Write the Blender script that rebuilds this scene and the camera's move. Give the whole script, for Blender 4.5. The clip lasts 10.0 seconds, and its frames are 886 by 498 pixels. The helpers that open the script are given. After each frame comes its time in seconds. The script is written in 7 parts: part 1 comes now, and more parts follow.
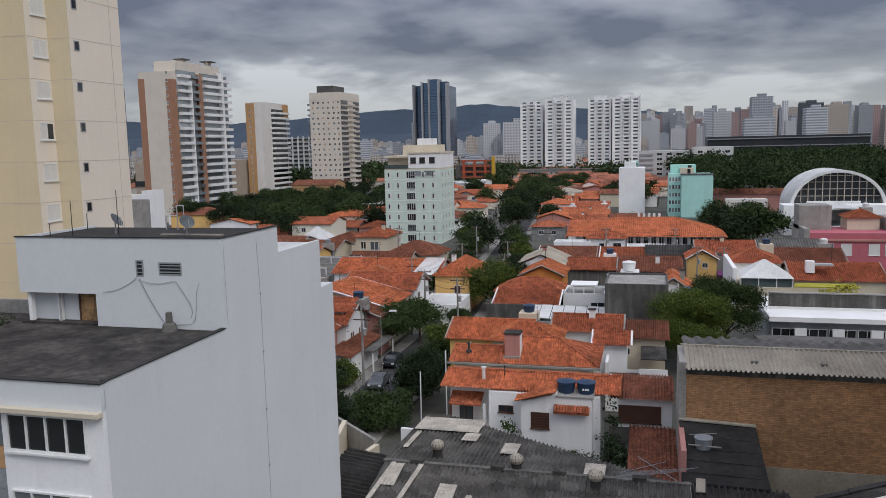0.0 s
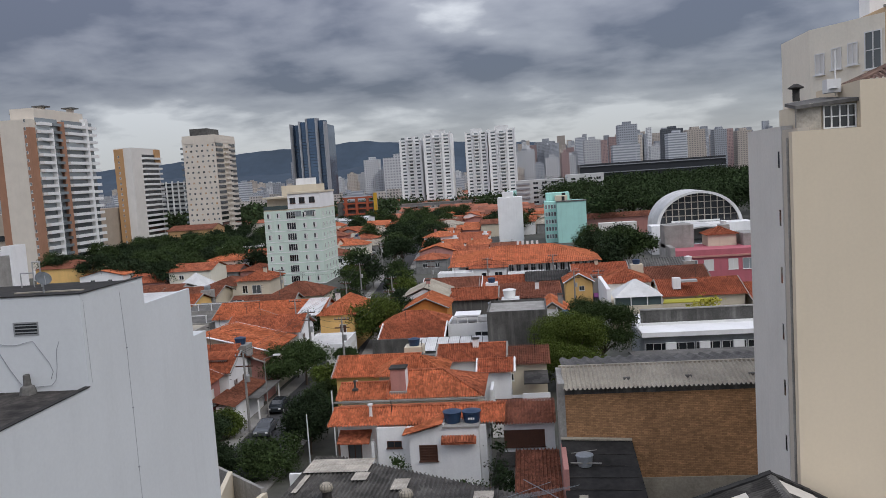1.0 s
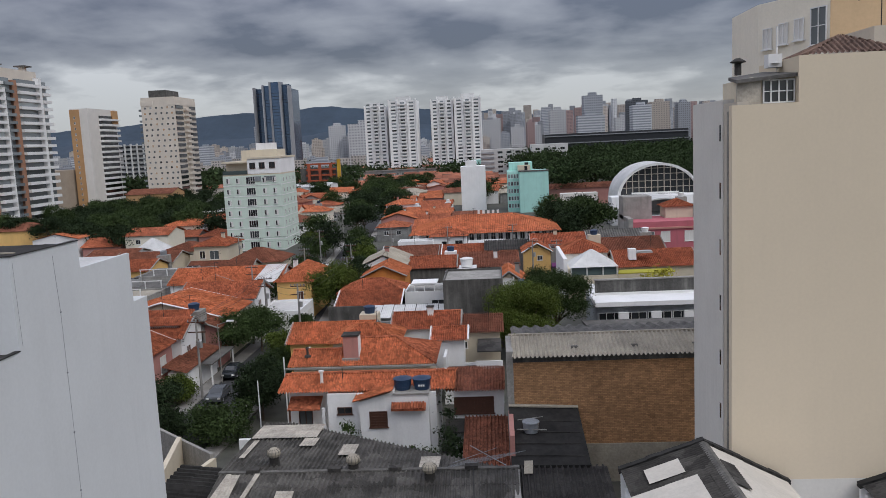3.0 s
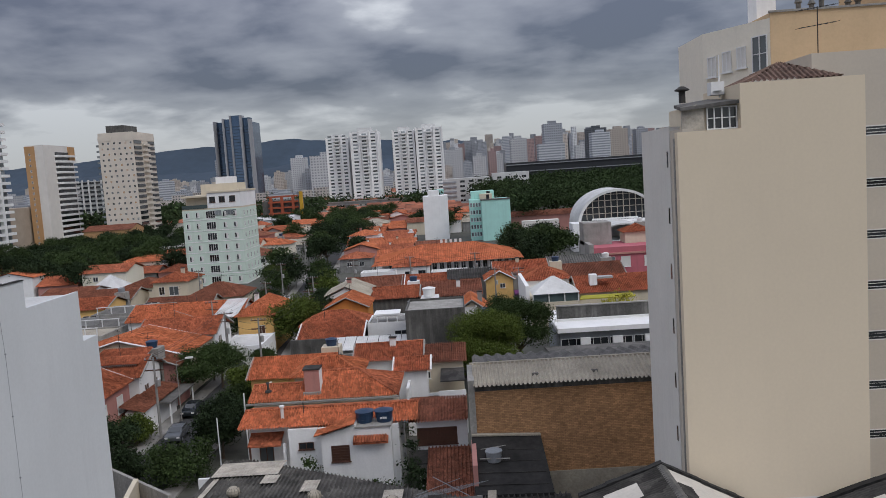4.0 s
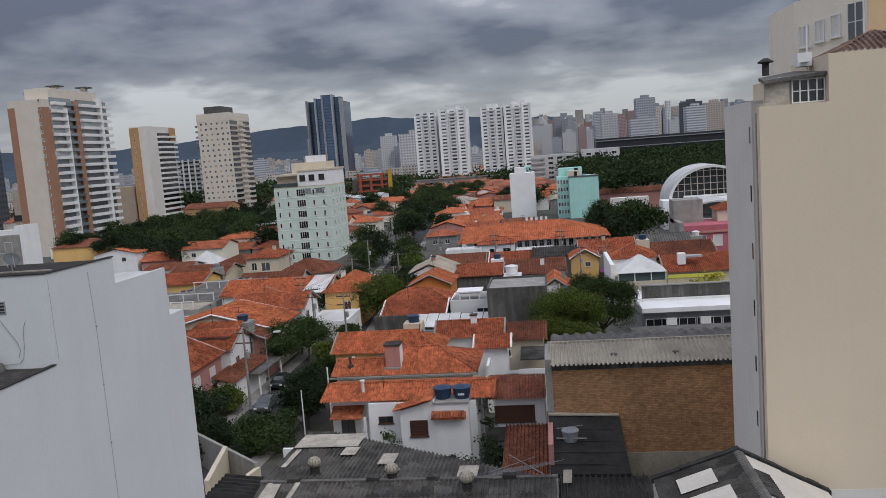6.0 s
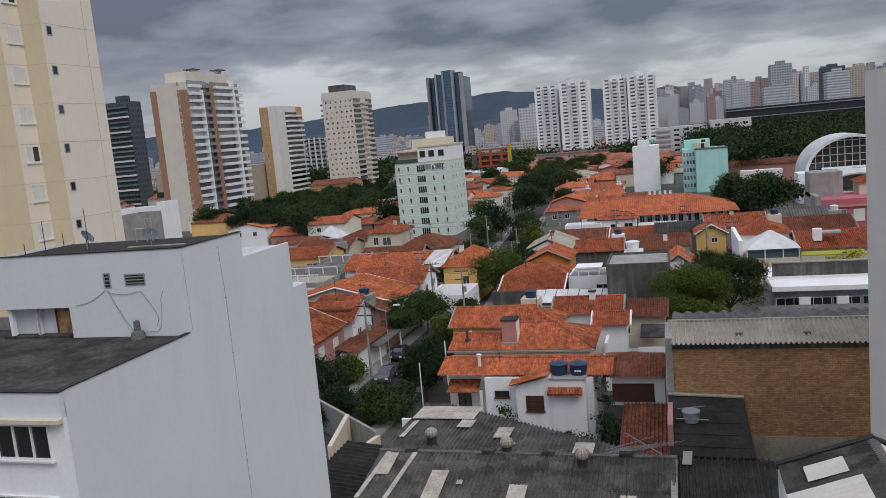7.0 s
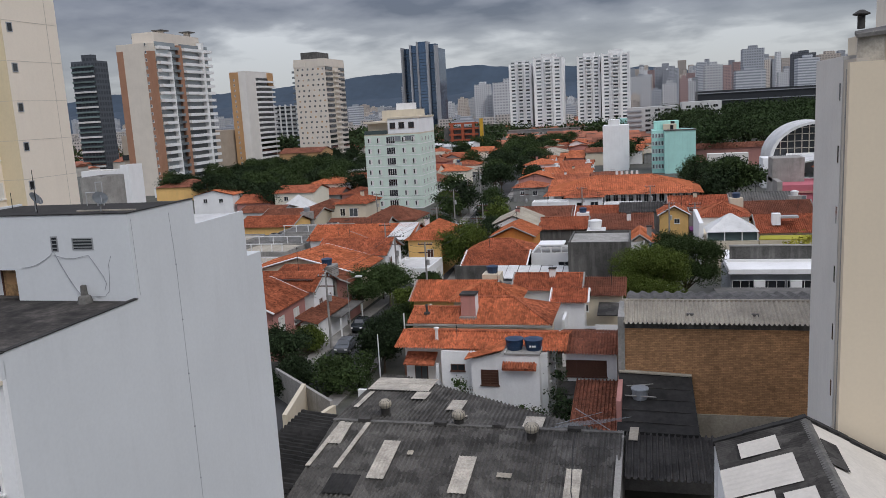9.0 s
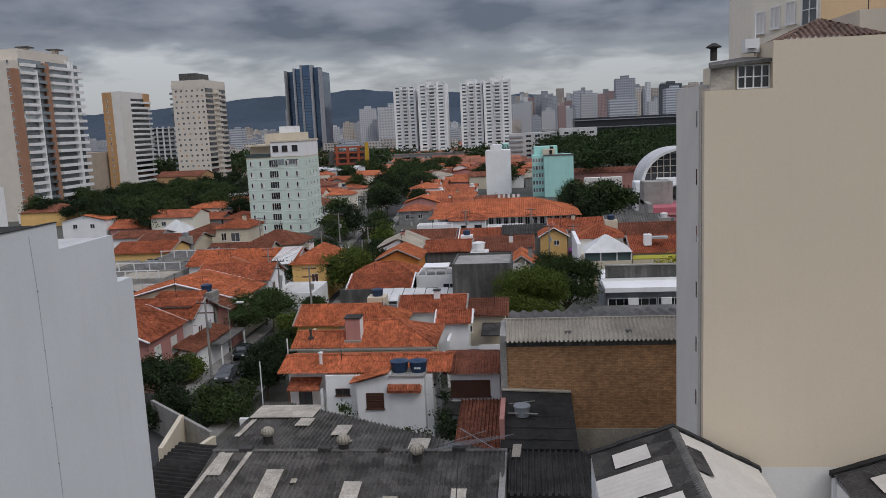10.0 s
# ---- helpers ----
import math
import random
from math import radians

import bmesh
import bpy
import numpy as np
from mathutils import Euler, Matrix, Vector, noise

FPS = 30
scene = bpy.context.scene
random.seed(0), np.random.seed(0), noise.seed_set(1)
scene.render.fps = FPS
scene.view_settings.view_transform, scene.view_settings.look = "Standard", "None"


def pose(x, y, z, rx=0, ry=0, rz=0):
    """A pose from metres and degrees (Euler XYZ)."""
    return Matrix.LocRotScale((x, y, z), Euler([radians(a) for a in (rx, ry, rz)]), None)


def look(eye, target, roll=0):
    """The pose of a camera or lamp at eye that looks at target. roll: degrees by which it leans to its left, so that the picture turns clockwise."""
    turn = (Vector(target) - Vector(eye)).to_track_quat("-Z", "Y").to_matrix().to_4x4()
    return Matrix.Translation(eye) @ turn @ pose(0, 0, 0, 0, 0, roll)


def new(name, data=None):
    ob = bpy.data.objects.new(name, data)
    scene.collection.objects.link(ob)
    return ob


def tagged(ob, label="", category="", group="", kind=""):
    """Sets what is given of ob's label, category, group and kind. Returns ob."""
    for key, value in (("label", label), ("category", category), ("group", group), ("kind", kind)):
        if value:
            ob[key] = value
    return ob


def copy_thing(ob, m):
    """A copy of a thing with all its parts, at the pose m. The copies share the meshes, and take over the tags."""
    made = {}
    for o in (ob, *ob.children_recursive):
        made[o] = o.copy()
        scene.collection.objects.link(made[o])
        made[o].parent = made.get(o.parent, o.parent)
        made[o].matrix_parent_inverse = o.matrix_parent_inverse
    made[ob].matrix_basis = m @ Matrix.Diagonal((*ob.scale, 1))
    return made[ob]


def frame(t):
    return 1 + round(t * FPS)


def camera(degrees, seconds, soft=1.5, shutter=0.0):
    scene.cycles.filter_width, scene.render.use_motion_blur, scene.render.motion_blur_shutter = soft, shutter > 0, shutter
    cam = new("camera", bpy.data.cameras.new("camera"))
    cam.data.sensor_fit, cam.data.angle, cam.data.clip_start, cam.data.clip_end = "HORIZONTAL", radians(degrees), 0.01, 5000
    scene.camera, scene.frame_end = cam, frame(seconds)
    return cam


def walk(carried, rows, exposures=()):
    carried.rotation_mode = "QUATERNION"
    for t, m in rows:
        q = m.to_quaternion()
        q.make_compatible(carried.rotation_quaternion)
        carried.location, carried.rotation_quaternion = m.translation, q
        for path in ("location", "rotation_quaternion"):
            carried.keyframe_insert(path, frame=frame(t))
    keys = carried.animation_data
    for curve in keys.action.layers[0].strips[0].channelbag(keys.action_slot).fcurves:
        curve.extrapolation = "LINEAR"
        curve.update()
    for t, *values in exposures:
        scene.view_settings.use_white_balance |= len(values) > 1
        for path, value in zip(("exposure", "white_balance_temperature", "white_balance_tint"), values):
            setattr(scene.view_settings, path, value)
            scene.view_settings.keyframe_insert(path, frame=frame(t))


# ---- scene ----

cam = camera(58.5, 10.0, soft=0.6)
PATH = [
    (0, (-3.335, 1.163, 26.705), (-3.838, 3.082, 26.449), -1.3),
    (0.5, (-2.896, 0.865, 26.772), (-3.486, 2.765, 26.564), -5.9),
    (0.9, (-2.556, 0.688, 26.826), (-2.896, 2.652, 26.656), -5.2),
    (1, (-2.472, 0.669, 26.829), (-2.693, 2.648, 26.649), -3.8),
    (1.3, (-2.185, 0.621, 26.774), (-2.137, 2.61, 26.573), -2.4),
    (1.5, (-2.044, 0.682, 26.746), (-1.902, 2.666, 26.538), -2.4),
    (2, (-1.963, 0.83, 26.768), (-1.734, 2.805, 26.547), -0.9),
    (2.5, (-1.665, 0.738, 26.793), (-1.682, 2.724, 26.559), -2.6),
    (2.7, (-1.573, 0.751, 26.765), (-1.722, 2.726, 26.488), -3.0),
    (3.8, (-0.997, 0.743, 26.767), (-1.041, 2.732, 26.568), -2.8),
    (4, (-0.909, 0.719, 26.778), (-0.954, 2.709, 26.582), -3.8),
    (4.5, (-0.706, 0.658, 26.807), (-0.815, 2.635, 26.522), -2.0),
    (5, (-0.402, 0.635, 26.812), (-0.506, 2.608, 26.501), -1.3),
    (5.5, (-0.125, 0.688, 26.812), (-0.183, 2.673, 26.576), -0.6),
    (6, (-0.039, 0.761, 26.785), (-0.31, 2.728, 26.548), -4.3),
    (6.2, (-0.026, 0.791, 26.778), (-0.493, 2.722, 26.544), -3.9),
    (7.3, (0.38, 0.787, 26.8), (-0.215, 2.675, 26.516), -4.6),
    (7.5, (0.473, 0.708, 26.827), (-0.115, 2.598, 26.542), -2.0),
    (8, (0.657, 0.601, 26.9), (0.027, 2.481, 26.635), -1.4),
    (8.5, (0.944, 0.615, 26.833), (0.278, 2.47, 26.491), -2.6),
    (9, (1.113, 0.752, 26.819), (0.615, 2.658, 26.472), -3.2),
    (9.5, (1.274, 0.715, 26.757), (1.055, 2.681, 26.457), -1.8),
    (10, (1.436, 0.649, 26.723), (1.219, 2.615, 26.421), -2.6),
]
walk(cam, [(t, look(eye, goal, roll)) for t, eye, goal, roll in PATH], exposures=((0, 0.02), (0.9, 0.06), (2.0, -0.04), (2.5, 0.0), (4.0, -0.08), (4.5, -0.28), (5.0, -0.13), (5.5, 0.0), (6.0, -0.08), (7.4, 0.0), (8.0, 0.0), (9.0, 0.07), (9.4, 0.02), (10, -0.20)))

# ---- light ----
world = bpy.data.worlds.new("overcast_sky")
scene.world = world
world.use_nodes = True
wn, wl = world.node_tree.nodes, world.node_tree.links
wn.clear()


def wnode(kind, **values):
    n = wn.new(kind)
    for k, v in values.items():
        n.inputs[k].default_value = v
    return n


def wmath(op, a, b=None):
    n = wn.new("ShaderNodeMath")
    n.operation = op
    for i, v in enumerate((a, b)):
        if v is None:
            continue
        if isinstance(v, (int, float)):
            n.inputs[i].default_value = v
        else:
            wl.new(v, n.inputs[i])
    return n.outputs[0]


sky = wn.new("ShaderNodeTexSky")
sky.sky_type = "NISHITA"
sky.sun_disc = False
sky.sun_elevation, sky.sun_rotation = radians(52), radians(200)
# a deck of stratocumulus: the direction is projected on a flat layer overhead
tc = wn.new("ShaderNodeTexCoord")
sep = wn.new("ShaderNodeSeparateXYZ")
wl.new(tc.outputs["Generated"], sep.inputs[0])
up = wmath("MAXIMUM", sep.outputs[2], 0.0)
lift = wmath("ADD", up, 0.19)
flat = wn.new("ShaderNodeCombineXYZ")
wl.new(wmath("DIVIDE", sep.outputs[0], lift), flat.inputs[0])
wl.new(wmath("DIVIDE", sep.outputs[1], lift), flat.inputs[1])
big = wnode("ShaderNodeTexNoise", Scale=0.72, Detail=7.0, Roughness=0.48, Distortion=0.12)
fine = wnode("ShaderNodeTexNoise", Scale=2.7, Detail=8.0, Roughness=0.5, Distortion=0.15)
wl.new(flat.outputs[0], big.inputs["Vector"])
wl.new(flat.outputs[0], fine.inputs["Vector"])
mixed = wmath("ADD", wmath("MULTIPLY", big.outputs[0], 0.68), wmath("MULTIPLY", fine.outputs[0], 0.32))
ramp = wn.new("ShaderNodeValToRGB")
cr = ramp.color_ramp
cr.elements[0].position, cr.elements[0].color = 0.43, (0.080, 0.086, 0.118, 1)
cr.elements[1].position, cr.elements[1].color = 0.625, (0.50, 0.515, 0.545, 1)
e = cr.elements.new(0.48)
e.color = (0.150, 0.156, 0.192, 1)
e = cr.elements.new(0.555)
e.color = (0.235, 0.244, 0.280, 1)
# the light strip under the deck near the horizon
low = wn.new("ShaderNodeMapRange")
low.interpolation_type = "SMOOTHSTEP"
low.inputs["From Min"].default_value, low.inputs["From Max"].default_value = 0.025, 0.125
low.inputs["To Min"].default_value, low.inputs["To Max"].default_value = 0.78, 0.0
wl.new(up, low.inputs["Value"])
wl.new(wmath("ADD", mixed, wmath("MULTIPLY", low.outputs[0], 0.16)), ramp.inputs[0])
strip = wmath("MULTIPLY", low.outputs[0], 0.50)
band = wn.new("ShaderNodeMix")
band.data_type = "RGBA"
wl.new(strip, band.inputs["Factor"])
wl.new(ramp.outputs[0], band.inputs["A"])
band.inputs["B"].default_value = (0.47, 0.49, 0.525, 1)
# an overcast sky is about three times as bright overhead as at the horizon
grow = wmath("ADD", 0.80, wmath("MULTIPLY", wmath("POWER", up, 1.3), 5.0))
deck = wn.new("ShaderNodeBackground")
wl.new(band.outputs["Result"], deck.inputs["Color"])
wl.new(grow, deck.inputs["Strength"])
air = wn.new("ShaderNodeBackground")
wl.new(sky.outputs[0], air.inputs["Color"])
air.inputs["Strength"].default_value = 0.015
both = wn.new("ShaderNodeAddShader")
wl.new(deck.outputs[0], both.inputs[0])
wl.new(air.outputs[0], both.inputs[1])
wout = wn.new("ShaderNodeOutputWorld")
wl.new(both.outputs[0], wout.inputs[0])

sun = bpy.data.lights.new("sun", "SUN")
sun.energy, sun.angle, sun.color = 1.05, radians(24), (1.0, 0.96, 0.9)
sun_ob = new("sun", sun)
sun_ob.matrix_world = look((0, 0, 200), (-80, 58, 100))

# ---- materials ----


def paint(name, rgb, rough=0.85, var=0.16, big=0.25, fine=6.0, bump=0.15, streak=0.0, dirt=(0.08, 0.075, 0.065), island=0.0, obj=0.0, metal=0.0, spec=0.4, cells=0.0, cell=4.4):
    """A surface with variation at two scales, upright rain streaks, and chance shifts from piece to piece."""
    m = bpy.data.materials.new(name)
    m.use_nodes = True
    t = m.node_tree
    n, l = t.nodes, t.links
    b = n["Principled BSDF"]
    b.inputs["Roughness"].default_value = rough
    b.inputs["Metallic"].default_value = metal
    b.inputs["Specular IOR Level"].default_value = spec
    co = n.new("ShaderNodeTexCoord")
    out = co.outputs["Object"]

    def noise_at(scale, detail=4.0, stretch=None):
        v = out
        if stretch:
            mp = n.new("ShaderNodeMapping")
            mp.inputs["Scale"].default_value = stretch
            l.new(out, mp.inputs["Vector"])
            v = mp.outputs[0]
        t_ = n.new("ShaderNodeTexNoise")
        t_.inputs["Scale"].default_value, t_.inputs["Detail"].default_value = scale, detail
        t_.inputs["Roughness"].default_value = 0.62
        l.new(v, t_.inputs["Vector"])
        return t_.outputs[0]

    def rng(v, a, b_, lo, hi):
        r = n.new("ShaderNodeMapRange")
        for k, x in zip(("From Min", "From Max", "To Min", "To Max"), (a, b_, lo, hi)):
            r.inputs[k].default_value = x
        l.new(v, r.inputs["Value"])
        return r.outputs[0]

    def mul(a, b_):
        x = n.new("ShaderNodeMath")
        x.operation = "MULTIPLY"
        for i, v in enumerate((a, b_)):
            if isinstance(v, float):
                x.inputs[i].default_value = v
            else:
                l.new(v, x.inputs[i])
        return x.outputs[0]

    f1, f2 = noise_at(big), noise_at(fine, 5.0)
    value = mul(rng(f1, 0.3, 0.7, 1 - var, 1 + var), rng(f2, 0.3, 0.7, 1 - var * 0.7, 1 + var * 0.7))
    if island:
        g = n.new("ShaderNodeNewGeometry")
        value = mul(value, rng(g.outputs["Random Per Island"], 0, 1, 1 - island, 1 + island))
    if cells:
        vo = n.new("ShaderNodeTexVoronoi")
        vo.inputs["Scale"].default_value = cell
        l.new(out, vo.inputs["Vector"])
        sx = n.new("ShaderNodeSeparateColor")
        l.new(vo.outputs["Color"], sx.inputs[0])
        value = mul(value, rng(sx.outputs[0], 0, 1, 1 - cells, 1 + cells))
    if obj:
        o = n.new("ShaderNodeObjectInfo")
        value = mul(value, rng(o.outputs["Random"], 0, 1, 1 - obj, 1 + obj))
    hsv = n.new("ShaderNodeHueSaturation")
    hsv.inputs["Color"].default_value = (*rgb, 1)
    l.new(value, hsv.inputs["Value"])
    col = hsv.outputs[0]
    if streak:
        s = noise_at(1.0, 5.0, (1.4, 1.4, 0.09))
        s2 = noise_at(0.35, 3.0)
        mx = n.new("ShaderNodeMix")
        mx.data_type = "RGBA"
        l.new(mul(rng(s, 0.5, 0.72, 0.0, streak), rng(s2, 0.35, 0.65, 0.25, 1.0)), mx.inputs["Factor"])
        l.new(col, mx.inputs["A"])
        mx.inputs["B"].default_value = (*dirt, 1)
        col = mx.outputs["Result"]
    l.new(col, b.inputs["Base Color"])
    if bump:
        bp = n.new("ShaderNodeBump")
        bp.inputs["Strength"].default_value, bp.inputs["Distance"].default_value = bump, 0.03
        l.new(f2, bp.inputs["Height"])
        l.new(bp.outputs[0], b.inputs["Normal"])
    return m


M = {}
M["white_wall"] = paint("white_wall", (0.82, 0.82, 0.82), var=0.05, streak=0.10, bump=0.08)
M["blue_white"] = paint("blue_white_wall", (0.645, 0.665, 0.675), var=0.035, big=0.15, streak=0.05, bump=0.06)
M["pale_cream"] = paint("pale_cream_wall", (0.80, 0.75, 0.64), var=0.05, streak=0.1)
M["cream"] = paint("cream_wall", (0.62, 0.55, 0.43), var=0.06, streak=0.12)
M["beige"] = paint("beige_wall", (0.70, 0.60, 0.455), var=0.03, big=0.12, streak=0.03, bump=0.06)
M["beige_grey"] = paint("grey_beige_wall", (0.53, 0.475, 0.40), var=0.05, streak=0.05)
M["side_grey"] = paint("pale_grey_side_wall", (0.66, 0.64, 0.60), var=0.05, streak=0.10)
M["hip_brown"] = paint("brown_fibre_ribs", (0.15, 0.095, 0.072), var=0.4, cells=0.3)
M["ochre"] = paint("ochre_wall", (0.55, 0.40, 0.245), var=0.06, streak=0.1)
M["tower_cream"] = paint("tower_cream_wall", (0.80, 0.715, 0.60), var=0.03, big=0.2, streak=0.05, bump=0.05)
# shaded copy of the tower cream: the shade is in this deeper yellow
M["tower_shade"] = paint("tower_shaded_cream", (0.68, 0.575, 0.39), var=0.04, big=0.2, streak=0.08, bump=0.05)
M["grey_wall"] = paint("grey_render", (0.24, 0.24, 0.235), var=0.25, big=0.3, streak=0.5, bump=0.4)
M["dark_wall"] = paint("blackened_render", (0.082, 0.080, 0.075), var=0.4, big=0.4, streak=0.5, dirt=(0.34, 0.33, 0.31), bump=0.4)
M["yellow"] = paint("yellow_wall", (0.80, 0.51, 0.19), var=0.07, streak=0.15)
M["orange_wall"] = paint("orange_wall", (0.60, 0.24, 0.06), var=0.08, streak=0.2)
M["pink"] = paint("pink_wall", (0.46, 0.13, 0.16), var=0.08, streak=0.25)
M["rose"] = paint("rose_wall", (0.46, 0.22, 0.19), var=0.1, streak=0.25)
M["mint"] = paint("mint_wall", (0.60, 0.70, 0.62), var=0.05, streak=0.12)
M["turq"] = paint("turquoise_wall", (0.40, 0.69, 0.63), var=0.06, streak=0.2, dirt=(0.10, 0.25, 0.24))
M["tile"] = paint("terracotta_tiles", (0.33, 0.105, 0.055), cells=0.40, cell=3.4, rough=0.92, spec=0.15, var=0.30, big=0.35, fine=4.5, bump=0.4, obj=0.12)
M["tile_bright"] = paint("orange_terracotta", (0.42, 0.135, 0.064), cells=0.38, cell=3.4, rough=0.92, spec=0.15, var=0.26, big=0.3, fine=4.5, bump=0.4, obj=0.10)
M["tile_brown"] = paint("brown_terracotta", (0.205, 0.082, 0.052), cells=0.34, rough=0.92, spec=0.15, var=0.34, big=0.4, fine=4.5, bump=0.4, obj=0.12)
M["fibre_dark"] = paint("blackened_fibre_cement", (0.045, 0.042, 0.039), cells=0.35, cell=1.1, rough=0.95, var=0.42, big=0.3, fine=5.0, bump=0.4, streak=0.0)
M["fibre_grey"] = paint("sooty_fibre_cement", (0.088, 0.083, 0.076), cells=0.35, cell=1.1, rough=0.95, var=0.42, big=0.3, fine=5.0, bump=0.4)
M["fibre"] = paint("grey_fibre_cement", (0.36, 0.325, 0.265), rough=0.95, var=0.24, big=0.35, fine=5.0, bump=0.3)
M["fibre_mid"] = paint("weathered_fibre_cement", (0.115, 0.110, 0.102), rough=0.95, var=0.4, big=0.5, fine=5.0, bump=0.3)
M["translucent"] = paint("translucent_sheet", (0.41, 0.375, 0.32), rough=0.8, var=0.32, big=0.8)
M["metal"] = paint("galvanised_metal", (0.50, 0.50, 0.50), rough=0.45, var=0.15, metal=0.6)
M["tin_white"] = paint("white_sheet_metal", (0.60, 0.60, 0.59), rough=0.55, var=0.16, streak=0.2)
M["brick"] = paint("raw_brick", (0.37, 0.185, 0.085), rough=0.95, var=0.24, big=0.18, fine=3.0, bump=0.3, obj=0.22)


def courses(m, w=0.24, h=0.075, dark=0.6):
    """Adds brick courses to a material, as fine relief and a shift from brick to brick."""
    n, l = m.node_tree.nodes, m.node_tree.links
    b = n["Principled BSDF"]
    src = b.inputs["Base Color"].links[0].from_socket
    co = n.new("ShaderNodeTexCoord")
    mp = n.new("ShaderNodeMapping")
    mp.inputs["Rotation"].default_value = (math.pi / 2, 0, 0)
    l.new(co.outputs["Object"], mp.inputs["Vector"])
    br = n.new("ShaderNodeTexBrick")
    br.inputs["Color1"].default_value, br.inputs["Color2"].default_value, br.inputs["Mortar"].default_value = (1.2, 1.17, 1.13, 1), (0.78, 0.76, 0.74, 1), (dark, dark, dark, 1)
    br.inputs["Scale"].default_value = 1.0
    br.inputs["Brick Width"].default_value, br.inputs["Row Height"].default_value, br.inputs["Mortar Size"].default_value = w, h, 0.012
    l.new(mp.outputs[0], br.inputs["Vector"])
    mx = n.new("ShaderNodeMix")
    mx.data_type, mx.blend_type = "RGBA", "MULTIPLY"
    mx.inputs["Factor"].default_value = 1.0
    l.new(src, mx.inputs["A"])
    l.new(br.outputs[0], mx.inputs["B"])
    l.new(mx.outputs["Result"], b.inputs["Base Color"])
    return m


M["brick_wall"] = courses(paint("raw_brick_wall", (0.42, 0.24, 0.125), cells=0.10, cell=2.2, rough=0.95, var=0.19, big=0.22, fine=2.6, bump=0.5, streak=0.22, dirt=(0.12, 0.07, 0.04)), 0.34, 0.13, 0.62)
M["mortar"] = paint("brick_mortar", (0.30, 0.19, 0.11), rough=0.95, var=0.2)
M["concrete"] = paint("old_concrete", (0.30, 0.29, 0.27), rough=0.95, var=0.25, big=0.4, streak=0.4, bump=0.3)
M["terrace"] = paint("scuffed_terrace_felt", (0.043, 0.038, 0.034), rough=0.95, var=0.8, big=0.7, fine=3.2, bump=0.3, cells=0.12, cell=1.1)
M["roof_felt"] = paint("blackened_roof_slab", (0.026, 0.025, 0.024), rough=0.95, var=0.5, big=0.35, fine=2.2, bump=0.3)
M["asphalt"] = paint("asphalt", (0.050, 0.050, 0.052), rough=0.92, var=0.22, big=0.2, fine=5.0)
M["paving"] = paint("paving", (0.24, 0.23, 0.215), rough=0.95, var=0.25, big=0.3)
M["ground"] = paint("city_ground", (0.085, 0.085, 0.072), rough=0.95, var=0.3, big=0.05, fine=0.6)
M["frame"] = paint("white_frame", (0.74, 0.74, 0.73), rough=0.5, var=0.06)
M["alu"] = paint("aluminium_frame", (0.38, 0.39, 0.40), rough=0.4, var=0.06, metal=0.5)
M["wood"] = paint("dark_wood", (0.085, 0.038, 0.024), rough=0.7, var=0.3, fine=9.0)
M["door_wood"] = paint("worn_door", (0.28, 0.17, 0.08), rough=0.7, var=0.4, big=1.5)
M["shutter"] = paint("white_shutter", (0.68, 0.67, 0.64), rough=0.6, var=0.06)
M["tank"] = paint("blue_tank", (0.020, 0.045, 0.095), rough=0.45, var=0.12)
M["tank_grey"] = paint("grey_tank", (0.24, 0.26, 0.28), rough=0.8, var=0.2)
M["pole"] = paint("concrete_pole", (0.27, 0.26, 0.245), rough=0.9, var=0.2)
M["wire"] = paint("cable", (0.02, 0.02, 0.02), rough=0.7, var=0.1)
M["bark"] = paint("bark", (0.10, 0.075, 0.055), rough=0.95, var=0.3)
M["leaf"] = paint("leaf", (0.040, 0.062, 0.021), rough=0.8, spec=0.12, var=0.30, big=0.4, fine=2.0, bump=0.0, island=0.3, obj=0.15)
M["leaf_light"] = paint("light_leaf", (0.072, 0.098, 0.020), rough=0.8, spec=0.12, var=0.28, big=0.4, fine=2.0, bump=0.0, island=0.4, obj=0.1)
M["leaf_dark"] = paint("dark_leaf", (0.024, 0.038, 0.017), rough=0.8, spec=0.10, var=0.35, big=0.3, fine=1.5, bump=0.0, island=0.45, obj=0.15)
M["wood_far"] = paint("far_leaf", (0.032, 0.050, 0.020), rough=0.9, spec=0.1, var=0.5, big=0.07, fine=0.3, bump=0.0, island=0.25)
# the slate blue carries the haze of the distance in the base colour
M["hill"] = paint("wooded_hill_haze", (0.040, 0.060, 0.086), rough=1.0, var=0.14, big=0.004, fine=0.02, bump=0.0)
M["brown_stripe"] = paint("brown_render", (0.36, 0.19, 0.12), var=0.08)
M["tan"] = paint("tan_render", (0.46, 0.27, 0.13), var=0.08)
M["tower_beige"] = paint("beige_tower_render", (0.66, 0.60, 0.52), var=0.05, streak=0.06)
M["cable_grey"] = paint("painted_over_cable", (0.27, 0.28, 0.30), rough=0.8, var=0.1)
M["off_white"] = paint("off_white_render", (0.69, 0.66, 0.62), var=0.05, streak=0.06)
M["balcony_white"] = paint("white_balcony", (0.80, 0.80, 0.79), var=0.05)
M["far_white"] = paint("far_white_render", (0.58, 0.58, 0.57), var=0.08, obj=0.12)
M["far_grey"] = paint("far_grey_render", (0.30, 0.31, 0.33), var=0.1, obj=0.25)
M["far_tan"] = paint("far_tan_render", (0.42, 0.35, 0.28), var=0.1, obj=0.2)
M["far_rose"] = paint("far_rose_render", (0.32, 0.19, 0.17), var=0.1, obj=0.2)
M["black_bldg"] = paint("black_cladding", (0.030, 0.033, 0.038), rough=0.4, var=0.1)
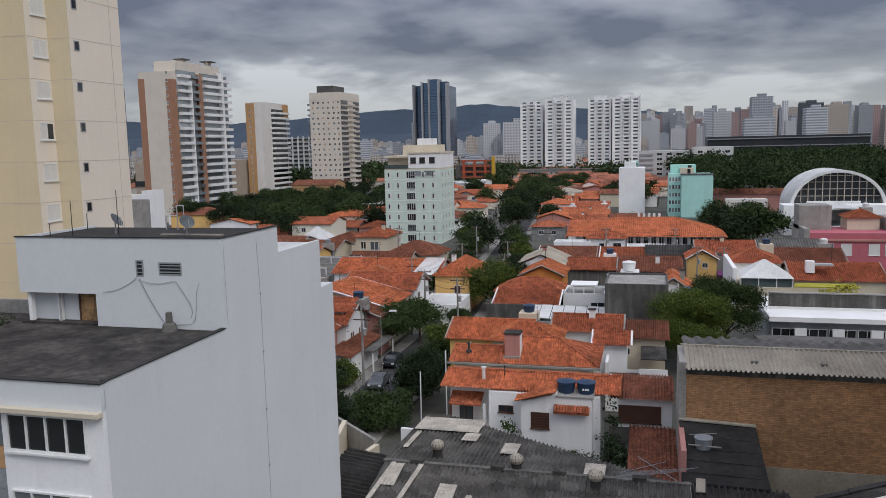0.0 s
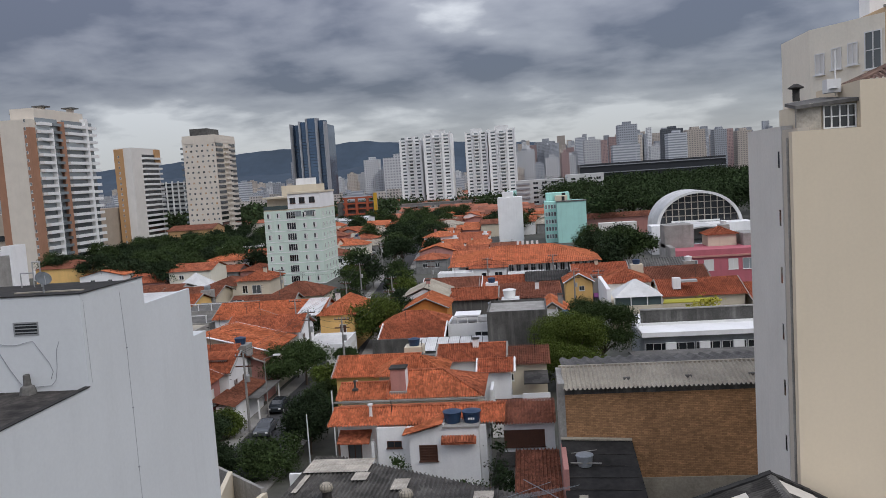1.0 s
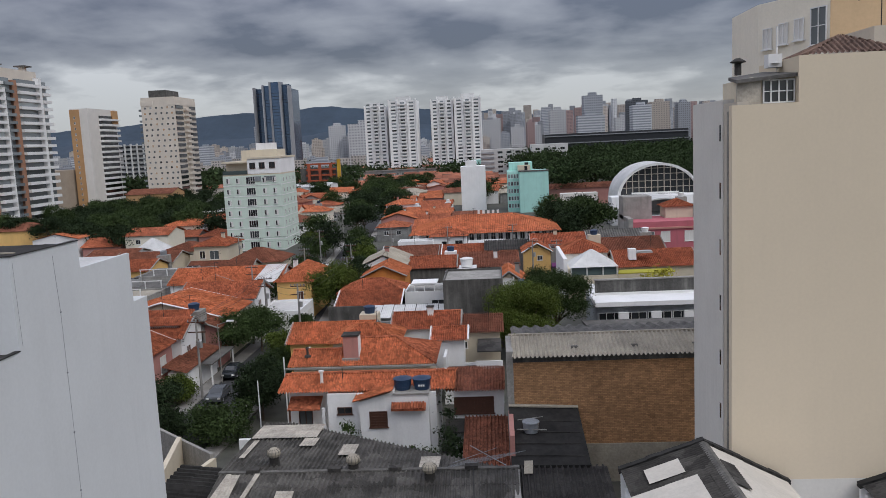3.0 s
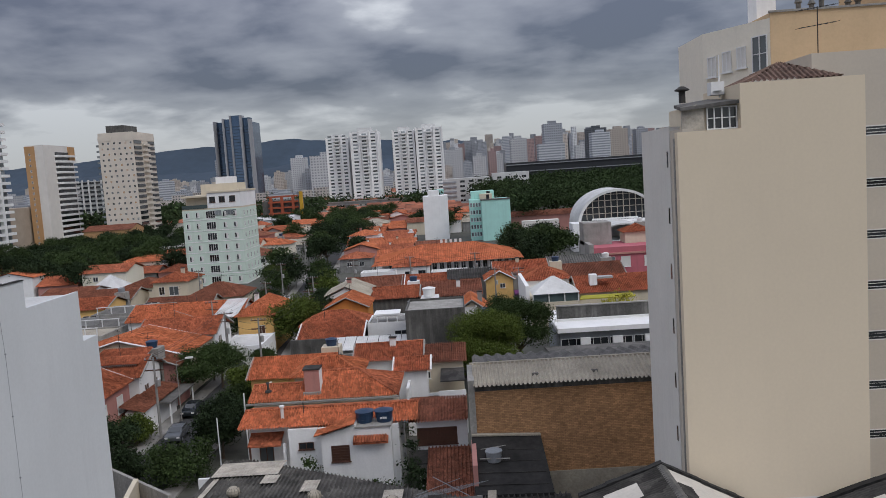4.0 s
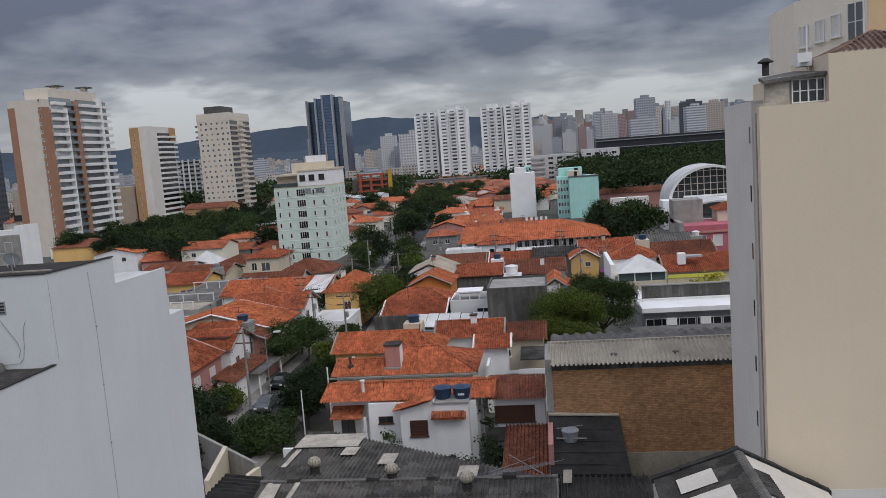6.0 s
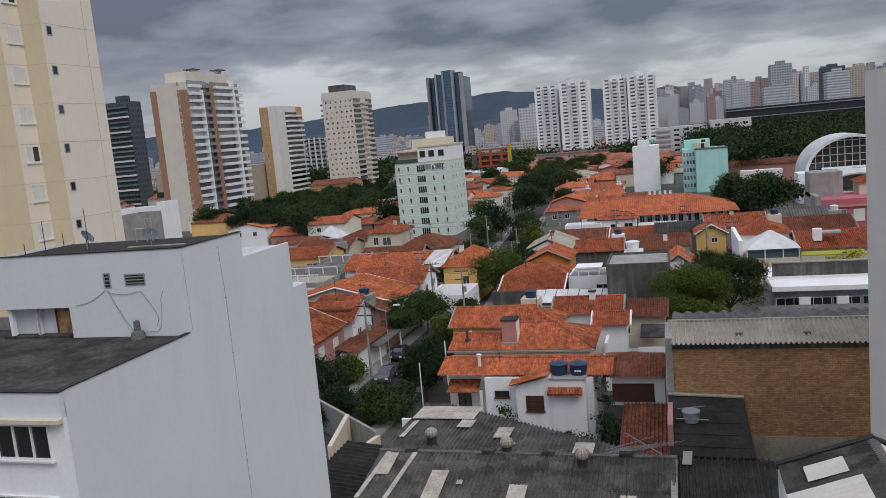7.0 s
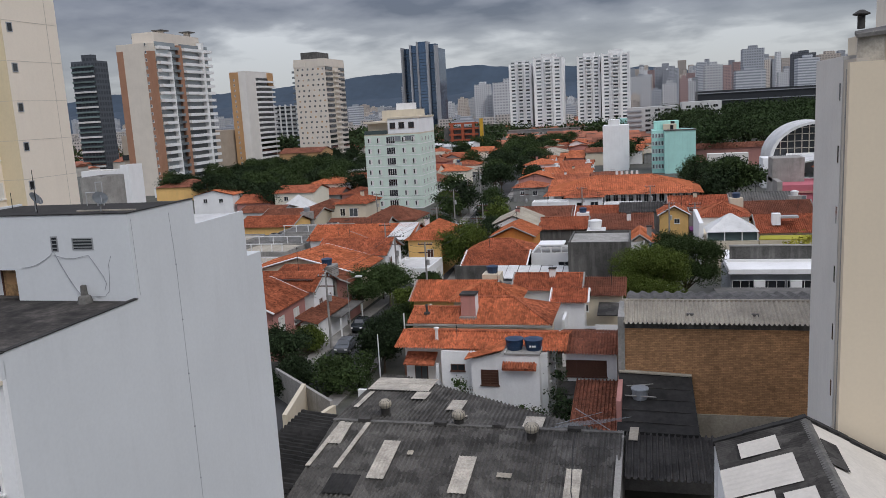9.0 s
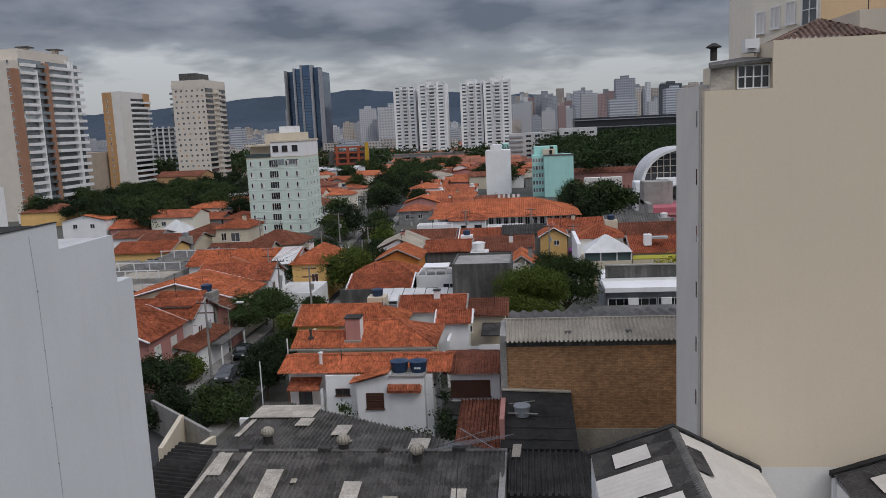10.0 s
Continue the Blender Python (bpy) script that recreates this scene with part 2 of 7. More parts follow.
M["car_dark"] = paint("dark_car_paint", (0.03, 0.035, 0.04), rough=0.25, var=0.05, bump=0, metal=0.3)
M["car_grey"] = paint("grey_car_paint", (0.13, 0.14, 0.15), rough=0.25, var=0.05, bump=0, metal=0.4)
M["car_white"] = paint("white_car_paint", (0.70, 0.70, 0.70), rough=0.25, var=0.04, bump=0)
M["rubber"] = paint("rubber", (0.02, 0.02, 0.02), rough=0.9, var=0.1)
M["lime"] = paint("lime_yellow_sheet", (0.34, 0.31, 0.03), rough=0.7, var=0.1)
M["violet"] = paint("violet_awning", (0.20, 0.06, 0.20), rough=0.7, var=0.1)
M["red_steel"] = paint("red_steel", (0.36, 0.085, 0.04), rough=0.7, var=0.15)
M["crane_yellow"] = paint("yellow_steel", (0.55, 0.32, 0.03), rough=0.6, var=0.1)


def glass(name, rgb, rough=0.06):
    m = bpy.data.materials.new(name)
    m.use_nodes = True
    b = m.node_tree.nodes["Principled BSDF"]
    b.inputs["Base Color"].default_value = (*rgb, 1)
    b.inputs["Roughness"].default_value = rough
    b.inputs["Specular IOR Level"].default_value = 0.7
    t = m.node_tree
    o = t.nodes.new("ShaderNodeObjectInfo")
    hs = t.nodes.new("ShaderNodeHueSaturation")
    mr = t.nodes.new("ShaderNodeMapRange")
    mr.inputs["To Min"].default_value, mr.inputs["To Max"].default_value = 0.5, 1.7
    t.links.new(o.outputs["Random"], mr.inputs["Value"])
    t.links.new(mr.outputs[0], hs.inputs["Value"])
    hs.inputs["Color"].default_value = (*rgb, 1)
    t.links.new(hs.outputs[0], b.inputs["Base Color"])
    return m


M["pane"] = glass("dark_pane", (0.022, 0.025, 0.028))
M["pane_grey"] = glass("grey_pane", (0.16, 0.18, 0.19), 0.15)
M["pane_pale"] = glass("pale_pane", (0.34, 0.37, 0.38), 0.2)
M["pane_blue"] = glass("blue_mirror_pane", (0.085, 0.135, 0.22), 0.08)
M["pane_blue"].node_tree.nodes["Principled BSDF"].inputs["Metallic"].default_value = 0.75
M["pane_green"] = glass("green_pane", (0.10, 0.14, 0.14), 0.1)

# ---- builders ----
ORIGIN = {}


def thing(name, at, label, category, group="", kind=""):
    ob = new(name)
    ob.empty_display_size = 0.5
    ob.location = at
    ORIGIN[ob.name] = Vector(at)
    return tagged(ob, label, category, group, kind)


def link_part(name, mesh, parent, label="", at=(0, 0, 0), turn=0.0):
    ob = new(name, mesh)
    if parent is not None:
        ob.parent = parent
    ob.location = at
    if turn:
        ob.rotation_euler = (0, 0, turn)
    if label:
        ob["label"] = label
    return ob


def part(name, bm, material, parent, label="", smooth=False):
    """Links a bmesh, built at its place in the world, as one mesh under a thing or a part."""
    me = bpy.data.meshes.new(name)
    off = ORIGIN.get(parent.name, Vector()) if parent is not None else Vector()
    bm.to_mesh(me)
    bm.free()
    me.transform(Matrix.Translation(-off))
    me.materials.append(material)
    if smooth:
        me.polygons.foreach_set("use_smooth", [True] * len(me.polygons))
    ob = link_part(name, me, parent, label)
    ORIGIN[ob.name] = off
    return ob


def raw_part(name, verts, faces, material, parent, label="", smooth=False):
    me = bpy.data.meshes.new(name)
    off = ORIGIN.get(parent.name, Vector()) if parent is not None else Vector()
    v = np.asarray(verts, float) - np.array(off)
    me.from_pydata(v.tolist(), [], faces if isinstance(faces, list) else faces.tolist())
    me.materials.append(material)
    if smooth:
        me.polygons.foreach_set("use_smooth", [True] * len(me.polygons))
    ob = link_part(name, me, parent, label)
    ORIGIN[ob.name] = off
    return ob


def solid(name, bm, material, label, category, kind="", group=""):
    """A thing of one mesh, its origin at the foot of its middle."""
    xs = [v.co for v in bm.verts]
    lo = Vector([min(c[i] for c in xs) for i in range(3)])
    hi = Vector([max(c[i] for c in xs) for i in range(3)])
    at = Vector(((lo.x + hi.x) / 2, (lo.y + hi.y) / 2, lo.z))
    me = bpy.data.meshes.new(name)
    bm.to_mesh(me)
    bm.free()
    me.transform(Matrix.Translation(-at))
    me.materials.append(material)
    ob = new(name, me)
    ob.location = at
    ORIGIN[ob.name] = at
    return tagged(ob, label, category, group, kind)


def B():
    return bmesh.new()


def box(bm, x0, y0, z0, x1, y1, z1):
    v = [bm.verts.new(p) for p in ((x0, y0, z0), (x1, y0, z0), (x1, y1, z0), (x0, y1, z0), (x0, y0, z1), (x1, y0, z1), (x1, y1, z1), (x0, y1, z1))]
    for f in ((0, 3, 2, 1), (4, 5, 6, 7), (0, 1, 5, 4), (1, 2, 6, 5), (2, 3, 7, 6), (3, 0, 4, 7)):
        bm.faces.new([v[i] for i in f])
    return bm


def boxes(*many):
    bm = B()
    for b in many:
        box(bm, *b)
    return bm


def prism(bm, outline, z0, z1):
    """An upright prism over an outline (counter-clockwise from above)."""
    lo = [bm.verts.new((x, y, z0)) for x, y in outline]
    hi = [bm.verts.new((x, y, z1)) for x, y in outline]
    n = len(outline)
    bm.faces.new(lo[::-1])
    bm.faces.new(hi)
    for i in range(n):
        bm.faces.new((lo[i], lo[(i + 1) % n], hi[(i + 1) % n], hi[i]))
    return bm


def slab(bm, quad, t):
    """A plate of thickness t under four corners given counter-clockwise from above."""
    top = [bm.verts.new(p) for p in quad]
    bot = [bm.verts.new((p[0], p[1], p[2] - t)) for p in quad]
    n = len(quad)
    bm.faces.new(top)
    bm.faces.new(bot[::-1])
    for i in range(n):
        bm.faces.new((bot[i], bot[(i + 1) % n], top[(i + 1) % n], top[i]))
    return bm


def tube(bm, a, b, r0, r1=None, n=8, caps=True):
    a, b = Vector(a), Vector(b)
    r1 = r0 if r1 is None else r1
    q = (b - a).to_track_quat("Z", "Y")
    ring = [[bm.verts.new(p + q @ Vector((r * math.cos(k * math.tau / n), r * math.sin(k * math.tau / n), 0))) for k in range(n)] for p, r in ((a, r0), (b, r1))]
    for k in range(n):
        bm.faces.new((ring[0][k], ring[0][(k + 1) % n], ring[1][(k + 1) % n], ring[1][k]))
    if caps:
        bm.faces.new(ring[0][::-1])
        bm.faces.new(ring[1])
    return bm


def lathe(bm, at, profile, n=16):
    """Turns a profile of (radius, height) about an upright axis."""
    rings = [[bm.verts.new((at[0] + r * math.cos(k * math.tau / n), at[1] + r * math.sin(k * math.tau / n), at[2] + z)) for k in range(n)] for r, z in profile]
    for lo, hi in zip(rings, rings[1:]):
        for k in range(n):
            bm.faces.new((lo[k], lo[(k + 1) % n], hi[(k + 1) % n], hi[k]))
    bm.faces.new(rings[0][::-1])
    bm.faces.new(rings[-1])
    return bm


def ribbed(o, u, v, width, length, left=0.0, right=0.0, pitch=0.25, amp=0.05, course=0.4, lap=0.03, seg=4, sharp=False):
    """A pitched surface of tiles or corrugated sheet: columns of waves along u, courses up v, narrowed by hips of the given insets.
    Returns vertices and faces."""
    o, u, v = np.array(o, float), np.array(u, float), np.array(v, float)
    u, v = u / np.linalg.norm(u), v / np.linalg.norm(v)
    n = np.cross(u, v)
    cols = max(2, int(round(width / pitch)) * seg)
    s = np.linspace(0, width, cols + 1)
    reach = np.full(cols + 1, length)
    if left > 0:
        reach = np.minimum(reach, s / left * length)
    if right > 0:
        reach = np.minimum(reach, (width - s) / right * length)
    ph = s / pitch
    wave = np.sqrt(np.maximum(0.0, np.sin(2 * np.pi * ph))) if sharp else 0.5 + 0.5 * np.cos(2 * np.pi * ph)
    rows = max(1, int(math.ceil(length / course)))
    verts, faces = [], []
    at = -np.ones((rows, 2, cols + 1), int)
    count = 0
    for j in range(rows):
        for k, h in ((0, j * course), (1, min((j + 1) * course, length))):
            h_ = np.minimum(h, reach)
            p = o + s[:, None] * u + h_[:, None] * v + (wave * amp + (lap if k == 0 else 0.0))[:, None] * n
            verts.append(p)
            at[j, k] = count + np.arange(cols + 1)
            count += cols + 1
        for i in range(cols):
            if max(reach[i], reach[i + 1]) > j * course + 1e-4:
                faces.append((at[j, 0, i], at[j, 0, i + 1], at[j, 1, i + 1], at[j, 1, i]))
                if j:
                    faces.append((at[j - 1, 1, i], at[j - 1, 1, i + 1], at[j, 0, i + 1], at[j, 0, i]))
    return np.concatenate(verts), [tuple(int(q) for q in f) for f in faces]


def roof_face(name, parent, o, u, v, width, length, material, label="", **kw):
    vs, fs = ribbed(o, u, v, width, length, **kw)
    return raw_part(name, vs, fs, material, parent, label)


WIN = {}
FACE = {"-y": 0.0, "+x": math.pi / 2, "-x": -math.pi / 2, "+y": math.pi}


def window(parent, face, at, w, h, frame="frame", pane="pane", bars=1, cross=0, sill=True, depth=0.06):
    """A window: a frame proud of the wall with its panes set back in it. at: the middle of its foot, on the wall."""
    key = (w, h, frame, pane, bars, cross, sill, depth)
    if key not in WIN:
        t, d = 0.06, depth
        xs = [-w / 2, -w / 2 + t]
        for k in range(bars):
            x = -w / 2 + w * (k + 1) / (bars + 1)
            xs += [x - 0.03, x + 0.03]
        xs += [w / 2 - t, w / 2]
        zs = [0, t]
        for k in range(cross):
            z = h * (k + 1) / (cross + 1)
            zs += [z - 0.022, z + 0.022]
        zs += [h - t, h]
        bm = B()
        pt = {(i, j, k): bm.verts.new((x, y, z)) for i, x in enumerate(xs) for j, z in enumerate(zs) for k, y in ((0, -d), (1, 0.02))}
        wall_ = lambda i, j: 0 <= i < len(xs) - 1 and 0 <= j < len(zs) - 1 and (i % 2 == 0 or j % 2 == 0)
        for i in range(len(xs) - 1):
            for j in range(len(zs) - 1):
                if not wall_(i, j):
                    continue
                bm.faces.new((pt[i, j, 0], pt[i + 1, j, 0], pt[i + 1, j + 1, 0], pt[i, j + 1, 0]))
                for (di, dj), (a_, b_) in (((-1, 0), ((i, j + 1), (i, j))), ((1, 0), ((i + 1, j), (i + 1, j + 1))), ((0, -1), ((i, j), (i + 1, j))), ((0, 1), ((i + 1, j + 1), (i, j + 1)))):
                    if not wall_(i + di, j + dj):
                        bm.faces.new((pt[(*a_, 0)], pt[(*a_, 1)], pt[(*b_, 1)], pt[(*b_, 0)]))
        fm = bpy.data.meshes.new("window")
        bm.to_mesh(fm)
        bm.free()
        fm.materials.append(M[frame])
        bm = boxes((-w / 2 + t, -0.012, t, w / 2 - t, 0.02, h - t))
        pm = bpy.data.meshes.new("pane")
        bm.to_mesh(pm)
        bm.free()
        pm.materials.append(M[pane])
        sm = None
        if sill:
            bm = boxes((-w / 2 - 0.08, -d - 0.08, -0.075, w / 2 + 0.08, 0.02, -0.004))
            sm = bpy.data.meshes.new("sill")
            bm.to_mesh(sm)
            bm.free()
            sm.materials.append(M["concrete" if frame == "alu" else frame])
        WIN[key] = (fm, pm, sm)
    fm, pm, sm = WIN[key]
    off = ORIGIN[parent.name]
    wo = link_part("window", fm, parent, "", Vector(at) - off, FACE[face] if isinstance(face, str) else face)
    link_part("pane", pm, wo)
    if sm:
        link_part("sill", sm, wo)
    return wo


def tiled_roof(parent, x0, y0, x1, y1, z, rise, kind, mat, over=0.45, pitch=0.30, course=0.42, amp=0.19, seg=6):
    """A hip or gable roof over a rectangle, each face a part. kind: hip, gx (ridge along x), gy (ridge along y), sy (one fall to -y), sx."""
    x0, y0, x1, y1 = x0 - over, y0 - over, x1 + over, y1 + over
    w, d = x1 - x0, y1 - y0
    kw = dict(pitch=pitch, course=course, amp=amp, seg=seg, sharp=pitch < 0.46)
    m = M[mat]
    if kind == "hip":
        if w >= d:
            k = d / 2
            s = math.hypot(k, rise)
            roof_face("roof", parent, (x0, y0, z), (1, 0, 0), (0, k, rise), w, s, m, left=k, right=k, **kw)
            roof_face("roof", parent, (x1, y1, z), (-1, 0, 0), (0, -k, rise), w, s, m, left=k, right=k, **kw)
            roof_face("roof", parent, (x1, y0, z), (0, 1, 0), (-k, 0, rise), d, s, m, left=k, right=k, **kw)
            roof_face("roof", parent, (x0, y1, z), (0, -1, 0), (k, 0, rise), d, s, m, left=k, right=k, **kw)
            caps = [((x0, y0, z), (x0 + k, y0 + k, z + rise)), ((x0, y1, z), (x0 + k, y0 + k, z + rise)), ((x1, y0, z), (x1 - k, y0 + k, z + rise)), ((x1, y1, z), (x1 - k, y0 + k, z + rise)), ((x0 + k, y0 + k, z + rise), (x1 - k, y0 + k, z + rise))]
        else:
            k = w / 2
            s = math.hypot(k, rise)
            roof_face("roof", parent, (x0, y0, z), (1, 0, 0), (0, k, rise), w, s, m, left=k, right=k, **kw)
            roof_face("roof", parent, (x1, y1, z), (-1, 0, 0), (0, -k, rise), w, s, m, left=k, right=k, **kw)
            roof_face("roof", parent, (x1, y0, z), (0, 1, 0), (-k, 0, rise), d, s, m, left=k, right=k, **kw)
            roof_face("roof", parent, (x0, y1, z), (0, -1, 0), (k, 0, rise), d, s, m, left=k, right=k, **kw)
            caps = [((x0, y0, z), (x0 + k, y0 + k, z + rise)), ((x1, y0, z), (x0 + k, y0 + k, z + rise)), ((x0, y1, z), (x0 + k, y1 - k, z + rise)), ((x1, y1, z), (x0 + k, y1 - k, z + rise)), ((x0 + k, y0 + k, z + rise), (x0 + k, y1 - k, z + rise))]
    elif kind == "gx":
        k = d / 2
        s = math.hypot(k, rise)
        roof_face("roof", parent, (x0, y0, z), (1, 0, 0), (0, k, rise), w, s, m, **kw)
        roof_face("roof", parent, (x1, y1, z), (-1, 0, 0), (0, -k, rise), w, s, m, **kw)
        caps = [((x0, y0 + k, z + rise), (x1, y0 + k, z + rise))]
    elif kind == "gy":
        k = w / 2
        s = math.hypot(k, rise)
        roof_face("roof", parent, (x1, y0, z), (0, 1, 0), (-k, 0, rise), d, s, m, **kw)
        roof_face("roof", parent, (x0, y1, z), (0, -1, 0), (k, 0, rise), d, s, m, **kw)
        caps = [((x0 + k, y0, z + rise), (x0 + k, y1, z + rise))]
    elif kind == "sy":
        roof_face("roof", parent, (x0, y0, z), (1, 0, 0), (0, d, rise), w, math.hypot(d, rise), m, **kw)
        caps = []
    else:
        roof_face("roof", parent, (x1, y0, z), (0, 1, 0), (-w, 0, rise), d, math.hypot(w, rise), m, **kw)
        caps = []
    if kind in ("gx", "gy") and y0 < 178 and pitch < 0.46:
        ends = [((x, y0, z), (x, (y0 + y1) / 2, z + rise), (x, y1, z)) for x in (x0, x1)] if kind == "gx" else [((x0, y, z), ((x0 + x1) / 2, y, z + rise), (x1, y, z)) for y in (y0, y1)]
        for a, b, c in ends:
            part("verge", tube(tube(B(), (a[0], a[1], a[2] + 0.08), (b[0], b[1], b[2] + 0.1), 0.12, n=6), (b[0], b[1], b[2] + 0.1), (c[0], c[1], c[2] + 0.08), 0.12, n=6), M["concrete" if int(x0) % 3 else "white_wall"], parent, "pale mortared verge")
    if caps and pitch < 0.5:
        bm = B()
        for a, b in caps:
            tube(bm, (a[0], a[1], a[2] + 0.04), (b[0], b[1], b[2] + 0.06), 0.11, 0.11, 6)
        part("ridge_tiles", bm, m, parent)


def gable_walls(bm, x0, y0, x1, y1, z, rise, kind, over=0.45):
    """Fills the gable ends up to the roof's underside."""
    if kind == "gx":
        k = (y1 - y0) / 2
        h = rise * k / (k + over)
        for xa, xb in ((x0, x0 + 0.2), (x1 - 0.2, x1)):
            a = [bm.verts.new((xa, y, zz)) for y, zz in ((y0, z), (y1, z), (y0 + k, z + h))]
            b = [bm.verts.new((xb, y, zz)) for y, zz in ((y0, z), (y1, z), (y0 + k, z + h))]
            bm.faces.new(a[::-1]), bm.faces.new(b)
            for i in range(3):
                bm.faces.new((a[i], a[(i + 1) % 3], b[(i + 1) % 3], b[i]))
    elif kind == "gy":
        k = (x1 - x0) / 2
        h = rise * k / (k + over)
        for ya, yb in ((y0, y0 + 0.2), (y1 - 0.2, y1)):
            a = [bm.verts.new((x, ya, zz)) for x, zz in ((x0, z), (x1, z), (x0 + k, z + h))]
            b = [bm.verts.new((x, yb, zz)) for x, zz in ((x0, z), (x1, z), (x0 + k, z + h))]
            bm.faces.new(a), bm.faces.new(b[::-1])
            for i in range(3):
                bm.faces.new((a[i], b[i], b[(i + 1) % 3], a[(i + 1) % 3]))
    return bm


BUILT = []


def house(x0, y0, x1, y1, z, rise, kind, wall, roof, label, wins=(), over=0.45, seg=6, group="houses of the quarter", name="house", **kw):
    """A small house: walls, tiled roof faces, windows. wins: (face, along, foot, width, height, pane)."""
    t = thing(name, ((x0 + x1) / 2, (y0 + y1) / 2, 0), label, "house", group)
    bm = B()
    box(bm, x0, y0, 0, x1, y1, z)
    if kind in ("gx", "gy"):
        gable_walls(bm, x0, y0, x1, y1, z, rise, kind, over)
    if kind == "sy":
        bm.free()
        bm = B()
        a = [(x0, y0), (x1, y0), (x1, y1), (x0, y1)]
        lo = [bm.verts.new((x, y, 0)) for x, y in a]
        hi = [bm.verts.new((x, y, z if y == y0 else z + rise * 0.93)) for x, y in a]
        bm.faces.new(lo[::-1]), bm.faces.new(hi)
        for i in range(4):
            bm.faces.new((lo[i], lo[(i + 1) % 4], hi[(i + 1) % 4], hi[i]))
    part("wall", bm, M[wall], t)
    BUILT.append((x0, y0, x1, y1, z + rise))
    tiled_roof(t, x0, y0, x1, y1, z + 0.02, rise, kind, roof, over, seg=seg, **kw)
    for face, s, foot, w, h, pn in wins:
        at = {"-y": (s, y0, foot), "+x": (x1, s, foot), "-x": (x0, s, foot), "+y": (s, y1, foot)}[face]
        window(t, face, at, w, h, "frame", pn)
    return t


def leaves(centres, radii, count, size, seed, flat_=0.8):
    """Small leaf quads in clumps on the outside of a set of balls, with gaps between the clumps."""
    r = np.random.RandomState(seed)
    centres, radii = np.array(centres, float), np.array(radii, float)
    clumps = max(8, count // 14)
    wgt = radii ** 2
    pick = r.choice(len(radii), clumps, p=wgt / wgt.sum())
    d = r.normal(size=(clumps, 3))
    d[:, 2] = d[:, 2] * 0.8 + 0.25
    d /= np.linalg.norm(d, axis=1)[:, None]
    rad = radii[pick] * (0.70 + 0.36 * r.rand(clumps))
    c = centres[pick] + d * rad[:, None] * np.array([1, 1, flat_])
    inner = r.rand(clumps) < 0.28
    c[inner] = centres[pick][inner] + d[inner] * (rad * (0.35 + 0.35 * r.rand(clumps)))[inner, None] * np.array([1, 1, flat_])
    owner = r.randint(0, clumps, count)
    spread = size * 1.9
    p = c[owner] + r.normal(size=(count, 3)) * spread * np.array([1, 1, 0.6])
    a = r.normal(size=(count, 3))
    a /= np.linalg.norm(a, axis=1)[:, None]
    b = np.cross(a, r.normal(size=(count, 3)))
    b /= np.linalg.norm(b, axis=1)[:, None]
    sz = size * (0.6 + 0.8 * r.rand(count) + 0.9 * inner[owner])[:, None]
    v = np.stack([p - a * sz * 0.5, p + b * sz * 0.33, p + a * sz * 0.6, p - b * sz * 0.33], 1).reshape(-1, 3)
    f = np.arange(count * 4).reshape(-1, 4)
    return v, f


def tree(x, y, height, spread, seed, leaf="leaf", label="leafy green street tree", ground=0.0, count=5200, size=0.34, flat_=0.85, trunk=0.25):
    t = thing("tree", (x, y, ground), label, "tree", "trees")
    r = random.Random(seed)
    bm = B()
    fork = ground + height * trunk
    tube(bm, (x, y, ground - 0.2), (x + 0.1, y, fork), 0.028 * height, 0.018 * height, 8)
    cs, rs = [], []
    k = 9
    for i in range(k):
        a = i * math.tau / k + r.random()
        reach = spread * (0.35 + 0.38 * r.random()) if i else 0.0
        top = ground + height * (0.40 + 0.36 * r.random()) if i else ground + height * 0.78
        c = (x + math.cos(a) * reach, y + math.sin(a) * reach, top)
        tube(bm, (x + 0.1, y, fork - 0.1 * r.random()), c, 0.012 * height, 0.004 * height, 6)
        cs.append(c)
        rs.append(spread * (0.34 + 0.18 * r.random()))
    part("trunk", bm, M["bark"], t)
    v, f = leaves(cs, rs, count, size, seed, flat_)
    raw_part("crown", v, f, M[leaf], t)
    return t

# ---- ground and street ----
bm = B()
ring = [60, 150, 400, 1000, 2500, 5000]
grid = [[bm.verts.new((r * math.cos(a * math.tau / 48), r * math.sin(a * math.tau / 48) + 60, 0)) for a in range(48)] for r in ring]
c0 = bm.verts.new((0, 60, 0))
for k in range(48):
    bm.faces.new((c0, grid[0][k], grid[0][(k + 1) % 48]))
    for lo, hi in zip(grid, grid[1:]):
        bm.faces.new((lo[k], hi[k], hi[(k + 1) % 48], lo[(k + 1) % 48]))
solid("ground", bm, M["ground"], "grey-brown city ground reaching to the horizon", "ground", "structure")

ROAD = [(-31.5, 30), (-31.8, 110), (-37, 176), (-46, 280), (-56, 420), (-64, 560)]


def strip(bm, line, a, b, z0, z1):
    for (xa, ya), (xb, yb) in zip(line, line[1:]):
        prism(bm, [(xa + a, ya), (xa + b, ya), (xb + b, yb), (xb + a, yb)], z0, z1)
    return bm


solid("road", strip(B(), ROAD, -2.9, 2.9, -0.3, 0.03), M["asphalt"], "narrow asphalt residential street", "road", "structure")
solid("pavement", strip(B(), ROAD, -4.6, -2.9, -0.3, 0.17), M["paving"], "grey concrete pavement along the street", "pavement", "structure")
solid("pavement", strip(B(), ROAD, 2.9, 4.6, -0.3, 0.17), M["paving"], "grey concrete pavement along the street", "pavement", "structure")
solid("road", boxes((-150, 171, -0.3, 60, 178, 0.05)), M["asphalt"], "asphalt cross street", "road", "structure")

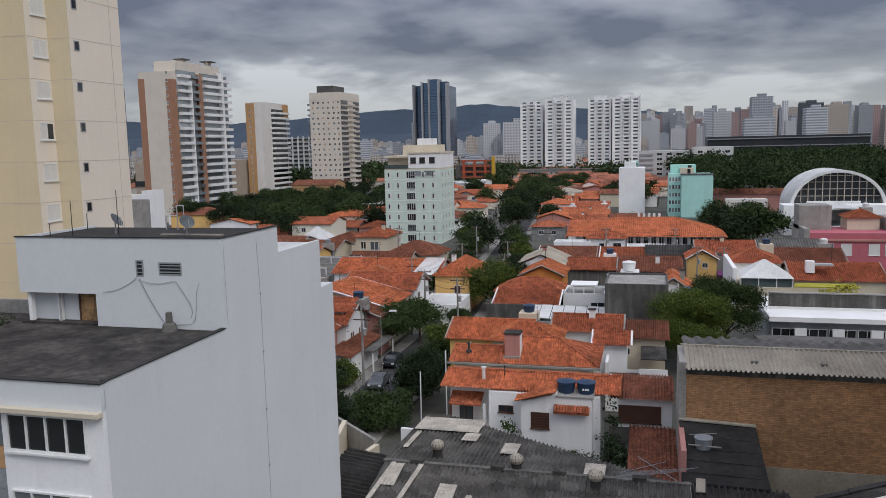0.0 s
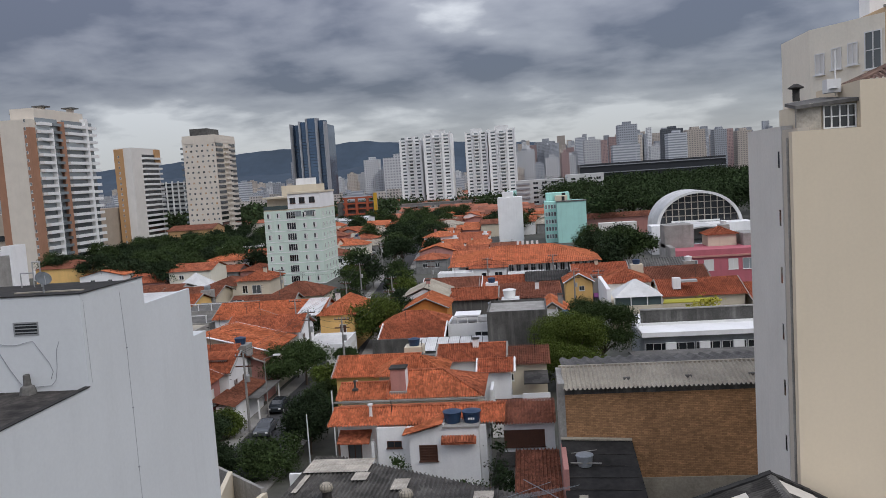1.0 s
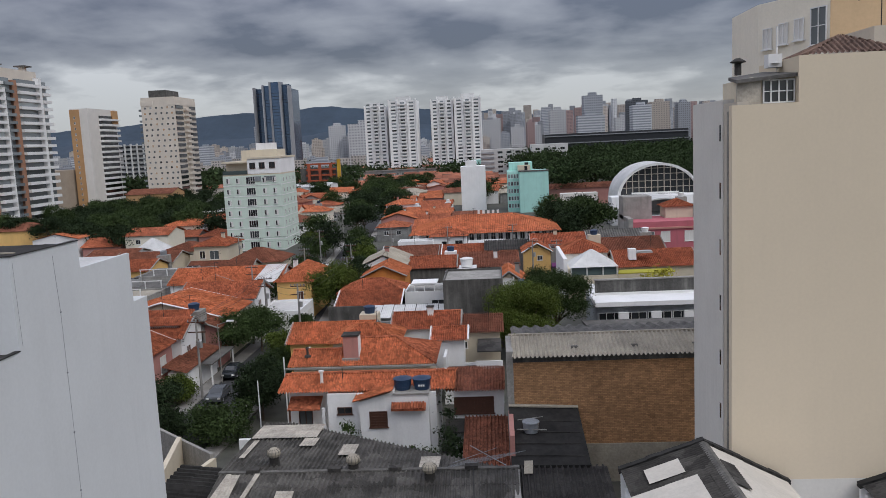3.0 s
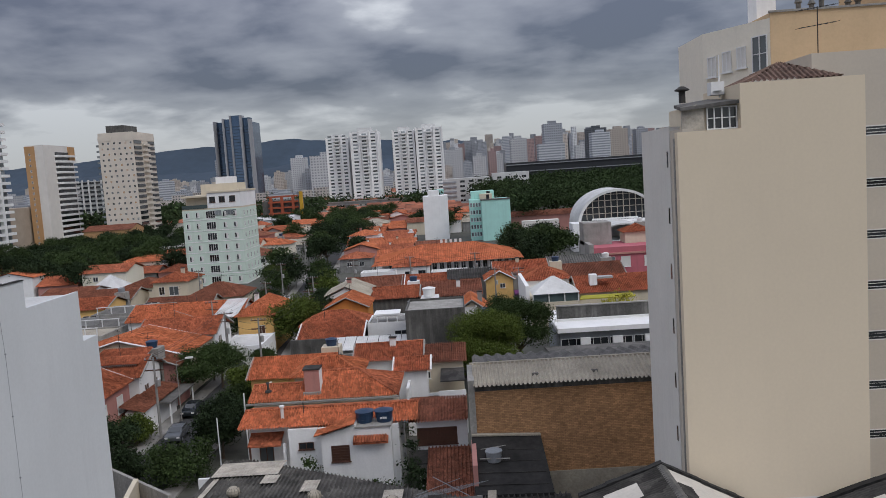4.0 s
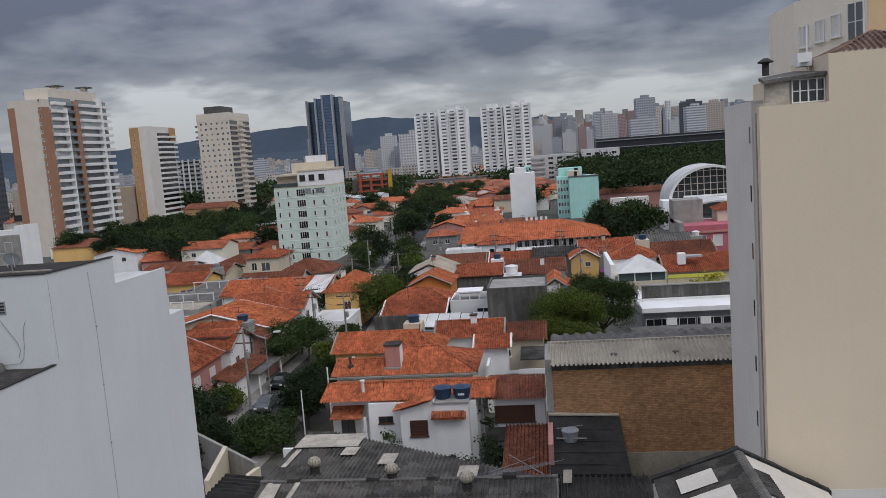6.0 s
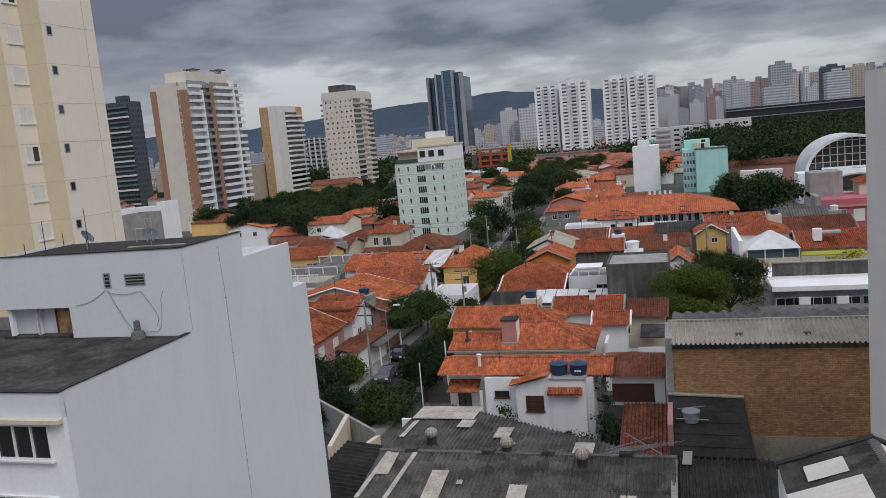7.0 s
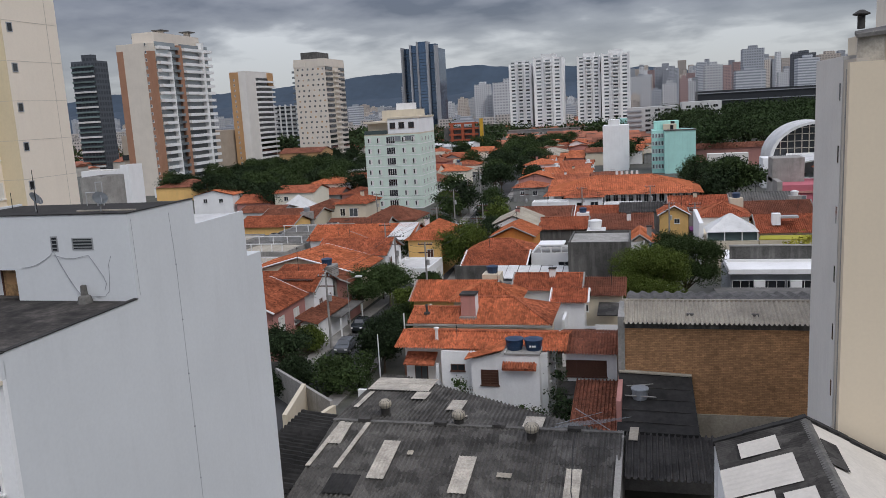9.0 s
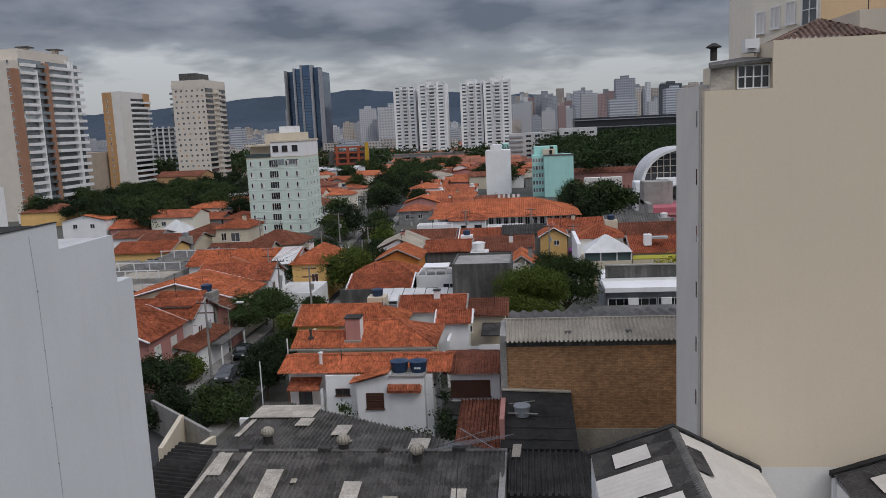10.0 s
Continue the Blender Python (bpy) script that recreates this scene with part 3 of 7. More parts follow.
# ---- white apartment block with a roof terrace ----
LX, LF, LT = -19.95, 21.7, 19.55
t = thing("apartment_block", (-26, 31, 0), "pale blue-grey apartment block with a blackened roof terrace", "building")
def each(name, mat, parent, label, *specs):
    """One part for every box."""
    for spec in specs:
        part(name, boxes(spec), M[mat], parent, label)


each("wall", "blue_white", t, "", (-36, LF + 0.2, 0, LX, 29.4, LT - 0.25), (-29.85, 29.4, 0, LX, 40.7, LT), (-36, 29.4, 0, -29.85, 31.4, LT - 0.25))
each("penthouse", "blue_white", t, "", (-29.85, 29.4, 20.85, LX, 34.4, 23.1), (-26.0, 29.4, LT, LX, 34.4, 20.85), (-29.85, 29.95, LT, -26.0, 34.4, 20.85))
part("penthouse", boxes((-29.0, 34.4, LT, LX, 39.15, 21.85)), M["blue_white"], t)
each("parapet", "blue_white", t, "", (-29.85, 29.4, 23.1, LX, 29.52, 23.26), (-29.85, 29.52, 23.1, -29.7, 34.4, 23.26), (LX - 0.14, 29.52, 23.1, LX, 34.4, 23.26), (LX - 0.16, 34.4, 21.85, LX, 39.15, 22.05))
each("coping", "roof_felt", t, "blackened coping along the roof edge", (-29.9, 29.36, 23.262, LX + 0.05, 29.56, 23.30), (LX - 0.19, 29.56, 23.262, LX + 0.05, 34.42, 23.30))
part("roof_slab", boxes((-29.7, 29.52, 23.1, LX - 0.14, 34.4, 23.16)), M["roof_felt"], t, "blackened flat roof")
part("roof_sheet", boxes((-28.9, 34.5, 21.85, LX - 0.17, 39.1, 21.93)), M["tin_white"], t, "white sheet metal roof")
each("terrace_floor", "terrace", t, "blackened terrace floor with pale scuffs", (-35.8, LF + 0.25, LT - 0.25, LX - 0.18, 29.4, LT - 0.08), (-35.8, 29.4, LT - 0.25, -29.85, 31.2, LT - 0.08), (-29.85, 29.385, LT - 0.079, -26.0, 29.398, LT + 0.02), (-29.85, 29.398, LT + 0.002, -26.0, 29.95, LT + 0.02))
part("back_parapet", boxes((-36, 31.2, LT - 0.25, -29.85, 31.4, LT + 0.55)), M["concrete"], t, "weathered low parapet")
each("parapet", "blue_white", t, "", (-36, LF, LT - 0.9, LX, LF + 0.22, LT), (LX - 0.16, LF + 0.22, LT - 0.25, LX, 29.4, LT + 0.02))
each("coping", "roof_felt", t, "", (-36.05, LF - 0.05, LT + 0.001, LX + 0.04, LF + 0.26, LT + 0.04), (LX - 0.2, LF + 0.26, LT + 0.021, LX + 0.04, 29.38, LT + 0.06))
# front bay with windows, cornice and the striped recess beside it
part("front_bay", boxes((-23.85, LF + 0.02, 0, LX - 0.002, LF + 0.3, LT - 0.9)), M["white_wall"], t)
part("cornice", boxes((-36, LF - 0.25, LT - 1.05, LX + 0.02, LF + 0.02, LT - 0.9)), M["cream"], t, "stained cream cornice")
for k in range(7):
    zz = 17.15 - 2.62 * k
    window(t, "-y", (-22.1, LF + 0.02, zz), 3.05, 1.27, "frame", "pane" if k != 1 else "pane_grey", 3, 0, True, 0.08)
    part("panel", boxes((-30, LF + 0.08, zz + 0.1, -23.9, LF + 0.2, zz + 1.2)), M["pane_grey"], t, "grey glazed balcony panel")
    part("panel", boxes((-30, LF + 0.06, zz - 0.7, -23.9, LF + 0.2, zz + 0.05)), M["tan"], t, "tan spandrel panel")
    part("panel", boxes((-30, LF + 0.08, zz - 1.4, -23.9, LF + 0.2, zz - 0.72)), M["tank_grey"], t)
window(t, "-y", (-22.33, 29.4, 21.72), 1.06, 0.54, "alu", "pane", 0, 3, False, 0.015)
window(t, "-y", (-23.76, 29.4, 21.65), 0.36, 0.69, "alu", "pane", 0, 3, False, 0.015)
d = part("door", boxes((-27.18, 29.9, LT + 0.02, -26.3, 29.948, 20.78)), M["door_wood"], t, "worn brown wooden door")
part("door_panel", boxes((-27.0, 29.88, 20.1, -26.5, 29.9, 20.6)), M["tan"], d)
each("door_post", "wood", t, "", (-27.26, 29.86, LT + 0.02, -27.18, 29.95, 20.85), (-26.3, 29.86, LT + 0.02, -26.2, 29.95, 20.85))
part("lintel", boxes((-29.84, 29.86, 20.78, -26.2, 29.95, 20.849)), M["wood"], t)
each("pillar", "white_wall", t, "", (-29.6, 29.55, LT + 0.02, -29.42, 29.75, 20.849), (-28.2, 29.7, LT + 0.02, -28.06, 29.9, 20.849))
part("pipe", tube(B(), (-28.0, 29.6, LT), (-28.0, 29.6, 20.85), 0.04), M["concrete"], t)
bm = lathe(B(), (-22.3, 29.05, LT - 0.08), [(0.33, 0), (0.29, 0.2), (0.25, 0.3), (0.15, 0.36), (0.13, 0.76), (0.09, 0.79)], 7)
part("vent_stub", bm, M["fibre_mid"], t, "weathered vent pipe stub")


def cable(points, r=0.018, mat="wire"):
    cu = bpy.data.curves.new("cable", "CURVE")
    cu.dimensions = "3D"
    cu.bevel_depth, cu.bevel_resolution = r, 1
    s = cu.splines.new("POLY")
    s.points.add(len(points) - 1)
    for p, q in zip(s.points, points):
        p.co = (*q, 1)
    cu.materials.append(M[mat])
    return cu


def cable_part(parent, points, r=0.018, name="cable", mat="wire"):
    off = ORIGIN[parent.name]
    return link_part(name, cable([tuple(Vector(p) - off) for p in points], r, mat), parent)


def hang(a, b, sag, n=10):
    return [tuple(Vector(a).lerp(Vector(b), i / n) - Vector((0, 0, 4 * sag * (i / n) * (1 - i / n)))) for i in range(n + 1)]


yw = 29.37
for pts, r in ((hang((-23.93, yw, 21.59), (-25.6, yw, 20.96), 0.16), 0.012), (hang((-23.8, yw, 21.58), (-22.74, yw, 19.75), 0.12), 0.013), ([(-23.85, yw, 21.5), (-23.3, yw, 21.38), (-22.8, yw, 21.36), (-22.3, yw, 21.47), (-22.1, yw, 21.5), (-21.9, yw, 21.2), (-21.5, yw, 20.6), (-21.38, yw, 20.25), (-21.5, yw, 19.95)], 0.010), ([(-21.0, yw, 21.45), (-21.15, yw, 21.1), (-21.2, yw, 20.4), (-21.3, yw, 19.9), (-21.5, yw, 19.7), (-22.2, yw, 19.66)], 0.009)):
    cable_part(t, pts, r, "cable", "cable_grey")
# the lightning conductor down the blind wall
cable_part(t, [(LX + 0.02, 32.3, 22.9), (LX + 0.02, 32.45, 20.4), (LX + 0.02, 32.45, 0.5)], 0.007, "conductor", "cable_grey")
for k in range(8):
    part("clamp", boxes((LX, 32.42, 20.44 - 2.64 * k, LX + 0.05, 32.48, 20.49 - 2.64 * k)), M["cable_grey"], t)
cable_part(t, [(LX + 0.012, 29.55, 23.0), (LX + 0.012, 29.6, 19.7)], 0.006, "conductor", "cable_grey")


def dish(at, r, yaw, label):
    d = thing("satellite_dish", at, label, "satellite dish", "roof antennas")
    bm = tube(B(), at, (at[0], at[1], at[2] + 0.5), 0.03)
    part("mast", bm, M["metal"], d)
    bm = B()
    q = Euler((radians(52), 0, radians(yaw))).to_matrix()
    rings = []
    for i in range(5):
        rr = r * i / 4
        rings.append([bm.verts.new(Vector(at) + Vector((0, 0, 0.55)) + q @ Vector((rr * math.cos(k * math.tau / 20), rr * math.sin(k * math.tau / 20), 0.35 * rr * rr / r))) for k in range(20 if i else 1)])
    for k in range(20):
        bm.faces.new((rings[0][0], rings[1][k], rings[1][(k + 1) % 20]))
        for lo, hi in zip(rings[1:], rings[2:]):
            bm.faces.new((lo[k], hi[k], hi[(k + 1) % 20], lo[(k + 1) % 20]))
    bmesh.ops.solidify(bm, geom=bm.faces[:], thickness=0.02)
    part("dish", bm, M["tank_grey"], d)
    tip = Vector(at) + Vector((0, 0, 0.55)) + q @ Vector((0, 0, r * 0.9))
    part("arm", tube(B(), Vector(at) + Vector((0, 0, 0.55)) + q @ Vector((0, -r, 0.3 * r)), tip, 0.015), M["metal"], d)
    return d


dish((-22.6, 31.2, 23.16), 0.33, 55, "grey satellite dish on the blackened roof")
dish((-26.6, 31.8, 23.16), 0.36, 100, "grey satellite dish seen edge-on on the blackened roof")
for x, y, h in ((-28.9, 30.4, 0.6), (-27.9, 30.6, 1.6), (-26.0, 31.2, 2.0), (-29.2, 33.2, 0.8)):
    solid("antenna_mast", tube(B(), (x, y, 23.15), (x, y, 23.15 + h), 0.022, 0.015, 6), M["wire"], "thin dark antenna mast on the roof", "antenna", "", "roof antennas")
bm = B()
for x in (-25.2, -24.6, -24.25):
    tube(bm, (x, 33.6, 23.15), (x, 33.6, 24.3 if x > -25 else 23.8), 0.03, n=6)
tube(bm, (-24.62, 33.6, 24.28), (-24.22, 33.6, 24.28), 0.03, n=6)
tube(bm, (-25.2, 33.6, 23.8), (-24.6, 33.6, 23.8), 0.03, n=6)
solid("roof_ladder", bm, M["metal"], "bent grey pipe rail standing on the roof", "rail")
solid("plank", boxes((-24.0, 31.3, 23.161, -21.0, 31.5, 23.21)), M["fibre"], "pale board lying on the blackened roof", "board")
# little plants in the terrace corner
v, f = leaves([(-29.3, 30.6, LT + 0.1), (-28.6, 30.5, LT + 0.05), (-27.6, 30.6, LT + 0.1), (-30.5, 29.0, LT)], [0.35, 0.3, 0.25, 0.3], 420, 0.10, 5)
ob = raw_part("weeds", v, f, M["leaf"], None)
tagged(ob, "green weeds in the corner of the terrace", "weeds", "", "stuff")

# ---- cream high tower behind the terrace: stepped bays ----
t = thing("high_tower", (-50, 52, 0), "tall cream apartment tower with stepped bays and small windows", "building")
TA, TB, TC = -39.05, -40.64, -44.6
part("wall", boxes((-62, 45.08, 0, TA, 50.2, 60)), M["tower_cream"], t)
part("wall", boxes((-62, 43.21, 0, TB, 45.05, 60)), M["tower_cream"], t)
part("wall", boxes((-62, 36.8, 0, TC, 43.18, 60)), M["tower_cream"], t)
# returns facing the camera have their shade painted into the wall colour
part("bay_wall", boxes((TB, 45.05, 0, TA + 0.004, 45.08, 60)), M["tower_shade"], t, "return of the bay, its shade put into a deeper yellow")
part("bay_wall", boxes((TC, 43.18, 0, TB + 0.004, 43.21, 60)), M["tower_shade"], t, "return of the bay, its shade put into a deeper yellow")
for k in range(23):
    zz = 0.42 + 2.59 * k
    each("floor_line", "beige_grey", t, "", (TA, 45.1, zz, TA + 0.012, 50.19, zz + 0.03), (TB, 43.23, zz, TB + 0.012, 45.04, zz + 0.03), (TC + 0.01, 43.17, zz, TB, 43.179, zz + 0.03), (TB + 0.01, 45.04, zz, TA, 45.049, zz + 0.03))
    if 10 < zz:
        window(t, "+x", (TA, 45.72, zz - 0.72), 0.5, 0.62, "alu", "pane", 0, 0, False, 0.03)
        window(t, "+x", (TB, 44.32, zz - 1.2), 1.15, 1.1, "frame", "shutter", 1, 0, True, 0.03)
        if k % 4 == 3:
            part("dark_leaf", boxes((TB + 0.031, 44.36, zz - 1.13, TB + 0.04, 44.83, zz - 0.17)), M["pane"], t, "dark open half of the window")
        window(t, "+x", (TC, 42.0, zz - 0.8), 0.55, 0.8, "alu", "pane", 0, 0, True, 0.03)
        window(t, "+x", (TC, 39.4, zz - 0.8), 0.55, 0.8, "alu", "pane", 0, 0, True, 0.03)
part("joint", boxes((TA, 49.15, 0, TA + 0.012, 49.18, 60)), M["beige_grey"], t)

# ---- beige block with a blind wall ----
RY, RX = 38.5, 9.6
t = thing("apartment_block", (18, 45, 0), "beige apartment block with a tall blind wall", "building")
part("wall", boxes((RX + 0.75, RY, 0, 18.4, 45.5, 27.85)), M["beige"], t)
part("wall", boxes((12.6, RY, 27.85, 18.4, 44, 29.95)), M["beige"], t)
part("side_wall", boxes((RX + 0.2, RY + 2.2, 0, RX + 0.75, 46.5, 28.2)), M["side_grey"], t, "pale grey side wall")
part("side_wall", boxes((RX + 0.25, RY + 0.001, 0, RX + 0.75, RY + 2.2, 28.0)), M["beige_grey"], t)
each("pilaster", "beige", t, "", (RX, RY, 0, RX + 0.25, RY + 0.45, 27.85), (RX + 0.25, RY - 0.003, 0, RX + 0.75, RY + 0.001, 27.85))
for k in range(9):
    part("vent_slot", boxes((RX + 0.196, RY + 2.5, 3.4 + 2.85 * k, RX + 0.22, RY + 2.75, 4.2 + 2.85 * k)), M["pane"], t)
part("plinth", boxes((RX + 0.76, RY - 0.012, 0, 18.39, RY - 0.002, 9.7)), M["side_grey"], t, "whitewashed foot of the blind wall")
part("downpipe", tube(B(), (RX + 0.18, RY + 1.2, 0), (RX + 0.18, RY + 1.2, 27.6), 0.07), M["concrete"], t)
# penthouse lean-to on the low part
part("penthouse", boxes((10.6, RY + 0.5, 27.85, 12.6, RY + 5, 29.1)), M["cream"], t)
part("panel", boxes((9.95, RY + 0.35, 27.85, 11.0, RY + 0.5, 28.95)), M["translucent"], t, "buff stone cladding panel")
part("side_panel", boxes((10.4, RY + 0.5, 27.85, 10.6, RY + 2.0, 28.95)), M["concrete"], t)
window(t, "-y", (11.85, RY + 0.45, 27.88), 1.45, 1.08, "frame", "pane", 3, 1, False, 0.08)
part("lean_to_roof", slab(B(), [(9.85, RY + 0.15, 29.0), (12.59, RY + 0.15, 29.2), (12.59, RY + 4.9, 29.62), (10.85, RY + 4.9, 29.42)], 0.16), M["fibre_mid"], t, "grey sheet lean-to roof")
bm = lathe(B(), (10.35, RY + 1.6, 29.3), [(0.16, 0), (0.16, 0.55), (0.36, 0.6), (0.36, 0.64), (0.1, 0.8)], 14)
part("chimney_pipe", bm, M["fibre_dark"], t, "dark metal chimney pipe with a cowl")
ac = part("air_conditioner", boxes((11.9, RY + 2.0, 29.62, 12.55, RY + 2.6, 30.25)), M["frame"], t, "white air conditioner box")
part("fan_grille", lathe(B(), (12.2, RY + 1.995, 29.8), [(0.01, 0), (0.2, 0.0), (0.2, 0.01)], 12), M["alu"], ac)
part("pipe", tube(B(), (12.5, RY + 2.6, 29.5), (12.5, RY + 2.6, 31.6), 0.035), M["frame"], t)
# small hipped corrugated roof behind the parapet
for o, u, v, w, l, le, ri in (((13.1, RY + 0.25, 29.95), (1, 0, 0), (0, 1.9, 1.0), 4.4, 2.15, 2.2, 2.19), ((17.5, RY + 0.25, 29.95), (0, 1, 0), (-2.2, 0, 1.0), 3.8, 2.4, 1.9, 1.89), ((13.1, RY + 4.05, 29.95), (0, -1, 0), (2.2, 0, 1.0), 3.8, 2.4, 1.89, 1.9)):
    roof_face("hip_roof", t, o, u, v, w, l, M["hip_brown"], "weathered brown ribbed hip roof", left=le, right=ri, pitch=0.26, amp=0.11, course=1.2, sharp=True, seg=6)
# taller wing set back, with a slanting side
wing = thing("apartment_block", (28, 55, 0), "ochre upper wing of an apartment block, lit side painted pale cream", "building")
bm = prism(B(), [(15.9, 54.4), (18.45, 49.6), (18.45, 60), (15.9, 60)], 0, 34.6)
# pale cream puts the light on this side into its colour; the sun misses it
part("side_wall", bm, M["pale_cream"], wing)
part("wall", boxes((18.46, 49.6, 0, 44, 60, 34.9)), M["ochre"], wing)
part("wall", boxes((26.6, 49.55, 34.9, 44, 58, 41)), M["ochre"], wing)
part("parapet", boxes((18.4, 49.5, 34.9, 26.6, 49.7, 35.02)), M["concrete"], wing)
ang = math.atan2(4.8, -2.55) + math.pi
for s, w, h, z, pn in ((0.15, 0.72, 1.3, 31.7, "shutter"), (0.38, 0.72, 1.3, 31.85, "shutter"), (0.60, 0.72, 1.3, 31.95, "shutter"), (0.86, 1.15, 2.2, 31.5, "pane_grey")):
    window(wing, ang, (15.9 + 2.55 * s - 0.03, 54.4 - 4.8 * s - 0.02, z), w, h, "frame", pn, 1, 1 if pn == "pane_grey" else 0)
for x, h in ((20.6, 1.0), (21.4, 0.8), (22.0, 1.2), (23.6, 0.7), (24.2, 0.8)):
    part("cowl", lathe(B(), (x, 50.6, 34.9), [(0.15, 0), (0.15, h * 0.6), (0.24, h * 0.65), (0.08, h)], 10), M["fibre_mid"], wing)
part("roof_tank", boxes((18.6, 52, 34.9, 19.8, 53.5, 36.6)), M["white_wall"], wing)
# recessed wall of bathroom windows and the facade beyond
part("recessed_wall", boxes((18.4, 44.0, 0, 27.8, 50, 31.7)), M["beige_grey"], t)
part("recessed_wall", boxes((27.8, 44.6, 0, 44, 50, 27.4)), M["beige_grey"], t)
for k in range(9):
    zz = 4.75 + 2.8 * k
    window(t, "-y", (21.9, 44.0, zz), 2.0, 0.55, "shutter", "pane", 0, 2, False, 0.012)
    window(t, "-y", (27.0, 44.0, zz - 1.1), 0.95, 0.6, "shutter", "pane", 0, 2, False, 0.012)
    window(t, "-y", (29.9, 44.6, zz - 1.7), 2.6, 1.35, "concrete", "pane", 1, 1, True, 0.05)
part("downpipe", tube(B(), (27.95, 44.5, 0), (27.95, 44.5, 27), 0.06), M["beige_grey"], t)


def yagi(x, y, z, h, span, yaw):
    a = thing("tv_antenna", (x, y, z), "thin metal television antenna on a roof mast", "antenna", "roof antennas")
    part("mast", tube(B(), (x, y, z), (x, y, z + h), 0.03, n=6), M["wire"], a)
    c, s = math.cos(radians(yaw)), math.sin(radians(yaw))
    for lv in (0.62, 0.98):
        bm = tube(B(), (x - c * span / 2, y - s * span / 2, z + h * lv - 0.15), (x + c * span / 2, y + s * span / 2, z + h * lv + 0.15), 0.02, n=5)
        for k in range(7):
            u = (k / 6 - 0.5) * span
            tube(bm, (x + c * u - s * 0.35, y + s * u + c * 0.35, z + h * lv + u * 0.13), (x + c * u + s * 0.35, y + s * u - c * 0.35, z + h * lv + u * 0.13), 0.012, n=4)
        part("boom", bm, M["wire"], a)
    return a


yagi(19.2, 45, 31.7, 2.6, 2.2, 10)
yagi(26.0, 45, 31.7, 3.2, 2.2, 20)
solid("antenna_tripod", tube(tube(B(), (24.2, 45, 31.7), (24.9, 45, 33.2), 0.05), (25.6, 45, 31.7), (24.9, 45, 33.2), 0.05), M["fibre"], "pale leaning antenna tripod on the roof", "antenna")

# ---- near low sheds with patched roofs, under the blind wall ----


def patched_gable(x0, xm, x1, y0, y1, zl, zm, zr, label, sheets):
    """A shed under two unequal roof slopes: a dark corrugated one with pale sheets, and a painted pale one."""
    s = thing("shed", (xm, (y0 + y1) / 2, 0), label, "shed", "patched sheds")
    part("wall", boxes((x0 + 0.15, y0, 0, x1 - 0.15, y1 - 0.25, min(zl, zr) - 0.15)), M["white_wall"], s)
    bm = B()
    line = ((x0, 0), (x1, 0), (x1, zr - 0.05), (xm, zm - 0.05), (x0, zl - 0.05))
    a, b = [[bm.verts.new((x, y, z)) for x, z in line] for y in (y1 - 0.2, y1)]
    bm.faces.new(a), bm.faces.new(b[::-1])
    for i in range(5):
        bm.faces.new((a[i], b[i], b[(i + 1) % 5], a[(i + 1) % 5]))
    part("gable_wall", bm, M["white_wall"], s)
    right, left = Vector((xm - x1, 0, zm - zr)), Vector((xm - x0, 0, zm - zl))
    roof_face("roof", s, (x1, y0, zr), (0, 1, 0), right, y1 - y0, right.length, M["pale_sheet"], "painted pale sheet roof", pitch=1.1, amp=0.012, course=2.4)
    roof_face("roof", s, (x0, y1, zl), (0, -1, 0), left, y1 - y0, left.length, M["fibre_dark"], "blackened corrugated roof", pitch=0.2, amp=0.09, course=1.8, seg=6)
    # pale sheets among the dark ones, a dark one on the pale slope, and the ridge cap
    u = left.normalized()
    n = Vector((-u.z, 0, u.x))
    for a0, b0, w, l in sheets:
        p = Vector((x0, y1 - b0, zl)) + u * a0 + n * 0.15
        vs, fs = ribbed(p, (0, -1, 0), u, w, l, pitch=0.4, amp=0.015, course=1.6, lap=0.012)
        raw_part("sheet", vs, fs, M["pale_sheet"], s, "pale painted replacement sheet")
    q = right.normalized()
    p = Vector((x1, y1 - 2.2, zr)) + q * (right.length - 1.0) + Vector((q.z, 0, -q.x)) * 0.03
    vs, fs = ribbed(p + Vector((0, -2.6, 0.03)), (0, 1, 0), q, 2.6, 0.75, pitch=0.2, amp=0.05, course=1.0)
    raw_part("sheet", vs, fs, M["fibre_dark"], s, "dark strip beside the ridge")
    bm = slab(B(), [(xm - 0.22, y0, zm - 0.0), (xm, y0, zm + 0.11), (xm, y1 - 0.3, zm + 0.11), (xm - 0.22, y1 - 0.3, zm - 0.0)], 0.04)
    slab(bm, [(xm, y0, zm + 0.11), (xm + 0.22, y0, zm - 0.0), (xm + 0.22, y1 - 0.3, zm - 0.0), (xm, y1 - 0.3, zm + 0.11)], 0.04)
    part("ridge_cap", bm, M["fibre_mid"], s)
    rv = random.Random(int(x0 * 10))
    for (xa, za), (xb, zb) in (((x0 - 0.1, zl), (xm, zm)), ((xm, zm), (x1 + 0.1, zr))):
        m = 9
        for k in range(m):
            p0, p1 = k / m, (k + 1) / m + 0.015
            h = 0.15 + rv.uniform(-0.03, 0.03)
            ax, az, bx, bz = xa + (xb - xa) * p0, za + (zb - za) * p0 + h, xa + (xb - xa) * p1, za + (zb - za) * p1 + h
            part("verge_cap", slab(B(), [(ax, y1 - 0.3, az), (bx, y1 - 0.3, bz), (bx, y1 + 0.06, bz), (ax, y1 + 0.06, az)], 0.24), M["roof_felt"], s, "blackened verge capping")
    return s


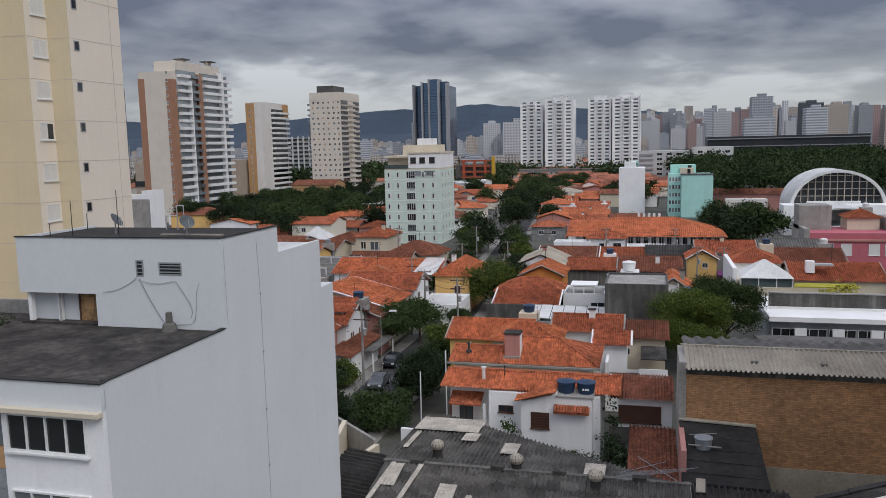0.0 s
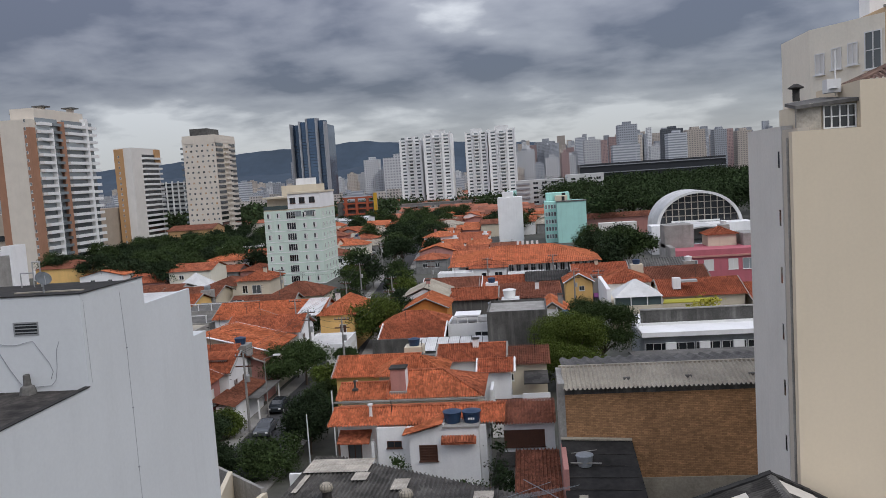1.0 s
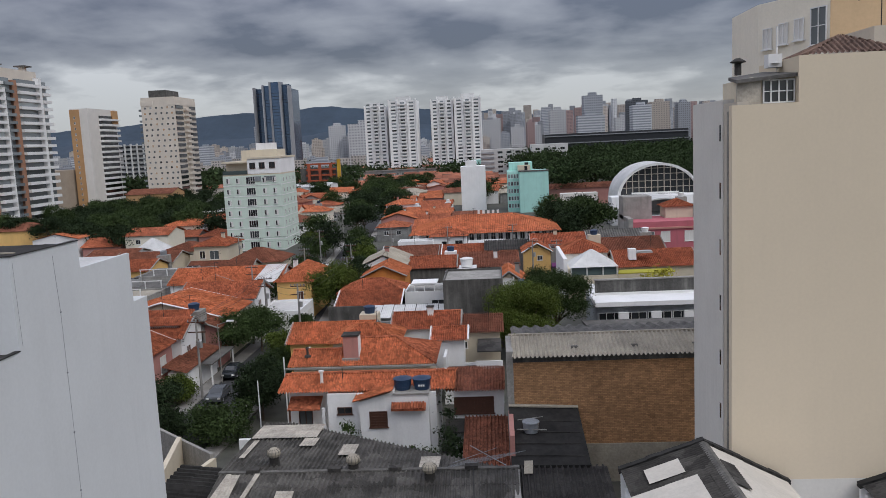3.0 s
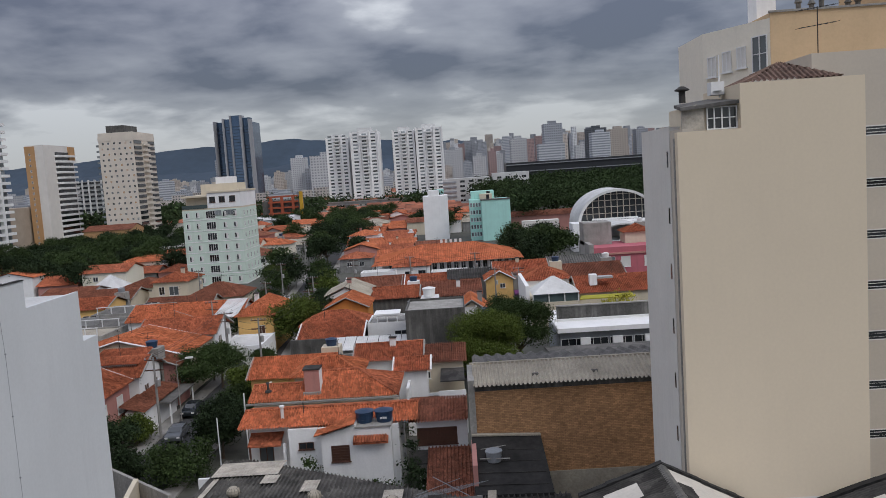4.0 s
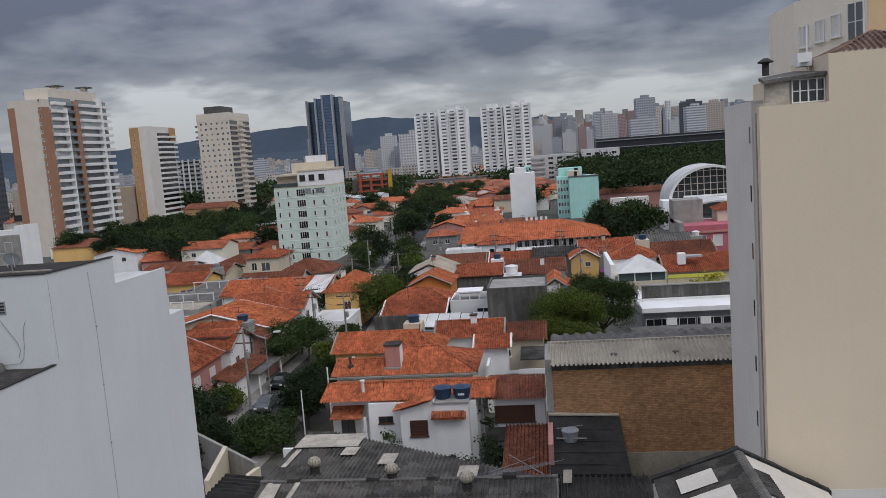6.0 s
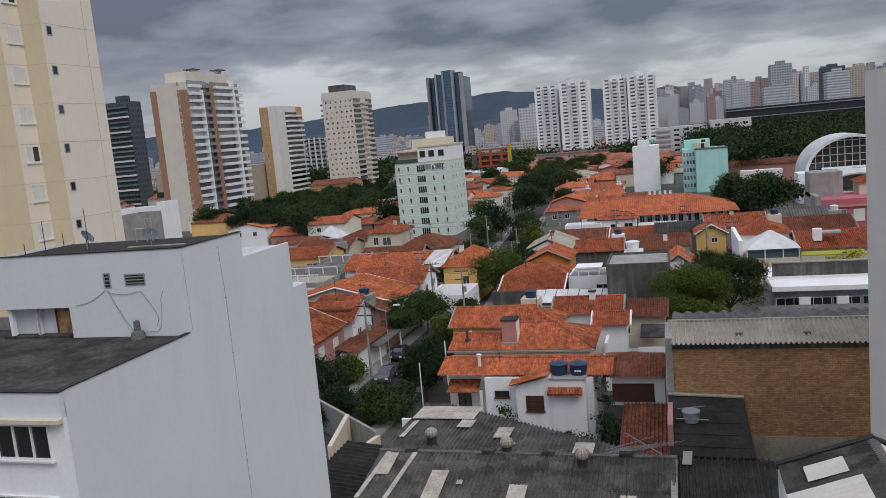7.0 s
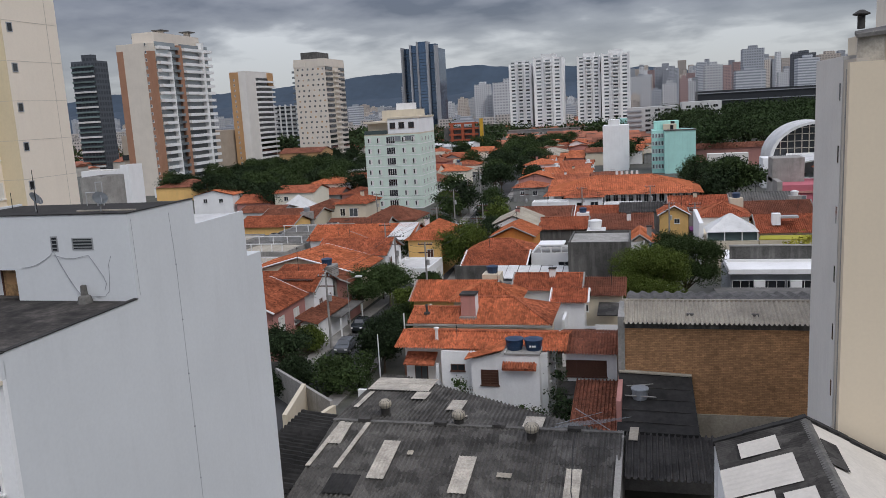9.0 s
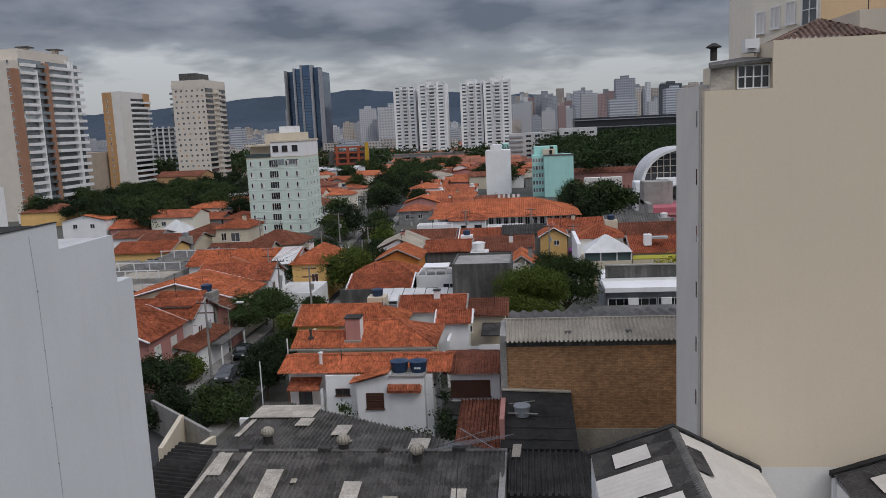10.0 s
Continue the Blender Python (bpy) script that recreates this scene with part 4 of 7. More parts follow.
M["pale_sheet"] = paint("pale_painted_sheet", (0.56, 0.525, 0.47), rough=0.8, var=0.09, big=0.5, streak=0.12)
patched_gable(4.17, 8.08, 12.06, 26, 38.2, 10.5, 11.9, 9.8, "white-walled shed with a gabled patchwork roof", ((1.0, 1.3, 1.5, 1.7), (0.0, 3.4, 2.6, 3.1), (0.3, 6.2, 1.2, 1.6), (2.2, 6.6, 2.0, 1.2)))
patched_gable(15.55, 20.87, 26.2, 26, 38.2, 9.5, 11.2, 9.3, "white-walled shed with a gabled patchwork roof", ((1.2, 1.6, 1.5, 1.5), (0.2, 3.6, 2.4, 2.4), (3.2, 5.0, 1.4, 1.2)))
s = thing("roof_box", (25, 38, 10), "stained white concrete tank box with a dark lid", "tank box")
part("wall", boxes((23.4, 36.6, 8.0, 27.2, 39.4, 11.5)), M["concrete"], s)
part("lid", boxes((23.2, 36.4, 11.5, 27.4, 39.6, 11.75)), M["roof_felt"], s)

# ---- the big workshop roof: blackened corrugated sheets with pale skylights ----
t = thing("workshop", (-11, 48, 0), "workshop with a blackened corrugated roof and pale skylight sheets", "building")
part("wall", boxes((-20.2, 36, 0, -0.8, 51.5, 3.0)), M["grey_wall"], t)
E1 = (-21.2, 39.0, 2.2)
ZR, YR = 4.75, 52.0
up_v = Vector((0, YR - 39.0, ZR - 2.2))
roof_face("roof", t, E1, (1, 0, 0), up_v, 20.6, up_v.length, M["fibre_grey"], pitch=0.34, amp=0.15, course=1.9, lap=0.04, seg=6, sharp=True)
part("ridge", boxes((-21.3, YR - 0.2, ZR + 0.02, -0.5, YR + 0.15, ZR + 0.14)), M["fibre_mid"], t)
un = up_v.normalized()
nn = Vector((0, -un.z, un.y))


def sheet(x, up_, w, l, mat, label=""):
    p = Vector((x, 39.0, 2.2)) + un * up_ + nn * 0.02
    vs, fs = ribbed(p, (1, 0, 0), un, w, l, pitch=0.24, amp=0.035, course=1.9, lap=0.02, seg=6)
    raw_part("skylight", vs + np.array(nn) * 0.16, fs, M[mat], t, label)


for x, a, w, l, mt in ((-20.6, 10.2, 0.96, 2.6, "translucent"), (-16.6, 6.7, 1.2, 4.2, "translucent"), (-11.0, 5.8, 1.2, 3.8, "translucent"), (-3.9, 5.6, 0.96, 3.3, "translucent"), (-8.2, 7.6, 0.96, 0.5, "fibre"), (-14.6, 9.4, 0.4, 0.5, "fibre"), (-2.6, 1.2, 0.96, 2.2, "translucent"), (-19.0, 5.0, 2.0, 2.0, "roof_felt"), (-18.4, 2.0, 2.4, 1.6, "roof_felt")):
    sheet(x, a, w, l, mt, "pale translucent roof sheet" if mt == "translucent" else "")
for xa, xb in ((-18.6, -19.2), (-20.6, -21.2)):
    a, b = Vector((xa, 39, 2.2)) + un * 12.9 + nn * 0.22, Vector((xb, 39, 2.2)) + un * 7.6 + nn * 0.22
    bm = slab(B(), [a, b, b + Vector((0.32, 0, 0)), a + Vector((0.32, 0, 0))][::-1], 0.05)
    part("flashing", bm, M["translucent"], t, "pale flashing strip")
# the far roof, a shallower plane with a slanting edge
FQ = [(-21.5, 52.2, 4.55), (-0.9, 52.2, 4.55), (-5.5, 55.0, 4.3), (-13.0, 59.5, 4.1), (-21.4, 64.0, 4.0)]
part("far_wall", prism(B(), [(p[0], p[1]) for p in FQ], 0, 3.9), M["grey_wall"], t)
far_v = []
vs, fs = ribbed((-21.5, 52.2, 4.55), (1, 0, 0), (0, 11.8, -0.55), 20.6, 11.8, right=18.5, pitch=0.34, amp=0.15, course=1.9, lap=0.03, seg=6, sharp=True)
raw_part("far_roof", vs, fs, M["fibre_grey"], t)
for x, y, w, l, mt in ((-21.3, 59.4, 5.2, 3.4, "translucent"), (-17.0, 57.4, 1.2, 1.9, "translucent"), (-13.6, 55.2, 1.2, 2.4, "translucent"), (-12.4, 53.8, 0.7, 0.5, "fibre"), (-7.4, 52.4, 1.4, 2.2, "translucent"), (-20.9, 55.0, 0.4, 4.0, "translucent")):
    zz = 4.55 - (y - 52.2) * 0.0466
    vs, fs = ribbed((x, y, zz + 0.2), (1, 0, 0), (0, 1, -0.0466), w, l, pitch=0.24, amp=0.03, course=1.9, lap=0.02, seg=6)
    raw_part("skylight", vs, fs, M[mt], t)
for x in (-19.3, -13.6, -9.4, -4.2):
    part("ridge_vent", boxes((x, YR - 0.25, ZR + 0.1, x + 0.9, YR + 0.25, ZR + 0.32)), M["fibre_dark"], t)


def ventilator(x, y, z):
    s = thing("roof_ventilator", (x, y, z), "round grey turbine ventilator on a dark roof stub", "ventilator", "roof ventilators")
    part("stub", lathe(B(), (x, y, z), [(0.42, 0), (0.36, 0.25), (0.36, 0.75)], 14), M["fibre_dark"], s)
    part("ball", lathe(B(), (x, y, z + 0.7), [(0.25, 0), (0.42, 0.12), (0.5, 0.32), (0.46, 0.52), (0.28, 0.66), (0.1, 0.7)], 18), M["fibre"], s)
    for k in range(12):
        a = k * math.tau / 12
        pts = [(x + r * math.cos(a), y + r * math.sin(a), z + 0.7 + h) for r, h in ((0.43, 0.1), (0.52, 0.32), (0.47, 0.54), (0.28, 0.67))]
        cable_part(s, pts, 0.014, "vane", "fibre_mid")
    return s


ventilator(-17.9, 53.9, 4.4)
ventilator(-11.9, 52.3, 4.45)
ventilator(-6.5, 50.8, 4.35)
# a fallen aerial grid of rods
ob = thing("aerial_grid", (-4.0, 53, 4.6), "tangled metal aerial of thin rods lying over the roof edge", "antenna")
for k in range(11):
    x = -5.8 + 0.36 * k
    part("rod", tube(B(), (x, 51.9 + 0.14 * k, 4.85), (x + 2.2, 52.3 + 0.12 * k + 0.7, 5.1), 0.014, n=5), M["tank_grey"], ob)
part("rod", tube(B(), (-3.9, 54.6, 5.4), (-1.4, 52.2, 4.9), 0.03, n=6), M["tank_grey"], ob)
part("rod", tube(B(), (-5.0, 52.2, 5.15), (-2.0, 54.2, 5.35), 0.02, n=6), M["tank_grey"], ob)
cable_ob = new("cable", cable([(-3.6, 52.0, 4.9), (-3.5, 48, 5.2), (-3.2, 43, 5.0), (-2.0, 36, 4.6)], 0.03))
tagged(cable_ob, "dark cable running over the workshop roof", "cable")

# dark ribbed tile roof and garden walls beside it
t = thing("lean_to", (-22.5, 49, 0), "low lean-to with a dark ridged tile roof", "shed")
part("wall", boxes((-25.4, 43, 0, -21.3, 55.4, 2.6)), M["grey_wall"], t)
roof_face("roof", t, (-21.2, 42.5, 3.2), (0, 1, 0), (-4.4, 0, 0.5), 13.4, 4.45, M["roof_felt"], pitch=0.62, amp=0.26, course=1.4, lap=0.05, sharp=True, seg=6)
t = thing("garden_wall", (-28, 62, 0), "stained pale garden wall stepping down the plot", "wall", kind="structure")
part("wall", prism(B(), [(-33.9, 67.8), (-25.0, 60.0), (-24.8, 60.2), (-33.7, 68.0)], 0, 3.0), M["concrete"], t)
part("wall", prism(B(), [(-26.6, 52.0), (-26.2, 52.0), (-24.6, 60.2), (-25.0, 60.2)], 0, 2.6), M["cream"], t)
part("wall", prism(B(), [(-27.5, 56.0), (-27.1, 56.0), (-28.6, 63.2), (-29.0, 63.2)], 0, 3.3), M["cream"], t)

# ---- raw brick warehouse ----
BX, BY, BR, BZ = -0.55, 60.2, 24.0, 10.3
t = thing("warehouse", (11, 66, 0), "old raw brick warehouse with a corrugated fibre-cement roof", "building")
part("wall", boxes((BX, BY + 0.06, 0, BR, BY + 3.4, BZ)), M["brick_wall"], t)
part("back_wall", boxes((BX, BY + 3.4, 0, BR, 69.5, BZ - 0.6)), M["brick_wall"], t)
part("wall_band", boxes((BX, BY - 0.02, 0, BR, BY + 0.055, 3.1)), M["fibre"], t, "grey rendered base")
part("wall_band", boxes((BX, BY - 0.01, BZ - 0.55, BR, BY + 0.055, BZ)), M["dark_wall"], t, "blackened top course")
part("end_pier", boxes((BX - 0.5, BY - 0.1, 0, BX, BY + 5, BZ + 0.35)), M["concrete"], t)
part("end_pier", boxes((BX - 0.5, BY - 5.5, 0, BX - 0.15, BY - 0.1, 6.0)), M["rose"], t, "rose plastered party wall")
roof_v = Vector((0, 3.9, 0.80))
roof_face("roof", t, (BX - 0.1, BY - 0.45, BZ - 0.1), (1, 0, 0), roof_v, BR - BX, roof_v.length, M["fibre"], pitch=0.34, amp=0.16, course=2.1, lap=0.012, seg=6, sharp=True)
part("ridge", boxes((BX - 0.3, BY + 3.35, BZ + 0.74, BR, BY + 3.6, BZ + 0.86)), M["fibre"], t)
roof_face("roof", t, (BR, BY + 10.5, BZ - 0.35), (-1, 0, 0), (0, -6.9, 1.05), BR - BX, 6.98, M["fibre_mid"], "weathered dark corrugated back slope", pitch=1.0, amp=0.22, course=7.2, lap=0.02, sharp=True)
for x in (4.0, 8.6, 13.3):
    part("roof_hatch", boxes((x, BY + 0.9, BZ + 0.2, x + 0.5, BY + 1.15, BZ + 0.38)), M["fibre_mid"], t)
# dark flat roof in front of it with a grey tank
s = thing("annex", (2, 56, 0), "low annex with a blackened slate roof", "building")
part("wall", boxes((-0.9, 54.0, 0, 4.3, 60.1, 3.9)), M["concrete"], s)
part("roof", slab(B(), [(-1.0, 53.8, 4.2), (4.5, 53.6, 4.2), (4.3, 60.15, 6.1), (-1.0, 60.15, 6.3)], 0.25), M["roof_felt"], s)
part("flashing", slab(B(), [(-1.0, 59.9, 6.42), (4.3, 59.9, 6.2), (4.3, 60.17, 6.25), (-1.0, 60.17, 6.5)], 0.1), M["fibre"], s)
for k in range(4):
    part("roof_board", slab(B(), [(-0.7, 54.6 + 1.3 * k, 4.62 + 0.38 * k), (4.2, 54.5 + 1.3 * k, 4.5 + 0.37 * k), (4.2, 54.54 + 1.3 * k, 4.51 + 0.37 * k), (-0.7, 54.65 + 1.3 * k, 4.63 + 0.38 * k)], 0.05), M["fibre_dark"], s)
tk = thing("water_tank", (0.55, 57.4, 5.35), "round grey fibre-cement water tank with loose pipes", "water tank")
part("body", lathe(B(), (0.55, 57.4, 5.25), [(0.52, 0), (0.60, 0.72), (0.63, 0.75)], 20), M["tank_grey"], tk)
part("lid", lathe(B(), (0.55, 57.4, 6.0), [(0.65, 0), (0.63, 0.07), (0.25, 0.15), (0.05, 0.16)], 20), M["tank_grey"], tk)
part("pipe", tube(tube(B(), (-0.5, 57.0, 5.6), (1.7, 56.8, 5.6), 0.05), (-0.4, 57.9, 6.0), (1.5, 58.2, 6.1), 0.03), M["concrete"], tk)
s = thing("shed", (2.6, 51, 0), "shed with a dark corrugated roof on open posts", "shed")
roof_face("roof", s, (-0.4, 48.0, 3.5), (1, 0, 0), (0, 5.8, 0.5), 6.0, 5.82, M["fibre_dark"], pitch=0.4, amp=0.2, course=6.0, lap=0.0, sharp=True, seg=6)
part("wall", boxes((-0.5, 53.4, 0, 5.6, 53.6, 3.9), (-0.9, 40, 0, -0.5, 53.6, 4.3)), M["concrete"], s)
part("post", boxes((5.4, 48.2, 0, 5.6, 48.4, 3.5)), M["wood"], s)
part("sheet", slab(B(), [(-0.2, 52.6, 4.1), (0.4, 52.6, 4.1), (0.5, 54.2, 4.35), (-0.1, 54.2, 4.35)], 0.04), M["fibre"], s)
s = thing("lean_to", (-2.7, 60, 0), "low lean-to with an old brown tile roof", "shed")
part("wall", boxes((-4.6, 57.0, 0, -1.3, 65.0, 2.2)), M["white_wall"], s)
roof_face("roof", s, (-4.7, 56.8, 2.6), (1, 0, 0), (0, 8.2, 1.2), 3.6, 8.3, M["tile_brown"], "old reddish-brown pan tiles", pitch=0.3, amp=0.17, course=0.42, sharp=True, seg=6)

# ---- white two-storey house with blue tanks ----
t = thing("house", (-13, 67, 0), "white two-storey house with red tile roofs and a tank tower", "house", "houses of the quarter")
part("wall", boxes((-16.2, 64.3, 0, -7.0, 70.3, 6.3)), M["white_wall"], t)
part("wall", boxes((-20.0, 66.2, 0, -16.2, 70.3, 6.3)), M["white_wall"], t)
bm = B()
q = [(-13.3, 5.95), (-10.35, 6.75)]
a = [bm.verts.new(p) for p in ((-13.3, 63.2, 0), (-10.35, 63.2, 0), (-10.35, 63.2, 6.75), (-13.3, 63.2, 5.95))]
b = [bm.verts.new((v.co.x, 66.0, v.co.z)) for v in a]
bm.faces.new(a), bm.faces.new(b[::-1])
for i in range(4):
    bm.faces.new((a[i], b[i], b[(i + 1) % 4], a[(i + 1) % 4]))
part("gable_wall", bm, M["white_wall"], t)
part("tank_tower", boxes((-10.35, 63.1, 0, -7.55, 66.4, 6.5)), M["white_wall"], t)
part("tower_slab", boxes((-10.45, 63.0, 6.5, -7.45, 66.5, 6.62)), M["concrete"], t)
for o, u, v, w, l, le, ri in (((-20.5, 64.45, 6.4), (1, 0, 0), (0, 3.0, 0.72), 15.1, 3.085, 0, 0), ((-5.4, 70.45, 6.4), (-1, 0, 0), (0, -3.0, 0.72), 15.1, 3.085, 0, 0)):
    roof_face("roof", t, o, u, v, w, l, M["tile_bright"], left=le, right=ri, pitch=0.25, amp=0.14, course=0.4, sharp=True, seg=6)
roof_face("roof", t, (-13.75, 66.8, 6.0), (0, -1, 0), (3.3, 0, 0.9), 4.1, 3.42, M["tile_bright"], pitch=0.25, amp=0.14, course=0.4, sharp=True, seg=6)
roof_face("roof", t, (-13.75, 64.0, 6.02), (1, 0, 0), (0, 3.0, 0.95), 4.0, 3.15, M["tile_bright"], left=0, right=0, pitch=0.25, amp=0.14, course=0.4, sharp=True, seg=6)
part("ridge_tiles", tube(B(), (-20.5, 67.45, 7.2), (-5.4, 67.45, 7.2), 0.12, n=6), M["tile"], t)
part("roof", slab(B(), [(-19.8, 64.7, 4.9), (-17.0, 64.7, 4.9), (-17.0, 66.2, 5.6), (-19.8, 66.2, 5.6)], 0.12), M["tile"], t, "small tiled porch canopy")
part("canopy", slab(B(), [(-10.6, 62.55, 5.42), (-7.75, 62.55, 5.42), (-7.75, 63.1, 5.8), (-10.6, 63.1, 5.8)], 0.14), M["tile"], t, "narrow tiled canopy")
for k in range(12):
    part("canopy_tile", tube(B(), (-10.5 + 0.23 * k, 62.5, 5.46), (-10.5 + 0.23 * k, 63.1, 5.86), 0.09, n=6), M["tile"], t)
window(t, "-y", (-11.75, 63.2, 3.75), 1.5, 1.35, "wood", "wood", 1, 5)
window(t, "-y", (-14.75, 64.3, 4.55), 1.25, 0.6, "wood", "pane", 1, 0)
window(t, "-y", (-18.6, 66.2, 2.6), 1.2, 2.1, "wood", "pane_grey", 1, 0)
part("post", boxes((-16.8, 64.6, 0, -16.55, 64.85, 5.0)), M["white_wall"], t)
part("post", boxes((-19.7, 64.7, 0, -19.55, 64.85, 4.9)), M["wood"], t)
part("porch_wall", slab(B(), [(-20.4, 63.2, 3.0), (-16.4, 62.0, 2.6), (-16.4, 62.2, 2.6), (-20.4, 63.4, 3.0)], 2.6), M["dark_wall"], t)
part("porch_slab", boxes((-20.2, 63.0, 1.9, -16.4, 66.2, 2.1)), M["cream"], t)
part("flue", lathe(B(), (-16.95, 66.0, 6.75), [(0.14, 0), (0.14, 1.0), (0.24, 1.02), (0.24, 1.14), (0.1, 1.18)], 12), M["frame"], t, "white flue pipe")
part("pipe", tube(B(), (-15.2, 66.4, 6.9), (-15.2, 66.4, 8.0), 0.04), M["wire"], t)
for x in (-9.72, -8.12):
    k = thing("water_tank", (x, 64.3, 6.62), "dark blue plastic water tank with a ribbed lid", "water tank", "blue tanks")
    part("body", lathe(B(), (x, 64.3, 6.62), [(0.60, 0), (0.66, 0.3), (0.68, 0.31), (0.74, 0.8), (0.78, 0.82), (0.78, 0.88)], 24), M["tank"], k)
    part("lid", lathe(B(), (x, 64.3, 7.5), [(0.80, 0), (0.80, 0.05), (0.70, 0.07), (0.25, 0.2), (0.05, 0.21)], 24), M["tank"], k)
    if x > -9:
        for i, (dx, w) in enumerate(((-0.25, 0.14), (-0.06, 0.16), (0.13, 0.14))):
            part("label_bar", boxes((x + dx, 63.55, 7.0, x + dx + w, 63.6, 7.15)), M["frame"], k, "white bar mark")
# right wing with the dark shutter
part("wing_wall", boxes((-5.6, 65.6, 0, -1.35, 71.8, 5.95)), M["white_wall"], t)
roof_face("wing_roof", t, (-6.3, 65.0, 6.0), (1, 0, 0), (0, 3.6, 0.9), 5.1, 3.71, M["tile_brown"], "browner old tile roof", pitch=0.25, amp=0.14, course=0.4, sharp=True, seg=6)
roof_face("wing_roof", t, (-1.2, 72.2, 6.0), (-1, 0, 0), (0, -3.6, 0.9), 5.1, 3.71, M["tile_brown"], pitch=0.25, amp=0.14, course=0.4, sharp=True, seg=6)
window(t, "-y", (-3.9, 65.6, 3.9), 3.4, 1.45, "wood", "wood", 3, 0)
part("downpipe", tube(B(), (-3.7, 65.5, 2.2), (-3.7, 65.5, 3.7), 0.06), M["wood"], t)
part("verge", tube(B(), (-6.35, 65.0, 6.15), (-6.35, 68.6, 7.0), 0.1, n=6), M["frame"], t)
part("lean_roof", slab(B(), [(-6.3, 63.2, 3.2), (-4.2, 63.2, 3.2), (-4.2, 65.5, 3.5), (-6.3, 65.5, 3.5)], 0.12), M["fibre_dark"], t)
v, f = leaves([(-6.0, 63.4, 4.6), (-6.1, 63.2, 3.0), (-5.4, 62.2, 2.2), (-6.2, 63.2, 6.0), (-4.9, 61.6, 1.4)], [0.45, 0.7, 1.1, 0.3, 1.0], 1500, 0.16, 11, 1.4)
tagged(raw_part("creeper", v, f, M["leaf_dark"], None), "dark green creeper climbing the white house corner", "creeper", "", "stuff")
v, f = leaves([(-9.0, 61.4, 2.2), (-7.4, 60.6, 2.1), (-12.4, 62.3, 2.4), (-13.9, 62.7, 3.0), (-11, 62, 2.0), (-14.2, 62.8, 4.0)], [0.7, 0.8, 0.45, 0.5, 0.5, 0.4], 1500, 0.15, 12, 0.8)
tagged(raw_part("shrubs", v, f, M["leaf"], None), "low green shrubs in front of the white house", "shrubs", "", "stuff")

# ---- red-roofed house with a rose chimney ----
t = thing("house", (-15, 77, 0), "house with a broad red tile roof and a rose chimney", "house", "houses of the quarter")
part("wall", boxes((-21.4, 73.5, 0, -8.2, 80.0, 6.15)), M["cream"], t)
sl = math.hypot(4.1, 1.7)
RK = dict(pitch=0.25, amp=0.14, course=0.4, sharp=True, seg=6)
roof_face("roof", t, (-16.9, 73.0, 6.2), (1, 0, 0), (0, 4.1, 1.7), 9.3, sl, M["tile_bright"], right=4.2, **RK)
roof_face("roof", t, (-7.6, 81.2, 6.2), (-1, 0, 0), (0, -4.1, 1.7), 9.3, sl, M["tile_bright"], left=4.2, **RK)
sw = math.hypot(2.9, 0.95)
roof_face("side_roof", t, (-21.9, 73.0, 6.2), (1, 0, 0), (0, 2.9, 0.95), 5.2, sw, M["tile_bright"], **RK)
roof_face("side_roof", t, (-16.7, 78.8, 6.2), (-1, 0, 0), (0, -2.9, 0.95), 5.2, sw, M["tile_bright"], **RK)
part("ridge_tiles", tube(B(), (-21.9, 75.9, 7.23), (-16.8, 75.9, 7.23), 0.12, n=6), M["tile"], t)
part("verge", tube(tube(B(), (-16.9, 73.0, 6.3), (-16.9, 77.1, 7.98), 0.11, n=6), (-16.9, 77.1, 7.98), (-16.9, 81.2, 6.3), 0.11, n=6), M["tile"], t)
part("gable_wall", slab(B(), [(-16.85, 73.6, 6.3), (-16.65, 73.6, 6.3), (-16.65, 77.1, 7.85), (-16.85, 77.1, 7.85)], 0.6), M["cream"], t)
roof_face("roof", t, (-7.6, 73.0, 6.2), (0, 1, 0), (-4.2, 0, 1.7), 8.2, math.hypot(4.2, 1.7), M["tile"], left=4.1, right=4.1, pitch=0.25, amp=0.14, course=0.4, sharp=True, seg=6)
part("ridge_tiles", tube(B(), (-16.9, 77.1, 7.98), (-11.8, 77.1, 7.98), 0.12, n=6), M["tile"], t)
part("ridge_tiles", tube(B(), (-7.6, 73.0, 6.3), (-11.8, 77.1, 7.98), 0.12, n=6), M["tile"], t)
part("gutter", boxes((-22.0, 72.8, 6.05, -7.5, 72.98, 6.2)), M["concrete"], t)
part("gable_wall", prism(B(), [(-21.5, 73.5), (-21.3, 73.5), (-21.3, 80.6), (-21.5, 80.6)], 6.15, 6.3), M["cream"], t)
c = part("chimney", boxes((-16.55, 74.0, 6.0, -15.1, 75.3, 8.85)), M["rose"], t, "rose plastered chimney")
part("cap", boxes((-16.65, 73.9, 8.851, -15.0, 75.4, 9.0)), M["fibre_dark"], c)
part("side", boxes((-15.097, 74.02, 6.3, -15.05, 75.28, 8.84)), M["white_wall"], c)
part("foot", boxes((-16.7, 73.7, 6.3, -15.0, 74.0, 6.75)), M["concrete"], c)
v_ = part("roof_vent", lathe(B(), (-20.2, 74.6, 6.8), [(0.35, 0), (0.3, 0.15), (0.12, 0.25), (0.12, 0.8), (0.2, 0.85), (0.1, 1.0)], 10), M["fibre_dark"], t, "dark clay roof vent")
part("pipe", tube(B(), (-22.2, 73.2, 0), (-22.2, 73.2, 7.2), 0.07), M["frame"], t)
solid("pole", tube(B(), (-23.4, 68.5, 0), (-23.4, 68.5, 6.4), 0.07, 0.05), M["frame"], "thin white pole beside the house", "pole")
